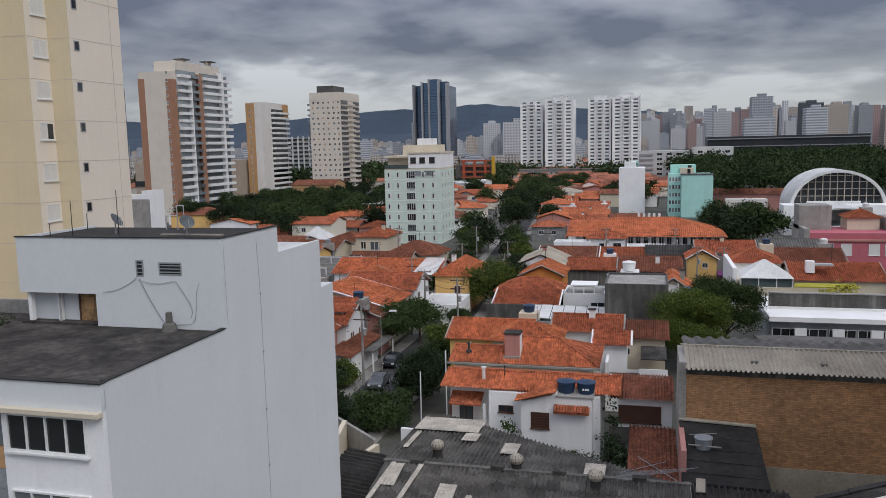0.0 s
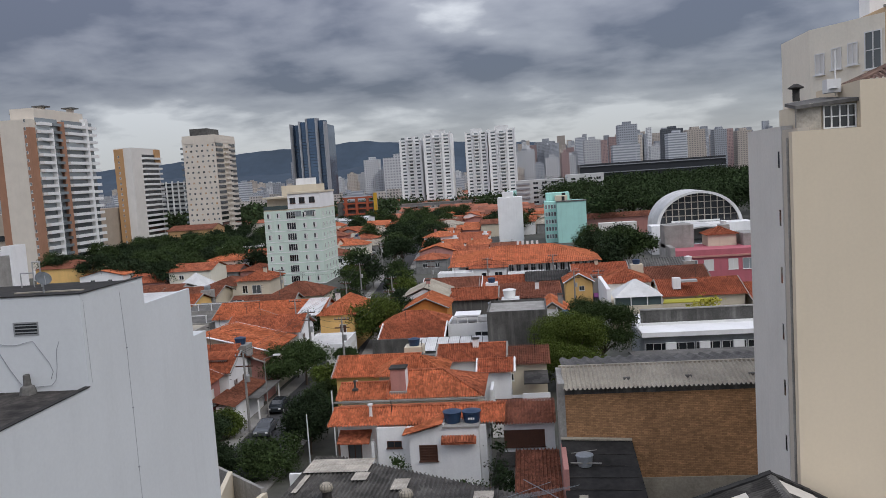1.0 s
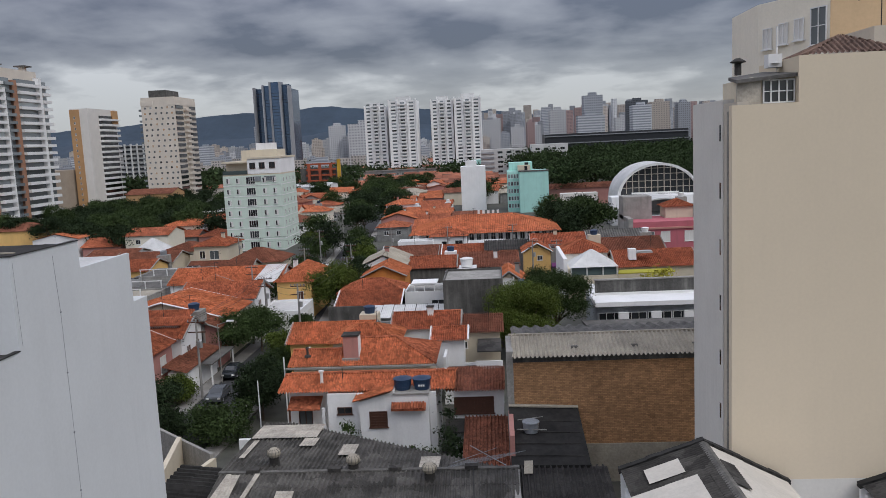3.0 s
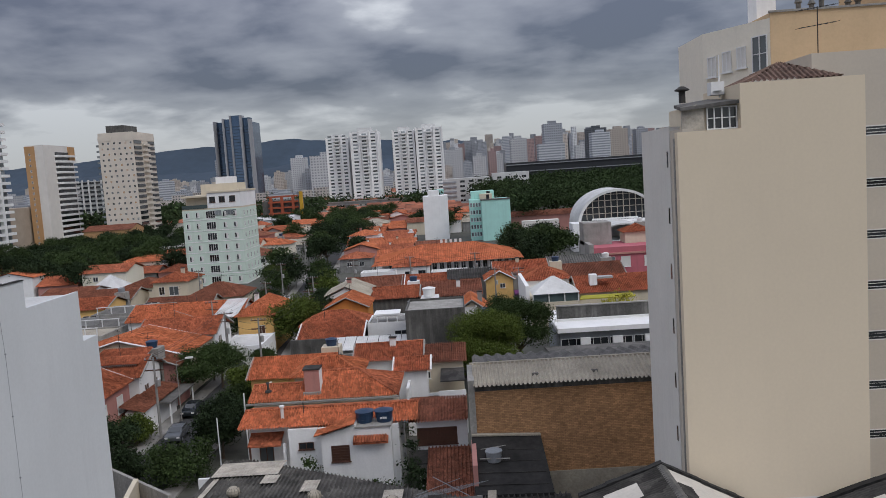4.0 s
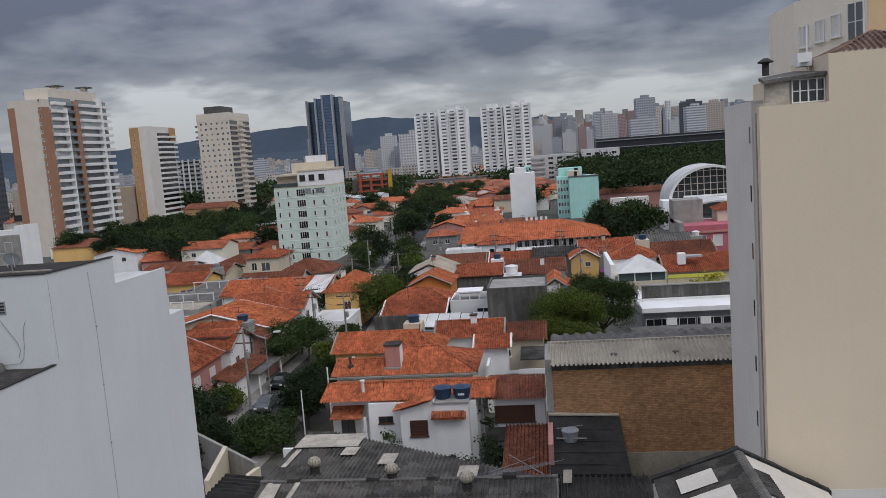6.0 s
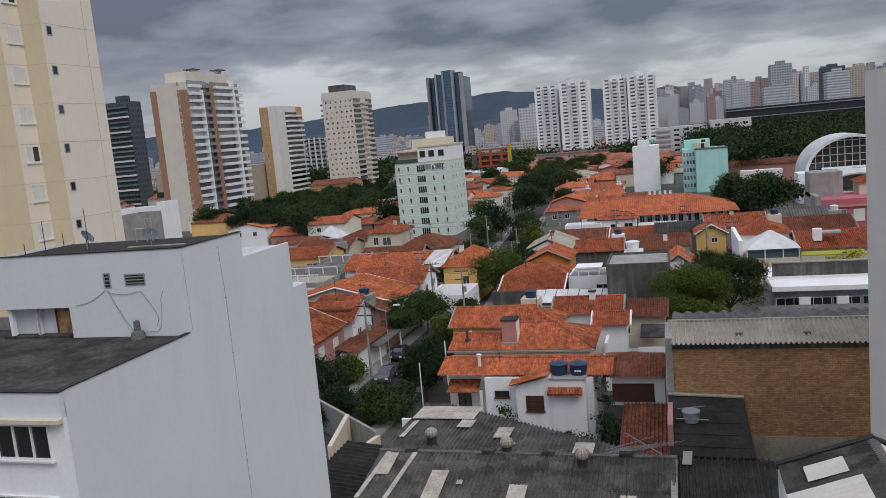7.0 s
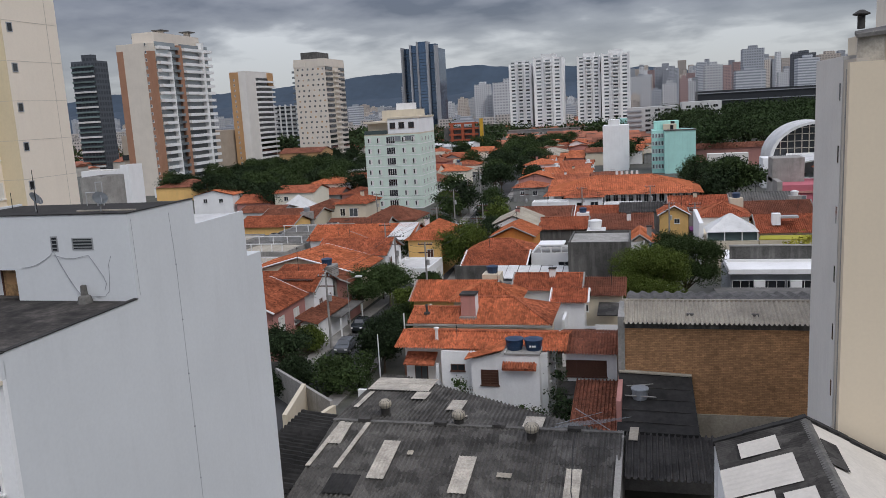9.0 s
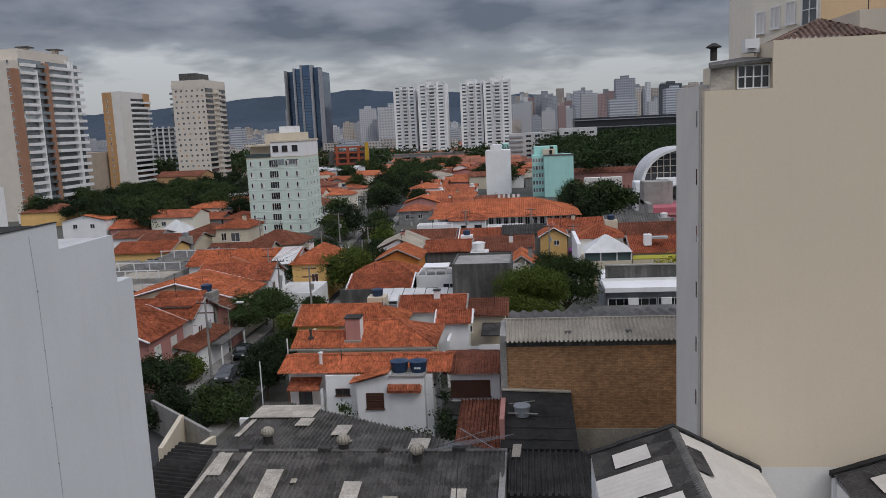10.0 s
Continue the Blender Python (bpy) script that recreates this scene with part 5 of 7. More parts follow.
solid("garden_wall", boxes((-23.8, 63.5, 0, -20.5, 63.8, 2.8)), M["white_wall"], "white plastered garden wall", "wall", "structure")

HW = (("-y", -1.5, 1.2), ("-y", 1.5, 1.2))


def block(x0, y0, x1, y1, z, mat, label, roof="roof_felt", name="building", wins=(), parapet=0.35, group=""):
    """A flat-roofed building with a parapet and windows: (face, along, foot, width, height, pane, bars)."""
    t = thing(name, ((x0 + x1) / 2, (y0 + y1) / 2, 0), label, "building", group)
    part("wall", boxes((x0, y0, 0, x1, y1, z)), M[mat], t)
    if parapet:
        k = 0.18
        bm = boxes((x0, y0, z, x1, y0 + k, z + parapet), (x0, y1 - k, z, x1, y1, z + parapet), (x0, y0 + k, z, x0 + k, y1 - k, z + parapet), (x1 - k, y0 + k, z, x1, y1 - k, z + parapet))
        part("parapet", bm, M[mat], t)
        part("roof_slab", boxes((x0 + k, y0 + k, z, x1 - k, y1 - k, z + 0.06)), M[roof], t)
    for face, s, foot, w, h, pn, bars in wins:
        at = {"-y": (s, y0, foot), "+x": (x1, s, foot), "-x": (x0, s, foot)}[face]
        window(t, face, at, w, h, "frame", pn, bars)
    return t


# houses behind it
house(-25.0, 86, -16.0, 93, 5.2, 1.6, "gx", "yellow", "tile_bright", "ochre house with an orange tile roof", [("-x", 91, 2, 1.2, 1.2, "pane")], pitch=0.24)
house(-19.5, 83, -12.5, 88.5, 5.9, 1.5, "hip", "cream", "tile_bright", "house with an orange hipped tile roof", pitch=0.24)
house(-13.5, 88.5, -6.3, 94, 5.9, 1.4, "gx", "white_wall", "tile", "white house with a red tile roof", pitch=0.24)
house(-8.6, 84.2, -5.4, 88.2, 5.6, 1.0, "gx", "white_wall", "tile", "white annex with a red tile roof", pitch=0.24)
house(-6.6, 87.0, -1.5, 91, 5.7, 1.1, "sy", "cream", "tile_brown", "cream house with a brown tile lean-to roof", [("-y", -5.6, 3.9, 0.9, 0.8, "pane"), ("-y", -2.2, 4.4, 1.2, 0.6, "pane")], pitch=0.24)
t = block(-7.4, 79.5, -1.3, 84.6, 2.6, "white_wall", "low white annex around a small yard")
part("awning", slab(B(), [(-4.0, 83.0, 4.6), (-1.4, 83.0, 4.6), (-1.4, 86.9, 5.0), (-4.0, 86.9, 5.0)], 0.12), M["fibre_dark"], t, "dark sheet awning")
part("yard_wall", boxes((-7.5, 81.0, 2.6, -7.2, 86.0, 4.6)), M["white_wall"], t)
part("front_wall", boxes((-4.2, 83.0, 2.6, -1.3, 83.2, 3.5)), M["white_wall"], t)
# white corrugated lean roof and the tall grey party wall
t = thing("shed", (-12, 102, 0), "shed with a patched white corrugated roof", "shed")
part("wall", prism(B(), [(-18.3, 99.5), (-6.5, 98.5), (-6.5, 103), (-18.3, 106)], 0, 4.4), M["grey_wall"], t)
for k in range(8):
    x = -18.4 + 1.5 * k
    roof_face("roof_sheet", t, (x, 99.9 - 0.08 * k, 4.75 + 0.05 * (k % 2)), (1, -0.08, 0), (-0.05, 5.0, 0.75), 1.42, 5.05, M["tin_white"], pitch=0.25, amp=0.04, course=5.1, lap=0)
block(-8.6, 101.0, -0.9, 110, 8.9, "dark_wall", "grey unplastered block with a water tank on the roof", "concrete")
t = block(-15.0, 112.5, -9.2, 119, 5.4, "white_wall", "white flat-roofed house with an open roof terrace", "concrete", wins=[("-y", -10.2, 3.4, 1.9, 1.1, "pane", 1)])
part("roof_rail", boxes((-13.6, 112.6, 6.6, -10.6, 112.75, 6.75), (-13.6, 112.6, 5.8, -13.45, 112.75, 6.6), (-12.2, 112.6, 5.8, -12.05, 112.75, 6.6), (-10.75, 112.6, 5.8, -10.6, 112.75, 6.6), (-14.0, 112.5, 6.75, -10.3, 116, 6.95)), M["white_wall"], t)
for x, y, z, r, lab, mt in ((-8.0, 114.0, 7.0, 1.05, "pale blue water tank", "tank_grey"), (-6.0, 116.0, 8.6, 0.95, "white water tank", "frame"), (2.2, 116.4, 5.16, 0.8, "blue plastic water tank", "tank"), (3.5, 113.2, 5.16, 0.85, "blue plastic water tank", "tank")):
    k = thing("water_tank", (x, y, z), lab + " on a roof stand", "water tank", "roof tanks")
    part("body", lathe(B(), (x, y, z), [(r * 0.85, 0), (r, r * 1.2), (r * 1.05, r * 1.25)], 18), M[mt], k)
    part("lid", lathe(B(), (x, y, z + r * 1.25), [(r * 1.08, 0), (r * 0.9, 0.08), (0.1, 0.25)], 18), M[mt], k)
block(-9.0, 111.5, -4.4, 119, 6.9, "dark_wall", "dark rendered house with a flat roof", "concrete")
block(-3.8, 108.5, 0.9, 120, 6.1, "concrete", "concrete house with a flat roof and a stair tower", "concrete", wins=[("-y", -2.0, 3.6, 1.4, 1.0, "pane", 1)])
t = block(-7.2, 112.5, -4.6, 118, 8.5, "frame", "open white roof frame for a tank", parapet=0)
block(1.4, 112.0, 4.6, 118.3, 5.1, "white_wall", "white annex with tanks on its roof", "concrete")
house(-2.2, 118.8, 2.6, 127.0, 5.1, 2.0, "gy", "cream", "tile_bright", "house with an orange gabled tile roof", [("-y", 0.2, 2.2, 1.4, 1.2, "pane")])
house(-23.2, 126.0, -16.5, 134, 5.8, 1.7, "gy", "orange_wall", "tile_bright", "orange house with a tile roof", [("-y", -20, 3.0, 1.4, 1.2, "pane"), ("-y", -17.5, 3.6, 1.0, 0.8, "pane")])
house(-24.0, 108, -15.5, 117, 4.6, 1.5, "gx", "grey_wall", "tile", "house with a red tile roof", pitch=0.24)
house(-25.5, 117.5, -16, 124, 4.8, 1.7, "hip", "cream", "tile", "house with a red hipped roof")
solid("party_wall", boxes((-25.0, 106.6, 0, -8.7, 106.9, 5.1)), M["dark_wall"], "dark weathered party wall", "wall", "structure")
house(-25.0, 135, -17.5, 146, 6.2, 1.8, "gy", "white_wall", "fibre", "house with a grey fibre-cement gable roof", pitch=0.5, course=1.8)
house(-16.8, 137, -9.0, 146, 5.2, 1.5, "gx", "dark_wall", "tile", "house with a red tile roof")
house(-8.2, 136, 2.0, 146, 5.2, 1.3, "sy", "dark_wall", "tile_brown", "dark walled house with a brown tile roof")
house(-24.5, 158.5, -13.2, 168, 4.4, 1.5, "gx", "grey_wall", "tile_brown", "row house with a brown tile roof")
house(-12.8, 158.5, -4.0, 168, 4.4, 1.4, "gx", "dark_wall", "tile", "row house with an old red tile roof")
house(-3.6, 159.2, 5.0, 168, 4.9, 1.4, "gx", "grey_wall", "fibre_dark", "workshop with a blackened corrugated roof", pitch=0.5, course=1.8)
house(5.6, 157, 16, 167, 5.6, 1.9, "gx", "cream", "tile", "house with a red tile roof")
t = house(3.6, 150.2, 8.6, 157, 5.4, 1.7, "gy", "yellow", "tile", "small yellow house with a tiled gable", [("-y", 6.6, 3.9, 1.0, 0.9, "pane")])
t = block(8.7, 151, 13, 157, 5.6, "grey_wall", "grey house with a violet awning", wins=[("-y", 10.6, 3.4, 1.6, 1.2, "pane", 1)])
part("awning", slab(B(), [(8.8, 149.6, 2.7), (12.9, 149.6, 2.7), (12.9, 151, 3.2), (8.8, 151, 3.2)], 0.2), M["violet"], t, "violet awning")
# house with a white tent roof
t = thing("house", (13.5, 130, 0), "cream house with a white pyramid tent over its roof terrace", "house", "houses of the quarter")
part("wall", boxes((9.6, 125.2, 0, 17.4, 138, 4.9)), M["cream"], t)
part("side_wall", boxes((9.0, 126, 0, 9.6, 142, 7.6)), M["white_wall"], t)
bm = B()
a = [bm.verts.new(p) for p in ((9.9, 125.0, 6.3), (17.5, 125.0, 6.3), (17.5, 131.5, 6.3), (9.9, 131.5, 6.3))]
b = [bm.verts.new((x, y, 8.7)) for x, y in ((13.4, 128.0), (13.9, 128.0), (13.9, 128.4), (13.4, 128.4))]
for i in range(4):
    bm.faces.new((a[i], a[(i + 1) % 4], b[(i + 1) % 4], b[i]))
bm.faces.new(b)
bm.faces.new(a[::-1])
part("tent", bm, M["tin_white"], t, "white fabric pyramid tent")
for x in (10.0, 12.5, 15.0, 17.2):
    part("post", boxes((x, 125.2, 4.9, x + 0.15, 125.35, 6.3)), M["frame"], t)
part("glazing", boxes((10.15, 125.5, 4.95, 17.2, 125.56, 6.25)), M["pane_green"], t)
house(9.7, 138.2, 17.6, 147, 6.6, 2.0, "hip", "white_wall", "tile", "house with a red hipped tile roof")
house(18.2, 130, 31, 142, 5.2, 2.0, "gx", "cream", "tile", "low house with a broad brown-red tile roof")
house(17.8, 146, 29, 158, 5.4, 2.0, "gx", "yellow", "tile_brown", "house with a brown tile roof")
house(17, 160, 28, 170, 5.6, 1.9, "gx", "grey_wall", "fibre_mid", "house with a grey corrugated roof", pitch=0.5, course=1.8)
house(32, 128, 44, 141, 4.4, 1.9, "gx", "cream", "tile", "low house with a red tile roof")
t = thing("roof_cistern", (20.6, 133, 6.5), "white roof cistern with a small hood", "cistern")
part("body", boxes((20.2, 131.6, 6.2, 21.4, 133, 8.0)), M["white_wall"], t)
part("hood", boxes((21.4, 131.4, 7.3, 24.0, 133, 7.6)), M["metal"], t)
solid("awning", slab(B(), [(17.4, 125, 5.2), (26.0, 125, 5.2), (26.0, 126.4, 5.5), (17.8, 126.4, 5.5)], 0.15), M["lime"], "lime yellow sheet awning", "awning")
v, f = leaves([(22.0, 121, 4.8), (23.6, 121.5, 5.6), (20.6, 121, 4.4)], [1.2, 1.5, 1.0], 500, 0.3, 31)
tagged(raw_part("shrub", v, f, M["lime"], None), "bright yellow flowering shrub", "shrub", "", "stuff")
# white band building
t = thing("building", (18, 105, 0), "long white building with a band of windows", "building")
part("wall", boxes((11.3, 103.4, 0, 34, 116, 4.7)), M["tank_grey"], t)
part("canopy", boxes((11.0, 102.6, 4.7, 34, 116, 5.3)), M["white_wall"], t, "white projecting band")
part("upper_wall", boxes((11.6, 107.6, 5.3, 34, 108, 7.3)), M["dark_wall"], t, "blackened upper wall")
part("gutter", boxes((11.2, 107.3, 5.3, 34, 107.58, 5.62)), M["frame"], t)
part("upper_coping", boxes((11.5, 107.5, 7.301, 34, 108.1, 7.45)), M["concrete"], t)
for k in range(7):
    window(t, "-y", (13.0 + 3.2 * k, 103.4, 2.75), 3.0, 1.0, "frame", "pane", 2, 0)
for k in range(6):
    part("pier", boxes((14.0 + 4.2 * k, 102.7, 2.4, 15.3 + 4.2 * k, 103.3, 3.85)), M["white_wall"], t)
solid("low_roof", slab(B(), [(9, 84, 5.6), (24, 84, 5.6), (24, 101, 3.4), (9, 101, 3.4)], 0.2), M["fibre_mid"], "weathered grey sheet roof of a yard", "roof")

# ---- houses left of the street ----
t = house(-48, 78.6, -39.2, 87.2, 5.5, 2.1, "gy", "rose", "tile", "rose house with a red tile roof and white shutters", [("+x", 80.6, 2.8, 1.5, 1.9, "shutter"), ("+x", 84.6, 2.8, 1.5, 1.9, "shutter")], pitch=0.24)
house(-49, 88.6, -38.6, 95.4, 5.6, 1.8, "gx", "white_wall", "tile", "white house with a red tile roof", [("+x", 90.6, 2.6, 1.2, 1.8, "wood"), ("+x", 93.4, 2.6, 1.2, 1.8, "wood")], pitch=0.24)
house(-44.5, 90.2, -39.4, 94.2, 6.9, 0.9, "sy", "white_wall", "tile", "raised white dormer storey with a tile roof", [("-y", -42, 6.0, 1.4, 0.7, "pane")], pitch=0.24)
house(-38.5, 84.0, -36.6, 94.0, 2.9, 0.7, "sx", "white_wall", "tile_brown", "low porch with a brown tile roof", pitch=0.24, name="porch")
house(-54, 100.2, -37.2, 110, 5.4, 2.3, "gy", "cream", "tile_bright", "broad house with an orange gabled tile roof", [("-y", -44, 2.6, 1.6, 1.2, "pane")], pitch=0.24)
house(-43.5, 96.2, -37.0, 100.0, 5.0, 1.3, "gy", "rose", "tile_brown", "small house with a brown tile roof", [("+x", 98, 2.6, 1.4, 1.2, "pane")], pitch=0.24)
house(-47.5, 110.8, -36.6, 118.6, 5.9, 1.9, "gx", "white_wall", "tile", "white gabled house with a red tile roof", [("+x", 113.2, 3.4, 1.3, 1.9, "wood"), ("+x", 116.4, 3.4, 1.3, 1.9, "pane")])
house(-60, 92, -50.5, 99, 4.8, 1.6, "gy", "cream", "tile", "house with a red tile roof")
house(-66, 100, -55.5, 108, 4.9, 1.8, "gx", "white_wall", "tile_bright", "house with an orange tile roof", [("-y", -59, 2.4, 1.4, 1.2, "pane")])
house(-62, 82, -50.5, 90, 4.6, 1.7, "gx", "grey_wall", "tile", "house with a red tile roof")
t = house(-36.9, 123.8, -31.3, 137, 5.9, 2.0, "hip", "yellow", "tile_bright", "bright yellow house with an orange tile roof", [("-y", -33.2, 2.6, 1.1, 1.8, "wood"), ("+x", 130, 2.6, 1.1, 1.6, "wood")])
t = house(-55.5, 126.2, -37.2, 136, 5.6, 2.0, "gx", "white_wall", "tile_bright", "long house with an orange tile roof and a white tarpaulin", [("-y", -46, 2.4, 1.6, 1.2, "pane"), ("-y", -41, 2.4, 1.6, 1.2, "pane")])
part("tarpaulin", slab(B(), [(-41.6, 125.5, 5.75), (-37.6, 125.5, 5.8), (-37.0, 131.2, 7.85), (-40.4, 131.2, 7.85)], 0.06), M["tin_white"], t, "creased white tarpaulin")
house(-52, 119.2, -43, 125.2, 5.2, 1.9, "gy", "cream", "tile_bright", "house with an orange gabled roof")
t = block(-36.8, 112.6, -30.6, 121.4, 3.2, "white_wall", "white garage with a pale flat roof and white gates", "tin_white", "garage", [("+x", 115, 0.6, 2.4, 2.0, "shutter", 3), ("+x", 118.6, 0.6, 2.4, 2.0, "shutter", 3), ("-y", -33.5, 0.6, 2.4, 2.0, "shutter", 3)])
for x0, y0, x1, y1, z, m, r in ((-63, 110, -53, 118, 4.2, "concrete", "fibre"), (-66, 119, -56.5, 127, 4.8, "concrete", "fibre"), (-78, 112, -67, 124, 4.6, "concrete", "fibre_mid"), (-70, 128, -57, 138, 4.6, "concrete", "fibre_mid"), (-84, 130, -72, 142, 4.2, "concrete", "fibre"), (-68, 140, -56, 150, 4.8, "concrete", "fibre_mid")):
    t = block(x0, y0, x1, y1, z, m, "low pale commercial building with a flat roof", r, wins=[("-y", (x0 + x1) / 2 - 2, 2.2, 1.6, 1.2, "pane", 1), ("-y", (x0 + x1) / 2 + 2, 2.2, 1.6, 1.2, "pane", 1)])
    for k in range(5):
        x = x0 + 1 + (x1 - x0 - 2) * k / 4
        part("rail_post", boxes((x, y0 + 0.3, z + 0.3, x + 0.14, y0 + 0.44, z + 1.5)), M["frame"], t)
    part("rail", boxes((x0 + 0.9, y0 + 0.28, z + 1.5, x1 - 0.8, y0 + 0.46, z + 1.62)), M["frame"], t)
for x, y in ((-66, 132), (-70, 121), (-60, 144)):
    s = thing("air_handler", (x, y, 5), "grey rooftop air handling unit", "air conditioner", "rooftop units")
    part("case", boxes((x, y, 4.6, x + 2.4, y + 1.6, 6.0)), M["metal"], s)
    for k in (0.6, 1.8):
        part("fan", lathe(B(), (x + k, y + 0.8, 6.0), [(0.5, 0), (0.5, 0.12), (0.1, 0.14)], 14), M["fibre_dark"], s)
house(-57, 157.5, -45.5, 167.5, 4.4, 2.5, "hip", "cream", "tile_brown", "house with a large brown hipped roof")
t = house(-67, 167, -59.6, 177, 7.0, 1.7, "hip", "cream", "tile", "cream two-storey house with a tiled hip roof", [("-y", -65.2, 4.4, 1.2, 1.7, "pane"), ("-y", -62.6, 4.2, 2.0, 1.9, "pane_grey"), ("-y", -63, 1.4, 2.2, 1.4, "pane")])
house(-78, 176, -69, 186, 5.0, 1.7, "hip", "cream", "tile_brown", "house with a brown tile roof")
house(-95, 174, -84, 183, 4.6, 1.2, "gx", "white_wall", "tile_brown", "house with a brown tile roof")
house(-62, 150, -49.5, 156.5, 4.2, 1.5, "gx", "cream", "tile_brown", "house with a brown tile roof")
house(-82, 150, -70, 160, 4.6, 1.7, "gx", "yellow", "tile", "yellow house with a red tile roof")
house(-83, 162, -70, 172, 4.6, 1.7, "gx", "cream", "tile_brown", "house with a brown tile roof")
t = thing("tent", (-85, 188, 0), "white peaked tent roof", "tent")
bm = B()
a = [bm.verts.new(p) for p in ((-89, 184, 4.4), (-81.5, 184, 4.4), (-81.5, 191, 4.4), (-89, 191, 4.4))]
apex = bm.verts.new((-85.2, 187.5, 7.4))
for i in range(4):
    bm.faces.new((a[i], a[(i + 1) % 4], apex))
bm.faces.new(a[::-1])
part("canopy", bm, M["tin_white"], t)
for x, y in ((-88.8, 184.2), (-81.8, 184.2)):
    part("post", boxes((x, y, 0, x + 0.2, y + 0.2, 4.4)), M["frame"], t)
for x0, y0, x1, y1, z in ((-37.5, 96, -35.6, 108, 2.5), (-36.6, 137.5, -33.8, 150, 2.6)):
    solid("garden_wall", boxes((x0, y0, 0, x0 + 0.25, y1, z)), M["white_wall"], "white street-side garden wall", "wall", "structure")

# ---- mint apartment house ----
t = thing("apartment_house", (-67, 220, 0), "pale mint apartment house with a set-back top floor", "building")
part("wall", boxes((-75, 212, 0, -59, 228, 20.6)), M["mint"], t)
part("wall", boxes((-75, 212.2, 20.6, -59, 228, 21.0)), M["cream"], t)
part("upper_wall", boxes((-68, 212.1, 21.0, -59, 228, 25.0)), M["white_wall"], t)
part("upper_wall", boxes((-74.5, 214, 21.0, -68, 228, 24.0)), M["cream"], t)
part("eave", boxes((-75, 212, 24.0, -68.02, 228, 24.5)), M["cream"], t)
part("eave", boxes((-68.2, 211.9, 25.0, -58.8, 228.2, 25.5)), M["cream"], t)
part("stair_tower", boxes((-71, 217, 24.5, -61, 226, 27.4)), M["cream"], t)
part("stair_tower", boxes((-67, 218, 27.4, -62.5, 223, 29.2)), M["white_wall"], t)
part("terrace_rail", boxes((-74.9, 212.0, 21.0, -68.1, 212.1, 22.0)), M["pane_green"], t, "glass and metal terrace rail")
for k in range(7):
    zz = 0.9 + 2.95 * k
    for x in (-73.6, -70.9, -63.6, -60.8):
        window(t, "-y", (x, 212, zz), 1.0, 1.35, "frame", "pane", 1)
        part("window_leaf", boxes((x + 0.04, 211.93, zz + 0.07, x + 0.42, 211.98, zz + 1.28)), M["shutter"], t, "pale window leaf")
    window(t, "-y", (-67.4, 212, zz - 0.3), 2.5, 1.9, "frame", "pane", 3)
    part("string_course", boxes((-75.05, 211.93, zz - 0.75, -59, 212, zz - 0.6)), M["white_wall"], t)
    part("string_course", boxes((-59, 212, zz - 0.75, -58.93, 228, zz - 0.6)), M["white_wall"], t)
    for y in (214.5, 218, 221.5, 225):
        window(t, "+x", (-59, y, zz), 0.9, 1.2, "frame", "pane", 1)
for x in (-66.6, -64.0, -61.2):
    window(t, "-y", (x, 212.1, 22.4), 1.6, 1.6, "wood", "pane", 1)
for x in (-66, -62.0):
    window(t, "-y", (x, 212, 19.0), 3.2, 1.3, "alu", "pane_grey", 3)

# ---- school with the long orange roof ----
t = thing("school", (-5, 195, 0), "long low school with an orange tile roof and white arcade", "school")
part("wall", boxes((-20, 188, 0, 11.5, 206, 5.8)), M["white_wall"], t)
tiled_roof(t, -20, 188, 11.5, 206, 5.3, 3.5, "hip", "tile_bright", 2.2, pitch=0.45, course=0.9, seg=3)
for k in range(18):
    x = -18.6 + 1.72 * k
    part("post", boxes((x, 187.2, 0, x + 0.35, 187.5, 5.5)), M["white_wall"], t)
    window(t, "-y", (x + 0.9, 188, 3.4), 1.1, 1.7, "frame", "pane", 1)
tiled_roof(t, -16.5, 182, -8.5, 187, 5.3, 1.4, "hip", "tile", 0.5, pitch=0.4, course=0.8, seg=3)
part("porch_wall", boxes((-16.5, 182, 0, -8.5, 187, 5.2)), M["white_wall"], t)
window(t, "-y", (-13.6, 182, 3.4), 1.2, 0.9, "frame", "pane", 0)
window(t, "-y", (-10.2, 182, 3.2), 1.8, 1.2, "frame", "pane", 1)
for k in range(5):
    part("roof_vent", boxes((-6 + 1.2 * k, 199, 8.2, -5.4 + 1.2 * k, 199.6, 9.6)), M["frame"], t)
block(-24, 178.6, -16, 183.5, 4.6, "white_wall", "low white annex with a pale roof", "tin_white")
block(-8, 180, 0.2, 185, 3.6, "white_wall", "low white annex with a flat roof", "tin_white", wins=[("-y", -5, 1.6, 2.2, 1.2, "pane", 2), ("-y", -1.5, 1.6, 1.6, 1.2, "tank", 1)])

# ---- white slim block, turquoise block, pink block, arched hall ----
t = thing("building", (-9.5, 320, 0), "narrow blind white block", "building")
part("wall", boxes((-14.6, 312, 0, -5.0, 326, 17.2)), M["white_wall"], t)
part("top", boxes((-12.6, 312.4, 17.2, -8.4, 320, 19.4)), M["white_wall"], t)
t = thing("building", (11, 305, 0), "turquoise office block with ribbon windows on its side", "building")
part("wall", boxes((7.7, 293, 0, 18.3, 312, 15.0)), M["turq"], t)
part("side_wall", boxes((3.4, 297, 0, 7.7, 312, 15.2)), M["turq"], t)
part("upper_wall", boxes((4.2, 303, 15.2, 13, 312, 18.2)), M["turq"], t)
part("roof_room", boxes((7.4, 299, 15.0, 12, 303, 17.2)), M["cream"], t)
part("coping", boxes((7.5, 292.8, 15.0, 18.5, 299, 15.3)), M["dark_wall"], t)
window(t, "-y", (10.4, 299, 15.2), 1.1, 1.7, "wood", "pane", 0)
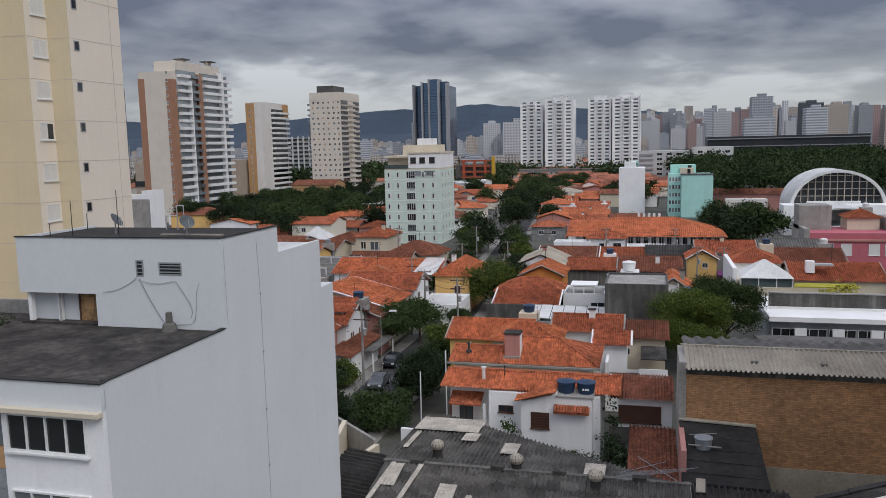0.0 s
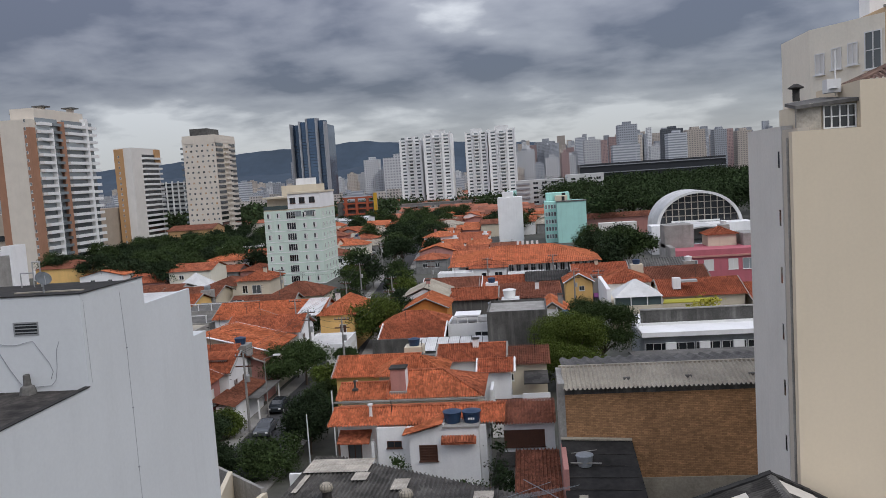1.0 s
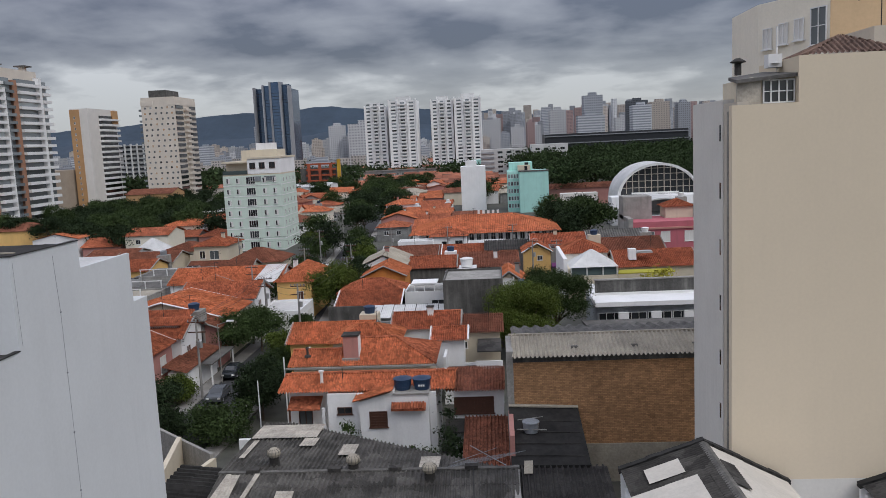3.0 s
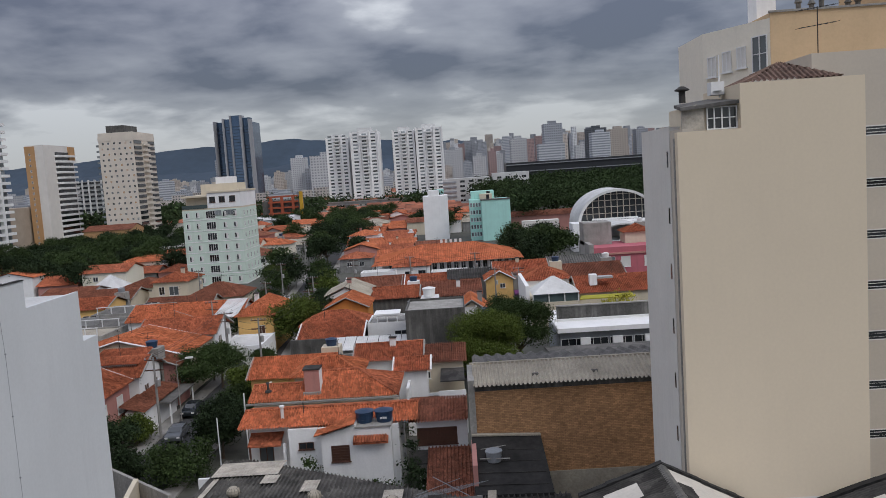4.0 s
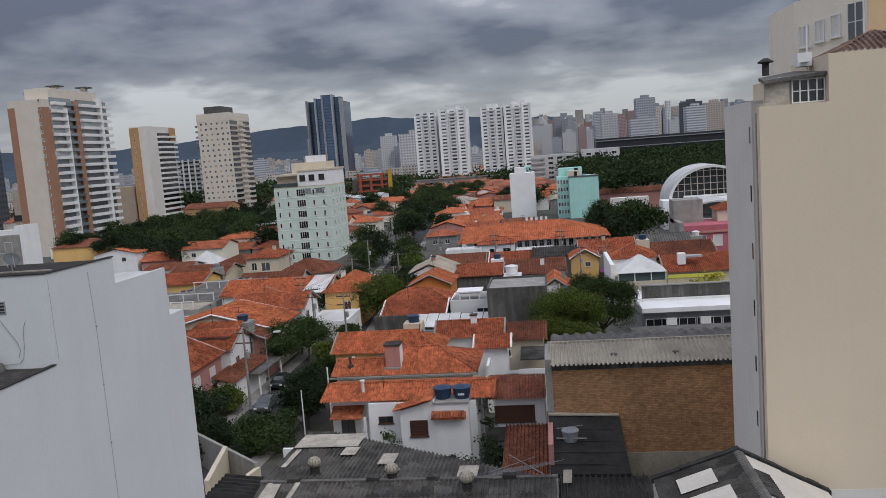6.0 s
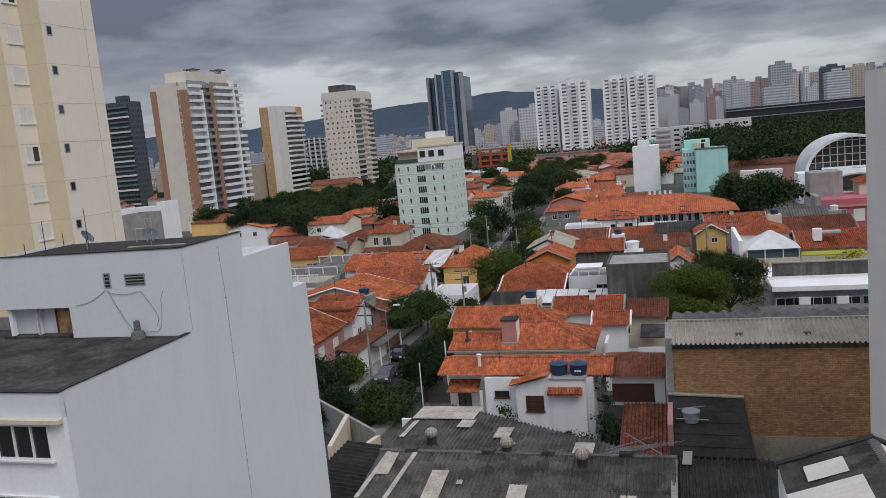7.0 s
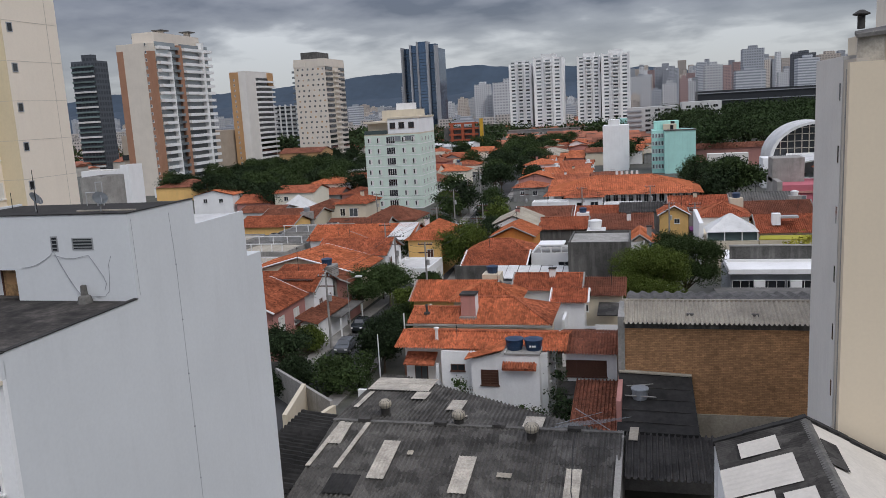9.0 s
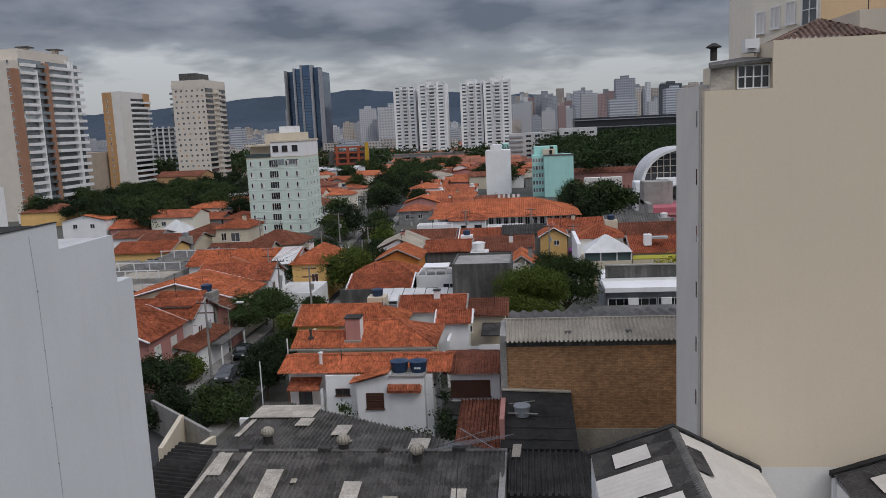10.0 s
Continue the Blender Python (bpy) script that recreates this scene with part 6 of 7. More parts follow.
window(t, "-y", (10.8, 303, 16.4), 1.4, 1.7, "wood", "pane", 0)
for k in range(5):
    for s in range(4):
        window(t, "-y", (3.95 + 1.05 * s, 297, 1.6 + 2.75 * k), 0.8, 1.5, "frame", "pane_grey", 0)
t = thing("building", (36, 178, 0), "pink and maroon house with white framed windows", "building")
part("wall", boxes((27.8, 171.5, 0, 50, 184, 8.0)), M["pink"], t)
part("band", boxes((27.6, 171.2, 6.4, 50, 171.5, 6.8)), M["rose"], t)
part("side_wall", boxes((26.8, 171.5, 0, 27.8, 186, 8.8)), M["concrete"], t)
for x, w, pn in ((31.0, 2.6, "pane_grey"), (34.6, 2.0, "shutter"), (39.6, 2.0, "shutter"), (42.8, 2.6, "pane_grey"), (47, 2.0, "shutter")):
    window(t, "-y", (x, 171.5, 3.6), w, 2.3, "frame", pn, 1)
part("roof_room", boxes((26.8, 178, 8.0, 33, 184, 13.0)), M["concrete"], t)
house(36.0, 178, 42, 184, 10.4, 1.6, "hip", "cream", "tile", "small rooftop house with a tile roof")
part("roof_room", boxes((43, 176, 8.0, 47, 184, 10.6)), M["concrete"], t)

t = thing("arched_hall", (51, 255, 0), "white barrel-vaulted hall with a gridded arch window", "hall")


def arch_pts(cx, r, z0, h, n=28):
    return [(cx - r * math.cos(math.pi * k / n), z0 + h * math.sin(math.pi * k / n)) for k in range(n + 1)]


pts = arch_pts(48.3, 12.6, 7.2, 10.6)
bm = B()
for (xa, za), (xb, zb) in zip(pts, pts[1:]):
    slab(bm, [(xa, 246, za), (xb, 246, zb), (xb, 264, zb), (xa, 264, za)], 0.5)
bmesh.ops.remove_doubles(bm, verts=bm.verts[:], dist=0.001)
part("vault", bm, M["tin_white"], t, "white ribbed vault roof")
bm = B()
for (xa, za), (xb, zb) in zip(pts, pts[1:]):
    k = 0.93
    ia, ib = (48.3 + (xa - 48.3) * k, 7.2 + (za - 7.2) * k), (48.3 + (xb - 48.3) * k, 7.2 + (zb - 7.2) * k)
    a = [bm.verts.new(p) for p in ((xa, 245, za), (xb, 245, zb), (ib[0], 245, ib[1]), (ia[0], 245, ia[1]))]
    b = [bm.verts.new((v.co.x, 246, v.co.z)) for v in a]
    bm.faces.new(a), bm.faces.new(b[::-1])
    for i in range(4):
        bm.faces.new((a[i], b[i], b[(i + 1) % 4], a[(i + 1) % 4]))
bmesh.ops.remove_doubles(bm, verts=bm.verts[:], dist=0.001)
part("arch_rib", bm, M["tin_white"], t, "white arch rib")
bm = B()
inner = [(48.3 + (x - 48.3) * 0.95, 7.2 + (z - 7.2) * 0.95) for x, z in pts]
f1 = [bm.verts.new((x, 247.0, z)) for x, z in inner]
bm.faces.new(f1)
part("arch_glazing", bm, M["pane"], t)
for k in range(13):
    x = 48.3 + (k - 6) * 1.9
    top = 7.2 + 10.6 * 0.95 * math.sqrt(max(0.0, 1 - ((x - 48.3) / 11.9) ** 2))
    if top > 8:
        part("mullion", boxes((x - 0.11, 246.6, 8.6, x + 0.11, 246.9, top)), M["translucent"], t)
for z in (10.4, 12.4, 14.4, 16.2):
    half = 11.9 * math.sqrt(1 - ((z - 7.2) / 10.1) ** 2)
    part("transom", boxes((48.3 - half, 246.55, z - 0.09, 48.3 + half, 246.85, z + 0.09)), M["translucent"], t)
part("front_hall", boxes((33, 238, 0, 62, 246, 8.4)), M["white_wall"], t)
pt2 = arch_pts(45, 9.5, 3.5, 5.5, 16)
bm = B()
for (xa, za), (xb, zb) in zip(pt2, pt2[1:]):
    slab(bm, [(xa, 222, za), (xb, 222, zb), (xb, 240, zb), (xa, 240, za)], 0.4)
bmesh.ops.remove_doubles(bm, verts=bm.verts[:], dist=0.001)
part("front_vault", bm, M["tin_white"], t)
part("front_wall", boxes((35.6, 224, 0, 54.4, 240, 4)), M["white_wall"], t)
part("beam", boxes((40, 244.4, 8.6, 54, 244.9, 9.1)), M["frame"], t)

# ---- facades for far buildings: rows of window openings as a pattern of the cladding ----


def facade(name, wall, glaze, bay, storey, fill=0.55, tall=0.5, rough=0.7):
    m = bpy.data.materials.new(name)
    m.use_nodes = True
    n, l = m.node_tree.nodes, m.node_tree.links
    b = n["Principled BSDF"]
    co = n.new("ShaderNodeTexCoord")
    sp = n.new("ShaderNodeSeparateXYZ")
    l.new(co.outputs["Object"], sp.inputs[0])

    def mth(op, a, c=None):
        x = n.new("ShaderNodeMath")
        x.operation = op
        for i, v in enumerate((a, c)):
            if v is None:
                continue
            if isinstance(v, (int, float)):
                x.inputs[i].default_value = v
            else:
                l.new(v, x.inputs[i])
        return x.outputs[0]

    along = mth("ADD", sp.outputs[0], sp.outputs[1])
    across = mth("LESS_THAN", mth("FRACT", mth("DIVIDE", along, bay)), fill)
    rise = mth("LESS_THAN", mth("FRACT", mth("DIVIDE", sp.outputs[2], storey)), tall)
    mask = mth("MULTIPLY", across, rise)
    o = n.new("ShaderNodeObjectInfo")
    nz = n.new("ShaderNodeTexNoise")
    nz.inputs["Scale"].default_value = 0.35
    l.new(co.outputs["Object"], nz.inputs["Vector"])
    hs = n.new("ShaderNodeHueSaturation")
    hs.inputs["Color"].default_value = (*wall, 1)
    gi = n.new("ShaderNodeNewGeometry")
    each_one = mth("ADD", mth("MULTIPLY", o.outputs["Random"], 0.3), mth("MULTIPLY", gi.outputs["Random Per Island"], 0.45))
    l.new(mth("ADD", each_one, mth("ADD", 0.5, mth("MULTIPLY", nz.outputs[0], 0.3))), hs.inputs["Value"])
    mx = n.new("ShaderNodeMix")
    mx.data_type = "RGBA"
    l.new(mask, mx.inputs["Factor"])
    l.new(hs.outputs[0], mx.inputs["A"])
    mx.inputs["B"].default_value = (*glaze, 1)
    l.new(mx.outputs["Result"], b.inputs["Base Color"])
    b.inputs["Roughness"].default_value = rough
    return m


# haze is mixed into these tones: glazing near the wall colour, bluish greys
FAC = [facade("far_facade_white", (0.53, 0.54, 0.55), (0.25, 0.26, 0.28), 3.2, 3.0), facade("far_facade_grey", (0.33, 0.35, 0.38), (0.17, 0.18, 0.20), 2.8, 3.1, 0.6, 0.55),
       facade("far_facade_tan", (0.43, 0.38, 0.33), (0.21, 0.19, 0.18), 3.6, 3.0), facade("far_facade_rose", (0.33, 0.23, 0.22), (0.17, 0.13, 0.13), 3.0, 3.0),
       facade("far_facade_banded", (0.50, 0.52, 0.55), (0.24, 0.26, 0.29), 40.0, 3.2, 0.98, 0.5), facade("far_facade_dark", (0.085, 0.095, 0.11), (0.04, 0.047, 0.055), 2.5, 3.4, 0.7, 0.6)]


def far_block(x0, y0, w, d, h, mat, label="distant pale apartment tower on the skyline", top=True):
    t = thing("tower_block", (x0 + w / 2, y0 + d / 2, 0), label, "building", "distant towers")
    part("wall", boxes((x0, y0, 0, x0 + w, y0 + d, h)), mat, t)
    if top:
        part("roof_room", boxes((x0 + w * 0.3, y0 + d * 0.3, h, x0 + w * 0.72, y0 + d * 0.7, h + 4)), mat, t)
    return t


# ---- twin balcony tower ----
t = thing("apartment_tower", (-185.5, 290, 0), "tall apartment tower with brown and white stripes and stacked balconies", "building")
H1 = 57.0
part("wall", boxes((-193, 270.5, 0, -179, 312, 57.5)), M["tower_beige"], t)
part("wall", boxes((-189.5, 276, 57.5, -180, 308, 62)), M["tower_beige"], t)
part("stripe", boxes((-193.1, 270.4, 0, -190.3, 271.5, 55.0)), M["brown_stripe"], t, "brown corner stripe")
part("stripe", boxes((-181.1, 270.38, 0, -178.9, 274.0, 54.6)), M["brown_stripe"], t, "brown corner stripe")
part("stripe", boxes((-179.5, 287.6, 0, -177.7, 290.6, 57.5)), M["brown_stripe"], t, "brown stripe between the balconies")
part("stripe", boxes((-179.5, 304.5, 0, -177.1, 306.2, 59.5)), M["balcony_white"], t, "white fin")
part("stripe", boxes((-179.5, 281.5, 0, -177.1, 282.3, 54.5)), M["balcony_white"], t, "white fin")
for x, y, z in ((-190.5, 277, 60.2), (-186.0, 284, 63.2), (-184.0, 300, 63.6)):
    part("roof_plate", boxes((x, y, z, x + 4.5, y + 5, z + 0.45)), M["dark_wall"], t)
    part("roof_post", boxes((x + 1.2, y + 1.5, z - 6, x + 3.2, y + 3.5, z)), M["tower_beige"], t)
for k in range(20):
    zz = 1.5 + 2.85 * k
    part("glazing", boxes((-179.1, 274.2, zz + 0.9, -178.6, 287.4, zz + 2.6)), M["pane_grey" if k % 3 else "pane_pale"], t)
    part("glazing", boxes((-179.1, 290.8, zz + 0.9, -178.6, 311.5, zz + 2.6)), M["pane_grey" if k % 4 else "pane_pale"], t)
    part("balcony", boxes((-178.6, 274.2, zz - 0.15, -176.9, 281.4, zz + 0.95)), M["balcony_white"], t)
    part("balcony", boxes((-178.6, 282.4, zz - 0.15, -176.9, 287.5, zz + 0.95)), M["pane_grey"], t, "grey glass balcony front")
    part("balcony", boxes((-178.6, 290.9, zz - 0.15, -176.7, 304.4, zz + 0.95)), M["balcony_white"], t)
    part("balcony", boxes((-178.6, 306.3, zz - 0.15, -176.7, 311.8, zz + 0.95)), M["balcony_white"], t)
    window(t, "-y", (-180.5, 270.38, zz + 0.8), 0.7, 1.1, "frame", "pane_grey", 0)

# ---- tan and white balcony tower ----
t = thing("apartment_tower", (-223.5, 438, 0), "slim tan and white apartment tower with balconies", "building")
part("wall", boxes((-228.5, 420, 0, -218.5, 452, 54.5)), M["off_white"], t)
part("stripe", boxes((-228.7, 419.7, 0, -223.3, 421, 54)), M["tan"], t, "tan end stripe")
part("stripe", boxes((-219.7, 446, 46, -217.5, 452.3, 54)), M["tan"], t)
part("top", boxes((-226.5, 423, 52, -219.5, 448, 53.5)), M["dark_wall"], t)
for k in range(17):
    zz = 1.0 + 2.95 * k
    part("balcony", boxes((-218.5, 431, zz, -216.1, 451, zz + 1.1)), M["balcony_white"], t)
    part("glazing", boxes((-218.6, 431.5, zz + 1.1, -218.1, 450.5, zz + 2.7)), M["pane"], t)
    window(t, "-y", (-226.1, 419.7, zz + 1), 0.9, 1.2, "frame", "pane_grey", 0)

# ---- cream tower with a dark top ----
t = thing("apartment_tower", (-186.5, 452, 0), "cream apartment tower with a dark roof box", "building")
part("wall", boxes((-195.5, 435, 0, -176.5, 466, 59.5)), M["tower_beige"], t)
part("top", boxes((-191.5, 437, 59.5, -181.5, 455, 63.4)), M["dark_wall"], t)
part("parapet", boxes((-195.7, 434.8, 55, -188.5, 466, 57.5)), M["tower_beige"], t)
part("parapet", boxes((-180.5, 434.8, 55, -176.3, 466, 58)), M["tower_beige"], t)
for k in range(18):
    zz = 1.2 + 3.0 * k
    for x in (-193.6, -190.6, -187.4, -184.2, -181.0, -178.2):
        window(t, "-y", (x + (k % 2) * 0.5, 435, zz + 0.9), 1.15, 1.2, "frame", "pane" if (k * 3 + int(x)) % 5 else "tan", 1, 0, False)
    part("balcony", boxes((-197.5, 436, zz, -195.5, 452, zz + 1.1)), M["pane_grey"], t)
    part("glazing", boxes((-176.55, 436, zz + 0.9, -176.1, 446, zz + 2.6)), M["pane"], t)
    part("balcony", boxes((-176.5, 447, zz, -174.9, 455, zz + 1.2)), M["tower_beige"], t)
    part("glazing", boxes((-176.55, 456, zz + 0.9, -176.1, 465, zz + 2.5)), M["pane"], t)

# ---- office between them, dark towers, low halls ----
t = thing("office_block", (-245, 575, 0), "pale grey office block with deep window grids", "building")
part("wall", boxes((-278, 565, 0, -240, 590, 36)), M["far_white"], t)
for k in range(11):
    part("window_band", boxes((-277, 564.4, 2.0 + 3.2 * k, -241, 565.1, 3.5 + 3.2 * k)), M["pane"], t)
for k in range(9):
    part("fin", boxes((-278 + 4.6 * k, 563.8, 0, -277 + 4.6 * k, 565, 37)), M["far_white"], t)
dk = far_block(-341, 430, 17, 12, 68, FAC[5], "dark grey apartment tower with balconies")
for k in range(21):
    part("balcony", boxes((-340.5, 428.6, 3 + 3.05 * k, -325, 429.9, 4.1 + 3.05 * k)), M["pane_green" if k % 3 else "far_white"], dk)
t = far_block(-290, 400, 60, 40, 22, M["far_tan"], "wide tan hall with dark bands", False)
part("band", boxes((-290.5, 399.5, 8, -229.5, 399.9, 11)), M["pane"], t)
block(-93.6, 118, -89.2, 124, 18.3, "concrete", "grey blind block beside the terrace", "fibre_mid")
block(-127, 160, -115, 166, 16.8, "white_wall", "low white building with a flat roof", "fibre", wins=[("-y", -124, 13.6, 1.6, 1.4, "pane", 1), ("-y", -118, 13.6, 1.6, 1.4, "pane", 1)])
block(-114.9, 158, -112.6, 163, 18.0, "white_wall", "white cubic building behind the terrace", "concrete")
house(-169, 250, -151, 262, 4.6, 2.4, "hip", "yellow", "tile_brown", "yellow house with a tile roof", [("-y", -150, 4, 2, 1.6, "pane")], pitch=0.5, course=1.0, seg=2)
block(-178, 262, -150, 268, 3.4, "white_wall", "low white gatehouse wall", "concrete")
house(-190, 395, -166, 412, 8, 2.5, "gx", "tan", "tile_brown", "tan house with a brown tile roof", [("-y", -180, 4, 3, 1.6, "pane")], pitch=0.5, course=1.0, seg=2)
block(-108, 262, -94, 272, 7.5, "white_wall", "white cubic building with a flat roof", "concrete")

# ---- blue glass tower ----
t = thing("glass_tower", (-277.77, 1025, 0), "blue mirrored glass office tower with grey stone fins", "building")
part("core", boxes((-298.0, 1012, 0, -257.5, 1060, 106)), M["pane_blue"], t)
for x, y, w, h in ((-299.5, 1008, 10.5, 106), (-289.0, 1003, 10.0, 109), (-278.0, 1000, 10.5, 113), (-267.0, 1005, 11.0, 110)):
    part("glass_bay", boxes((x, y, 0, x + w, y + 12, h)), M["pane_blue"], t)
for x, h, w in ((-301, 107, 1.5), (-289.6, 110, 1.5), (-280.2, 113, 2.2), (-267.6, 113, 2.2), (-257.0, 108, 1.6)):
    part("fin", boxes((x, 998, 0, x + w, 1014, h)), M["far_grey"], t)
for k in range(25):
    for x, y, w in ((-299.5, 1007.7, 10.5), (-289.0, 1002.7, 10.0), (-278.0, 999.7, 10.5), (-267.0, 1004.7, 11.0)):
        part("floor_band", boxes((x, y, 4 * k + 3, x + w, y + 0.28, 4 * k + 3.4)), M["black_bldg"], t)

# ---- white apartment twins ----
for x0, w, h, y in ((-116, 20, 62, 716), (-93, 25, 66, 708), (-56, 20, 65, 716), (-35, 24, 66, 712)):
    t = thing("apartment_tower", (x0 + w / 2, y + 12, 0), "tall white apartment tower with stacked balconies", "building", "white towers")
    part("wall", boxes((x0, y, 0, x0 + w, y + 26, h)), M["balcony_white"], t)
    part("roof_room", boxes((x0 + w * 0.25, y + 4, h, x0 + w * 0.75, y + 18, h + 3.5)), M["far_white"], t)
    for k in range(21):
        zz = 2 + 3.0 * k
        for a, b in ((0.10, 0.26), (0.42, 0.58), (0.74, 0.90)):
            part("opening", boxes((x0 + w * a, y - 0.05, zz + 1.0, x0 + w * b, y + 0.3, zz + 2.4)), M["pane_grey" if (k + int(a * 9)) % 3 else "pane"], t)
        part("balcony", boxes((x0 + w * 0.36, y - 1.6, zz, x0 + w * 0.64, y - 0.06, zz + 1.0)), M["balcony_white"], t)
    for a in (0.0, 0.31, 0.66, 0.96):
        part("fin", boxes((x0 + w * a, y - 0.9, 0, x0 + w * (a + 0.04), y, h + 1)), M["balcony_white"], t)
far_block(-62, 790, 14, 20, 58, FAC[2], "distant yellowish apartment tower on the skyline")
far_block(-158, 860, 34, 26, 52, FAC[0], "distant white apartment tower on the skyline")
far_block(-172, 900, 14, 26, 40, FAC[1])
far_block(-258, 1240, 24, 20, 62, FAC[0])
far_block(-232, 1260, 26, 20, 42, FAC[3])
far_block(-206, 860, 30, 20, 14, FAC[4], "low white banded office block")
far_block(-334, 1100, 14, 18, 62, FAC[1])

# ---- right skyline: offices and the long dark building ----
t = thing("office_block", (14, 545, 0), "white office block with rows of square windows", "building")
part("wall", boxes((-10, 540, 0, 22, 565, 21)), M["far_white"], t)
part("wall", boxes((24, 535, 0, 48, 560, 23)), M["far_white"], t)
for k in range(6):
    for x in (3, 9, 15):
        window(t, "-y", (x, 540, 2 + 3.2 * k), 3.4, 1.6, "frame", "pane", 1, 0, False)
    for x in (28, 33.5, 39, 44.5):
        window(t, "-y", (x, 535, 2.6 + 3.3 * k), 3.0, 1.6, "frame", "pane", 1, 0, False)
    part("louvre", boxes((-10.2, 539.4, 2 + 3.2 * k, -1, 540, 3.2 + 3.2 * k)), M["far_grey"], t)
far_block(-18, 600, 24, 16, 13, M["turq"], "distant low turquoise building on the skyline", False)
t = thing("office_block", (100, 740, 0), "long low black office building with pale floor bands", "building")
part("wall", boxes((46, 740, 0, 176, 775, 30)), M["black_bldg"], t)
for k in range(4):
    part("floor_band", boxes((45.5, 739, 8 + 6.5 * k, 176.5, 740, 8.8 + 6.5 * k)), M["far_grey"], t)
for x0, y0, w, h, mt, lab in ((66, 1010, 30, 61, 0, "white office tower with dark strips"), (96, 990, 48, 52, 4, "distant white banded office tower on the skyline"), (112, 1050, 36, 79, 1, "distant grey glass tower on the skyline"), (205, 1280, 46, 79, 5, "distant black glass tower on the skyline"), (176, 1060, 36, 64, 4, "banded glass office tower"), (224, 1190, 40, 72, 2, "distant tan apartment tower on the skyline"), (268, 1200, 26, 70, 1, "distant grey apartment tower on the skyline"), (300, 1200, 30, 66, 2, "distant tan apartment tower on the skyline"), (20, 1100, 26, 44, 0, "distant white apartment tower on the skyline"), (44, 1120, 16, 50, 3, "distant brick-red tower on the skyline"), (-8, 1150, 22, 56, 0, "distant white apartment tower on the skyline"), (60, 1350, 24, 50, 0, "distant white apartment tower on the skyline")):
    far_block(x0 + w * 0.15, y0, w * 0.68, 24, h, FAC[mt], lab)
r = random.Random(4)
towers = [B() for _ in range(3)]
for k in range(620):
    bear = r.uniform(-0.03, 0.42) if k % 4 else r.uniform(-0.62, 0.0)
    dist = r.uniform(1500, 3800)
    w = r.uniform(10, 21) * (0.6 + dist / 4000)
    h = r.uniform(26, 46) + (dist * r.uniform(0.008, 0.036) if bear > -0.03 else 0)
    if bear < -0.02:
        h = r.uniform(14, 44)
    if k > 215:
        x, y = dist * math.sin(bear) * 1.04, dist * math.cos(bear) * 1.04
        box(towers[k % 3], x, y, 0, x + w * 0.8, y + 20, max(h, 14))
        continue
    far_block(dist * math.sin(bear), dist * math.cos(bear), w, r.uniform(16, 30), max(h, 14), FAC[r.choice((0, 0, 1, 1, 2, 3, 4))], "hazy distant apartment tower", False)
for bm, fm in zip(towers, (FAC[0], FAC[1], FAC[2])):
    solid("far_towers", bm, fm, "countless hazy towers along the horizon", "buildings", "stuff")
# more towers low in the valley before the ridge
valley = [B() for _ in range(4)]
for k in range(420):
    bear, dist = r.uniform(-0.68, 0.02), r.uniform(1150, 3400)
    w, h = r.uniform(11, 24), r.uniform(14, 26 + dist * 0.014) * r.uniform(0.6, 1.0)
    x, y = dist * math.sin(bear), dist * math.cos(bear)
    box(valley[k % 4], x, y, 0, x + w, y + 18, h)
    box(valley[k % 4], x + w * 0.3, y + 4, h, x + w * 0.7, y + 12, h + 3)
for bm, k in zip(valley, (0, 2, 4, 1)):
    solid("far_towers", bm, FAC[k], "countless hazy towers low in the valley", "buildings", "stuff")
# low city in the distance: past counting
bm = B()
for k in range(8200):
    bear, dist = r.uniform(-0.85, 0.55), 640 + 2900 * r.random() ** 1.25
    x, y = dist * math.sin(bear), dist * math.cos(bear)
    if 10 < x < 260 and y < 740:
        continue
    w, d, h = r.uniform(6, 15), r.uniform(6, 14), r.uniform(3, 7) + (dist > 850 and r.random() < 0.2) * r.uniform(3, 13)
    box(bm, x, y, 0, x + w, y + d, h)
solid("far_low_city", bm, facade("far_low_facade", (0.42, 0.39, 0.36), (0.10, 0.10, 0.10), 3.4, 3.2, 0.5, 0.5), "countless low pale buildings far off", "buildings", "stuff")
walls, tops = B(), B()
for k in range(2300):
    bear, dist = r.uniform(-0.75, 0.06), 436 + 1500 * r.random() ** 1.4
    x, y = dist * math.sin(bear), dist * math.cos(bear)
    if (10 < x < 260 and y < 740) or (-330 < x < -150 and y < 480) or (-150 < x < -85 and 410 < y < 530) or 578 < y < 606:
        continue
    w, d, z, g = r.uniform(7, 14), r.uniform(7, 12), r.uniform(3.2, 6), r.uniform(1.2, 2.0)
    box(walls, x, y, 0, x + w, y + d, z)
    c = [tops.verts.new(p) for p in ((x - 0.4, y - 0.4, z), (x + w + 0.4, y - 0.4, z), (x + w + 0.4, y + d + 0.4, z), (x - 0.4, y + d + 0.4, z), (x - 0.4, y + d / 2, z + g), (x + w + 0.4, y + d / 2, z + g))]
    for f in ((0, 1, 5, 4), (2, 3, 4, 5), (0, 4, 3), (1, 2, 5), (3, 2, 1, 0)):
        tops.faces.new([c[i] for i in f])
solid("far_houses", walls, paint("far_house_walls", (0.58, 0.55, 0.50), var=0.1, bump=0, island=0.35), "countless small pale house walls far off", "buildings", "stuff")
solid("far_red_roofs", tops, paint("far_tile_roofs", (0.29, 0.105, 0.06), var=0.2, bump=0, island=0.4), "countless red tile roofs far off", "roofs", "stuff")
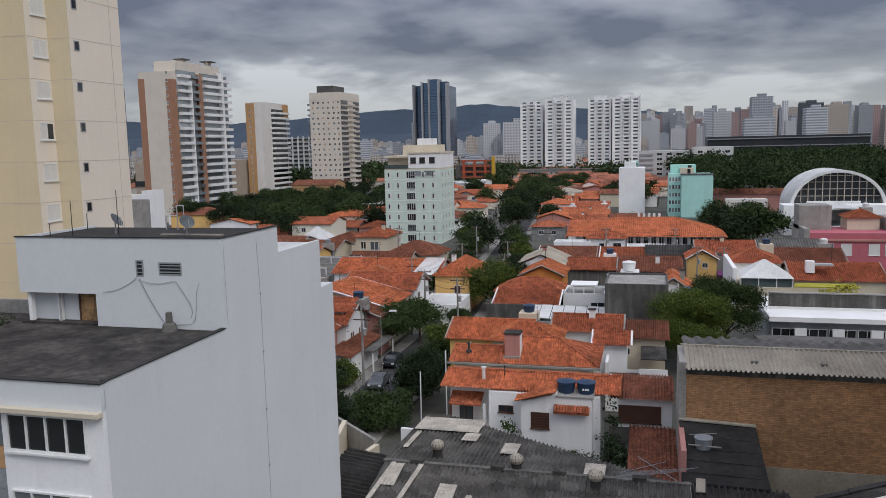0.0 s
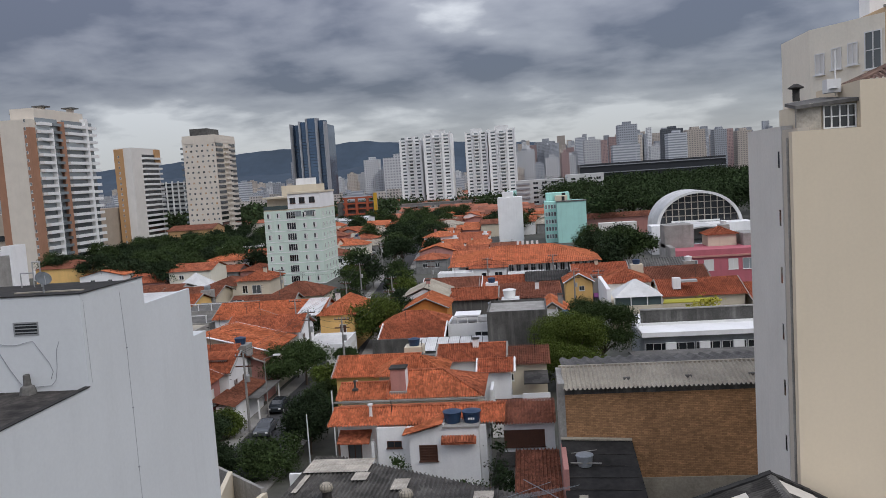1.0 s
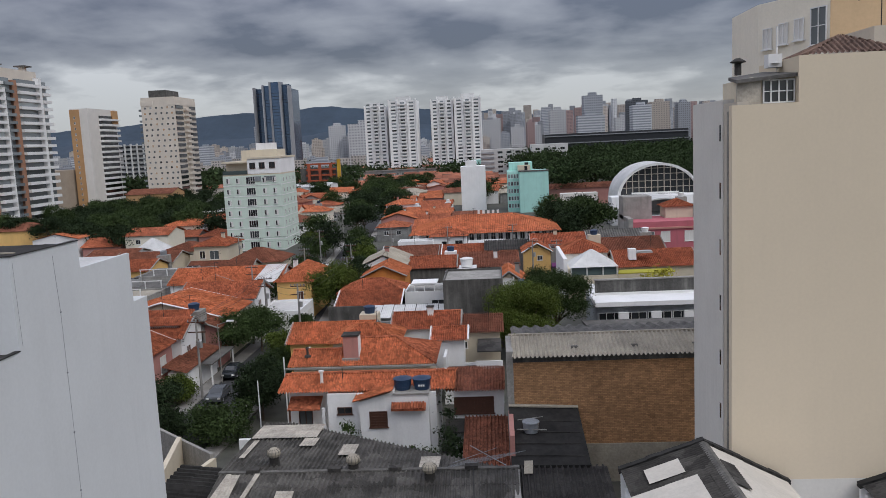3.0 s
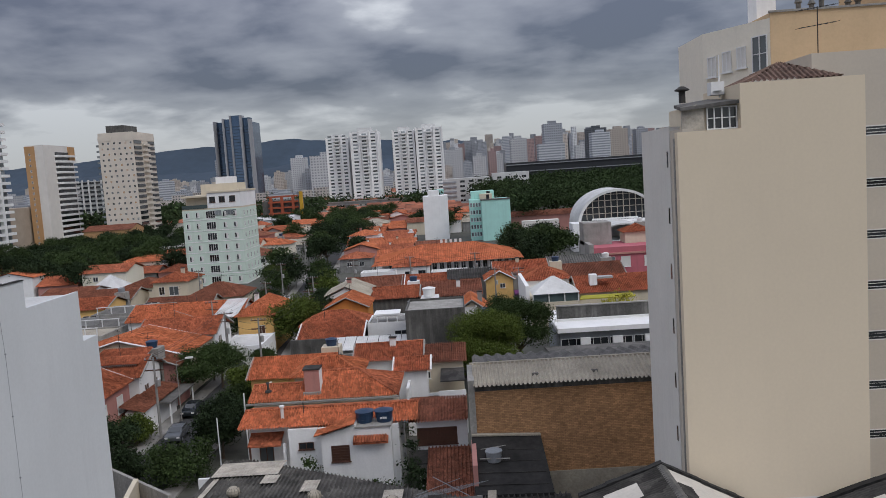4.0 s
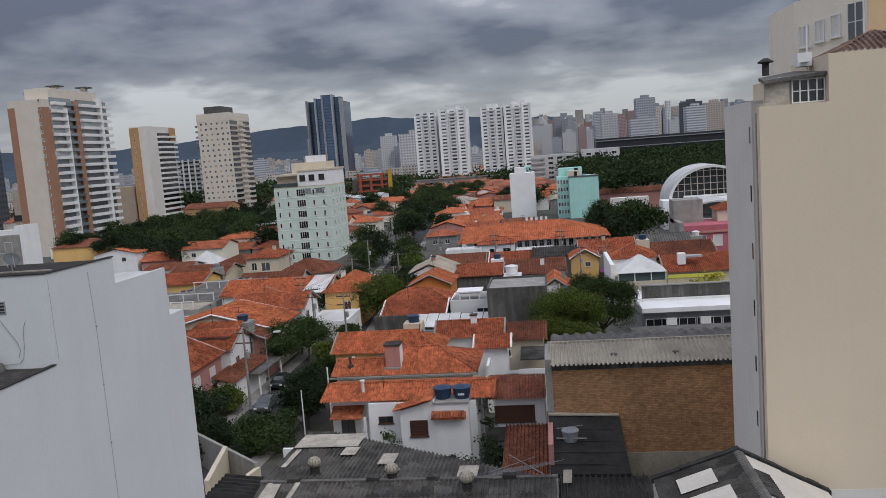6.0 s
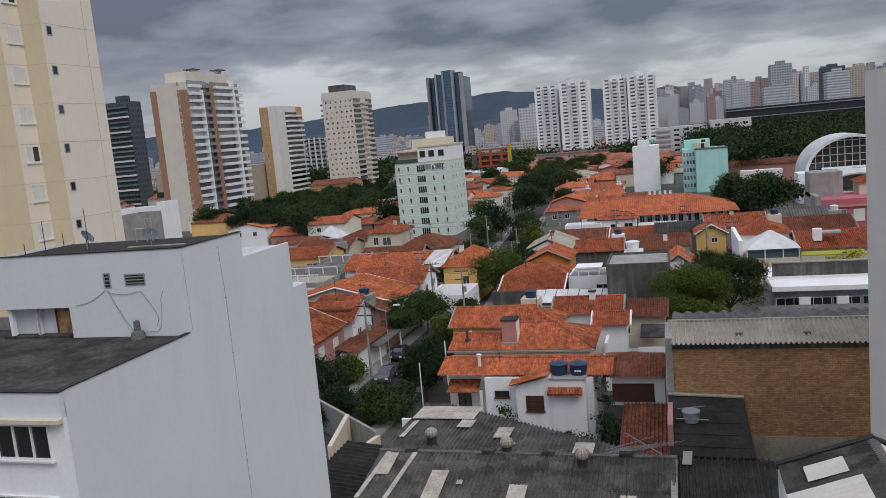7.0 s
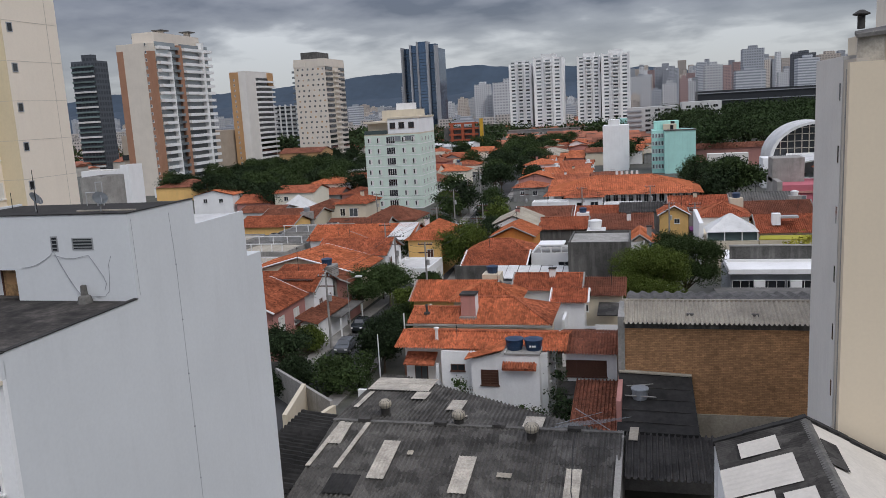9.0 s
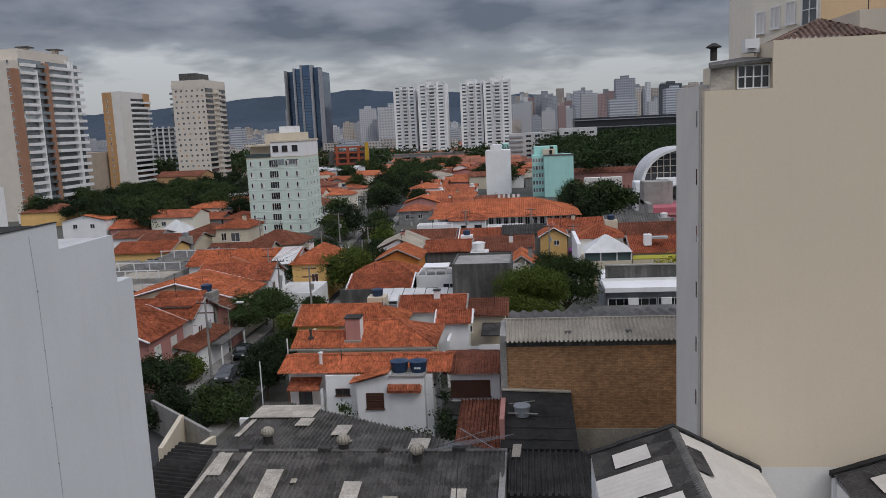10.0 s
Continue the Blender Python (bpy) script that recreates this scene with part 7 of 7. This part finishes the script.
# elevated road and the building site with a red frame
t = thing("viaduct", (-110, 585, 0), "grey concrete viaduct across the valley", "viaduct", kind="structure")
part("deck", boxes((-210, 585, 6.5, -20, 600, 8.5)), M["grey_wall"], t)
part("rail", boxes((-210, 584.6, 8.5, -20, 585, 9.2)), M["concrete"], t)
for k in range(7):
    part("pier", boxes((-205 + 30 * k, 588, 0, -202 + 30 * k, 597, 6.5)), M["concrete"], t)
t = thing("building_site", (-111, 500, 0), "unfinished building with a red steel frame and yellow hoist", "building site")
part("slab", boxes((-124, 498, 0, -101, 515, 15)), M["fibre_mid"], t)
for x in (-119, -112, -105):
    part("column", boxes((x, 496, 0, x + 1.6, 498, 18)), M["red_steel"], t)
for k in range(5):
    part("beam", boxes((-120, 496.2, 3 + 3.5 * k, -101, 497.6, 4 + 3.5 * k)), M["red_steel"], t)
part("hoist", boxes((-100, 496, 0, -98, 498, 20)), M["crane_yellow"], t)
house(-140, 425, -92, 455, 6.5, 1.5, "gx", "white_wall", "tin_white", "wide white hall with a shallow metal roof", pitch=2.0, course=8, seg=2, name="hall")

# ---- wooded hills at the horizon, haze put into their colour ----
def ridge(name, y, base, amp, seed, x0, x1, tail):
    bm = B()
    n = 160
    row = []
    for i in range(n + 1):
        x = x0 + (x1 - x0) * i / n
        h = base + amp * noise.noise((x / 900 + seed, seed, 0)) + 0.35 * amp * noise.noise((x / 260, seed, 3)) + 0.12 * amp * noise.noise((x / 70, seed, 9))
        h *= tail(x)
        row.append((bm.verts.new((x, y - 500, -5)), bm.verts.new((x, y, max(h, 2))), bm.verts.new((x, y + 90, -5))))
    for a, b in zip(row, row[1:]):
        bm.faces.new((a[0], b[0], b[1], a[1]))
        bm.faces.new((a[1], b[1], b[2], a[2]))
    solid(name, bm, M["hill"], "long dark wooded ridge on the horizon, tinted haze blue", "hills", "structure")


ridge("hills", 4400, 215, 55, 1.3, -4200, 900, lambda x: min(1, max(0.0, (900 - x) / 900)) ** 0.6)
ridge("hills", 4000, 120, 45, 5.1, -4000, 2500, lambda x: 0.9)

# ---- infill of the quarter: small houses on the street grid ----


def road_x(y):
    for (xa, ya), (xb, yb) in zip(ROAD, ROAD[1:]):
        if ya <= y <= yb:
            return xa + (xb - xa) * (y - ya) / (yb - ya)
    return ROAD[-1][0]


KEEP = [(-78, 206, -56, 232), (-26, 176, 24, 330), (-18, 306, -2, 330), (1, 288, 22, 316), (24, 165, 80, 300), (14, 232, 34, 420), (-100, 172, -58, 192), (-182, 225, -104, 330), (-145, 420, -88, 460)]
rr = random.Random(21)
WALLS = ["white_wall", "cream", "cream", "white_wall", "pale_cream", "rose", "grey_wall"]
ROOFS = ["tile", "tile", "tile_bright", "tile_bright", "tile_brown", "fibre"]
y = 181.0
while y < 428:
    d = rr.uniform(9, 12)
    x = -128.0 if y > 192 else -56.0
    x += rr.uniform(0, 6)
    while x < 26:
        w = rr.uniform(8.5, 13)
        gap = road_x(y + d / 2)
        if x < gap + 6 and x + w > gap - 6:
            x = gap + 6.2
            continue
        clash = any(x < k[2] and x + w > k[0] and y < k[3] and y + d > k[1] for k in KEEP)
        if not clash and rr.random() < 0.90:
            z = rr.choice((3.2, 3.4, 4.2, 5.4, 5.8)) if y > 262 or x < gap else rr.choice((3.0, 3.4, 3.8))
            kind = rr.choice(("gx", "gx", "gy", "hip", "hip"))
            rf = rr.choice(ROOFS)
            wl_ = rr.choice(WALLS)
            lab = {"tile": "red", "tile_bright": "orange", "tile_brown": "brown", "fibre": "grey"}[rf]
            wc = {"white_wall": "white", "cream": "cream", "pale_cream": "pale", "rose": "rose", "grey_wall": "grey"}[wl_]
            ws = [("-y", x + w * 0.3, z - 2.1, 1.3, 1.2, "pane"), ("-y", x + w * 0.7, z - 2.1, 1.3, 1.2, "pane")] if y < 300 else []
            house(x, y, x + w, y + d, z, rr.uniform(1.4, 2.1), kind, wl_, rf, wc + " small house with a " + lab + " pitched roof", ws, seg=2, pitch=0.5, course=0.9)
        x += w + rr.uniform(0.3, 1.6)
    y += d + rr.choice((0.8, 1.5, 3.5))

for x0, y0, w, z, rf in ((-24, 212, 12, 3.0, "tile"), (-11, 214, 11, 3.2, "tile_brown"), (1, 216, 10, 3.0, "fibre"), (-25, 228, 10, 3.2, "tile_bright"), (-14, 230, 12, 3.0, "tile"), (-27, 246, 11, 3.2, "tile"), (-15, 250, 9, 3.2, "tile_brown"), (-28, 264, 12, 3.4, "tile_bright"), (-29, 284, 11, 3.4, "tile"), (-30, 302, 12, 3.4, "tile")):
    house(x0, y0, x0 + w, y0 + 10, z, 1.5, "gx", "white_wall", rf, "low white house behind the school", seg=2, pitch=0.5, course=0.9)

# ---- trees ----
tree(1.3, 96.5, 9.8, 6.1, 1, "leaf_light", "broad round green tree behind the warehouse", count=62000, size=0.145, flat_=0.70)
tree(5.9, 103.0, 11.0, 4.3, 2, "leaf", "dark green tree behind the broad one", count=34000, size=0.16)
tree(-27.6, 125.5, 8.6, 4.8, 3, "leaf_light", "light green street tree", count=12000, size=0.22)
tree(-24.6, 131.5, 7.8, 4.0, 4, "leaf_dark", "dark green street tree", count=10000, size=0.22)
for i, (x, y, h, s, lf) in enumerate(((-28.2, 71.2, 3.1, 3.6, "leaf"), (-32.6, 69.4, 3.4, 2.8, "leaf_dark"), (-36.5, 74.0, 5.6, 3.8, "leaf_dark"), (-39.5, 73.0, 5.0, 3.0, "leaf"), (-26.4, 80.5, 5.4, 2.6, "leaf_dark"), (-25.6, 76.0, 5.4, 2.6, "leaf_dark"), (-27.2, 88.0, 4.4, 2.3, "leaf"), (-28.2, 95.5, 4.8, 2.5, "leaf_light"), (-36.2, 98.5, 7.0, 3.6, "leaf"), (-33.8, 103.5, 6.8, 3.4, "leaf"), (-29.2, 108.5, 4.0, 1.7, "leaf"), (-36.0, 107.0, 5.8, 2.6, "leaf_dark"), (-36.4, 82.0, 3.2, 1.7, "leaf_light"), (-28.4, 138.0, 6.5, 3.0, "leaf"), (-27.4, 146, 7.0, 3.2, "leaf_dark"), (-41, 142, 6.0, 3.0, "leaf"))):
    tree(x, y, h, s, 40 + i, lf, "bushy green street tree", count=9000, size=0.175, trunk=0.3)
for i, (x, y) in enumerate(((-27.5, 152), (-37.5, 150), (-29, 160), (-40.5, 158), (-37.5, 128), (-30.8, 166), (-33.0, 183), (-44.5, 184), (-34.5, 190), (-37, 199), (-46, 193))):
    tree(x, y, 5.6 + (i * 37 % 11) * 0.25, 2.7 + (i % 3) * 0.4, 120 + i, ("leaf", "leaf_dark", "leaf_light", "leaf")[i % 4], "leafy green street tree", count=3000, size=0.32)
# far street trees and the belt under the towers: shared shapes, turned and set about
kinds = [tree(-150 + 12 * k, 290 + 9 * k, h, s, 70 + k, lf, "dark green leafy tree", count=3600, size=0.40) for k, (h, s, lf) in enumerate(((9.5, 4.8, "leaf_dark"), (8.0, 4.2, "leaf_dark"), (10.5, 5.2, "leaf"), (7, 3.8, "leaf_dark")))]
ra = random.Random(8)
spots = []
for k in range(95):
    spots.append((ra.uniform(-175, -88), ra.uniform(250, 330)))
for k in range(16):
    spots.append((ra.uniform(-130, -95), ra.uniform(196, 250)))
for k in range(26):
    spots.append((ra.uniform(-175, -110), ra.uniform(330, 470)))
for k in range(52):
    yy = 186 + 284 * ra.random() ** 0.8
    spots.append((road_x(yy) + ra.choice((-1, 1)) * ra.uniform(3.4, 10), yy))
for k in range(46):
    spots.append((ra.uniform(-120, -36), ra.uniform(230, 480)))
for k in range(12):
    spots.append((ra.uniform(14, 30), ra.uniform(196, 250)))
for k in range(16):
    spots.append((ra.uniform(-22, 24), ra.uniform(332, 420)))
for x, y in spots:
    if any(k[0] + 1 < x < k[2] - 1 and k[1] < y < k[3] for k in KEEP[:1] + KEEP[2:5]) or (ra.random() < 0.1):
        continue
    copy_thing(ra.choice(kinds), pose(x, y, 0, 0, 0, ra.uniform(0, 360)))
tree(23.5, 216, 10.5, 7.0, 90, "leaf", "spreading green tree before the arched hall", count=8000, size=0.5, flat_=0.6)
tree(16.0, 204, 7.5, 4.6, 91, "leaf_dark", "dark green tree beside the school", count=4000, size=0.45)


def woods(name, x0, y0, x1, y1, h, count, size, seed, label):
    """A closed canopy: leaf quads strewn over bumpy crowns."""
    q = np.random.RandomState(seed)
    n = int((x1 - x0) * (y1 - y0) / 70)
    cx, cy = q.uniform(x0, x1, n), q.uniform(y0, y1, n)
    cz = h * (0.62 + 0.3 * q.rand(n))
    v, f = leaves(np.stack([cx, cy, cz], 1), 4.2 + 2.6 * q.rand(n), count, size, seed)
    tagged(raw_part(name, v, f, M["wood_far"], None), label, "woods", "", "stuff")


woods("park_woods", 24, 310, 230, 480, 15, 150000, 0.8, 1, "dense dark green park woods")
woods("park_woods", 12, 480, 260, 730, 17, 110000, 1.2, 2, "dense dark green park woods")
woods("far_woods", -150, 520, -95, 690, 9, 6000, 1.5, 3, "dark green trees below the white towers")
woods("far_woods", -50, 560, -5, 640, 8, 3500, 1.5, 6, "dark green trees below the white towers")
woods("far_woods", -330, 480, -170, 700, 10, 22000, 1.8, 4, "dark green trees behind the apartment towers")
q = np.random.RandomState(17)
bears, dists = q.uniform(-0.72, 0.04, 1100), 600 + 1900 * q.rand(1100) ** 1.4
v, f = leaves(np.stack([dists * np.sin(bears), dists * np.cos(bears), q.uniform(3, 6, 1100)], 1), q.uniform(3, 7.5, 1100), 52000, 1.5, 18, 0.75)
tagged(raw_part("far_trees", v, f, M["wood_far"], None), "dark trees strewn through the far low city", "trees", "", "stuff")
t = block(20, 262, 32, 266, 8.5, "off_white", "cream free-standing wall slab", parapet=0, name="wall_slab")
house(16, 318, 46, 330, 6.5, 1.8, "gx", "rose", "tile_brown", "long low house with a brown tile roof", pitch=0.5, course=1.0, seg=2)

# ---- street things: cars, poles, lamps, wires ----


def car(x, y, yaw, paint_, label):
    t = thing("car", (0, 0, 0), label, "car", "parked cars")
    prof = [(-2.0, 0.35), (-2.05, 0.75), (-1.9, 0.95), (-1.2, 1.02), (-0.55, 1.42), (0.9, 1.46), (1.6, 1.05), (2.0, 0.98), (2.08, 0.7), (2.02, 0.35)]
    bm = B()
    sides = []
    for s in (-1, 1):
        sides.append([bm.verts.new((s * (0.84 if z < 1.1 else 0.66), py, z)) for py, z in prof])
    n = len(prof)
    for i in range(n):
        j = (i + 1) % n
        bm.faces.new((sides[0][i], sides[0][j], sides[1][j], sides[1][i]))
    bm.faces.new(sides[0][::-1]), bm.faces.new(sides[1])
    bmesh.ops.bevel(bm, geom=bm.edges[:], offset=0.05, segments=1, affect="EDGES")
    part("body", bm, M[paint_], t)
    for pts in ([(-1.12, 1.06), (-0.6, 1.40)], [(1.0, 1.42), (1.54, 1.09)]):
        (ya, za), (yb, zb) = pts
        k = -1 if ya < 0 else 1
        part("windscreen", slab(B(), [(-0.6, ya, za + 0.05), (0.6, ya, za + 0.05), (0.6, yb, zb + 0.05), (-0.6, yb, zb + 0.05)], 0.03), M["pane"], t)
    for s in (-1, 1):
        part("side_glass", boxes((s * 0.72 - 0.03, -0.6, 1.08, s * 0.72 + 0.03, 1.15, 1.36)), M["pane"], t)
        for wy in (-1.28, 1.28):
            w = part("wheel", tube(B(), (s * 0.66, wy, 0.31), (s * 0.87, wy, 0.31), 0.31, n=16), M["rubber"], t)
            part("rim", tube(B(), (s * 0.86, wy, 0.31), (s * 0.885, wy, 0.31), 0.19, n=12), M["metal"], w)
        part("headlight", boxes((s * 0.62 - 0.16, -2.07, 0.66, s * 0.62 + 0.16, -2.0, 0.82)), M["frame"], t)
        part("tail_light", boxes((s * 0.66 - 0.12, 2.0, 0.72, s * 0.66 + 0.12, 2.09, 0.92)), M["red_steel"], t)
    t.matrix_world = pose(x, y, 0.03, 0, 0, yaw)
    return t


for x, y, yaw, p, lab in ((-32.6, 83.0, 4, "car_grey", "grey hatchback parked on the street"), (-33.9, 91.8, 2, "car_dark", "dark car parked under the trees"), (-30.0, 106.8, 184, "car_white", "white car parked by the kerb"), (-33.6, 110.4, 2, "car_dark", "dark car parked by the kerb"), (-34.0, 116.5, 2, "car_dark", "dark car parked by the kerb"), (-41, 174.0, 90, "car_white", "white car at the crossing"), (-46, 173.2, 90, "car_grey", "grey car at the crossing"), (-34, 176.2, 270, "car_white", "white car at the crossing"), (-35.5, 165, 2, "car_grey", "grey car near the crossing"), (-38.5, 160, 182, "car_white", "white car near the crossing")):
    car(x, y, yaw, p, lab)


def power_pole(x, y, h):
    t = thing("power_pole", (x, y, 0), "weathered concrete power pole with cross-arms", "pole", "power poles")
    part("shaft", tube(B(), (x, y, 0), (x, y, h), 0.17, 0.11, 8), M["pole"], t)
    for z in (h - 0.4, h - 1.5):
        part("cross_arm", boxes((x - 1.0, y - 0.06, z, x + 1.0, y + 0.06, z + 0.12)), M["wood"], t)
    for dx in (-0.9, -0.4, 0.4, 0.9):
        part("insulator", lathe(B(), (x + dx, y, h - 0.28), [(0.05, 0), (0.09, 0.06), (0.05, 0.14), (0.08, 0.18), (0.03, 0.24)], 8), M["tank_grey"], t)
    part("transformer", lathe(B(), (x + 0.32, y, h - 3.2), [(0.2, 0), (0.22, 0.05), (0.22, 0.75), (0.1, 0.85)], 12), M["metal"], t)
    return t


POLES = [(-34.6, 83.5, 9.0), (-35.0, 111.0, 9.0), (-36.6, 142.0, 9.0), (-39.5, 168.0, 9.5), (-42.5, 196.0, 9.0), (-28.4, 104.0, 9.0), (-46.8, 232, 9.0), (-50, 262, 9.0)]
for x, y, h in POLES:
    power_pole(x, y, h)
for (xa, ya, ha), (xb, yb, hb) in zip(POLES, POLES[1:5]):
    for dx in (-0.9, -0.4, 0.9):
        ob = new("power_line", cable(hang((xa + dx, ya, ha - 0.05), (xb + dx, yb, hb - 0.05), 0.5), 0.02))
        tagged(ob, "thin black overhead power line between poles", "cable", "power lines")
for x, y in ((-34.4, 89.4),):
    t = thing("street_lamp", (x, y, 0), "white street lamp on a tall thin post", "street lamp")
    part("post", tube(B(), (x, y, 0), (x, y, 7.0), 0.07, 0.045, 8), M["pole"], t)
    part("arm", tube(B(), (x, y, 7.0), (x + 1.6, y - 0.4, 7.5), 0.035), M["pole"], t)
    part("head", boxes((x + 1.3, y - 0.6, 7.42, x + 2.1, y - 0.2, 7.58)), M["frame"], t)
solid("carport", slab(B(), [(-39.0, 88.0, 2.9), (-34.9, 88.0, 2.7), (-34.9, 96.0, 2.7), (-39.0, 96.0, 2.9)], 0.14), M["fibre_mid"], "low grey carport roof beside the street", "carport")
for x, y in ((-35.1, 88.2), (-35.1, 95.7)):
    solid("carport_post", boxes((x - 0.08, y - 0.08, 0, x + 0.08, y + 0.08, 2.62)), M["frame"], "white post of the carport", "post", "", "carport posts")

# ---- roof clutter: aerials, small tanks, flues on the houses of the quarter ----
rc = random.Random(77)
for x0, y0, x1, y1, top in BUILT:
    if y0 > 300 or y0 < 78:
        continue
    cx, cy = (x0 + x1) / 2, (y0 + y1) / 2
    k = rc.random()
    if k < 0.45:
        x, y, h = cx + rc.uniform(-1.5, 1.5), cy, rc.uniform(1.6, 3.2)
        a = thing("tv_antenna", (x, y, top - 0.3), "thin dark television aerial on a tiled ridge", "antenna", "roof antennas")
        part("mast", tube(B(), (x, y, top - 0.5), (x, y, top + h), 0.035, 0.03, 5), M["wire"], a)
        yaw = rc.uniform(0, math.pi)
        for lv in (0.7, 0.95):
            c, s_ = math.cos(yaw) * 0.7, math.sin(yaw) * 0.7
            part("boom", tube(B(), (x - c, y - s_, top + h * lv), (x + c, y + s_, top + h * lv), 0.025, n=4), M["wire"], a)
    elif k < 0.62:
        x, y = cx + rc.uniform(-2, 2), cy + rc.uniform(-0.6, 0.6)
        a = thing("chimney", (x, y, top - 1.2), "small plastered roof chimney with a dark cap", "chimney", "roof chimneys")
        part("shaft", boxes((x - 0.35, y - 0.35, top - 1.4, x + 0.35, y + 0.35, top + 0.7)), M[rc.choice(("white_wall", "rose", "concrete", "cream"))], a)
        part("cap", boxes((x - 0.45, y - 0.45, top + 0.701, x + 0.45, y + 0.45, top + 0.8)), M["fibre_dark"], a)
    elif k < 0.80:
        x, y = x1 - 1.1, y1 + 0.2
        a = thing("cistern", (x, y, 0), "white plastered cistern tower behind the roof with a tank", "cistern", "roof cisterns")
        part("tower", boxes((x - 1.1, y - 0.6, 0, x + 1.1, y + 1.6, top + 0.1)), M[rc.choice(("white_wall", "cream", "concrete"))], a)
        part("tank", lathe(B(), (x, y + 0.5, top + 0.1), [(0.6, 0), (0.72, 0.75), (0.75, 0.8), (0.3, 0.95)], 14), M[rc.choice(("tank", "tank_grey", "frame"))], a)
for x, y, h in ((-26.9, 132, 8.5), (-29.5, 150, 8.5), (-24.5, 172, 9), (-12, 170, 9), (2, 170, 9), (-58, 170, 9), (5.2, 149, 8.0), (9.6, 148, 8.0), (-41.5, 126, 8.5)):
    power_pole(x, y, h)
for a, b in (((-26.9, 132, 8.2), (-36.6, 142, 8.2)), ((-24.5, 172, 8.6), (-12, 170, 8.6)), ((-12, 170, 8.6), (2, 170, 8.6)), ((-39.5, 168, 9), (-24.5, 172, 8.6)), ((-58, 170, 8.6), (-39.5, 168, 9)), ((-28.4, 104, 8.6), (-26.9, 132, 8.2)), ((-28.4, 104, 8.4), (-35, 111, 8.6)), ((5.2, 149, 7.6), (2, 170, 8.6))):
    for dz in (0, -0.9):
        ob = new("power_line", cable(hang((a[0], a[1], a[2] + dz), (b[0], b[1], b[2] + dz), 0.5), 0.02))
        tagged(ob, "thin black overhead power line between poles", "cable", "power lines")
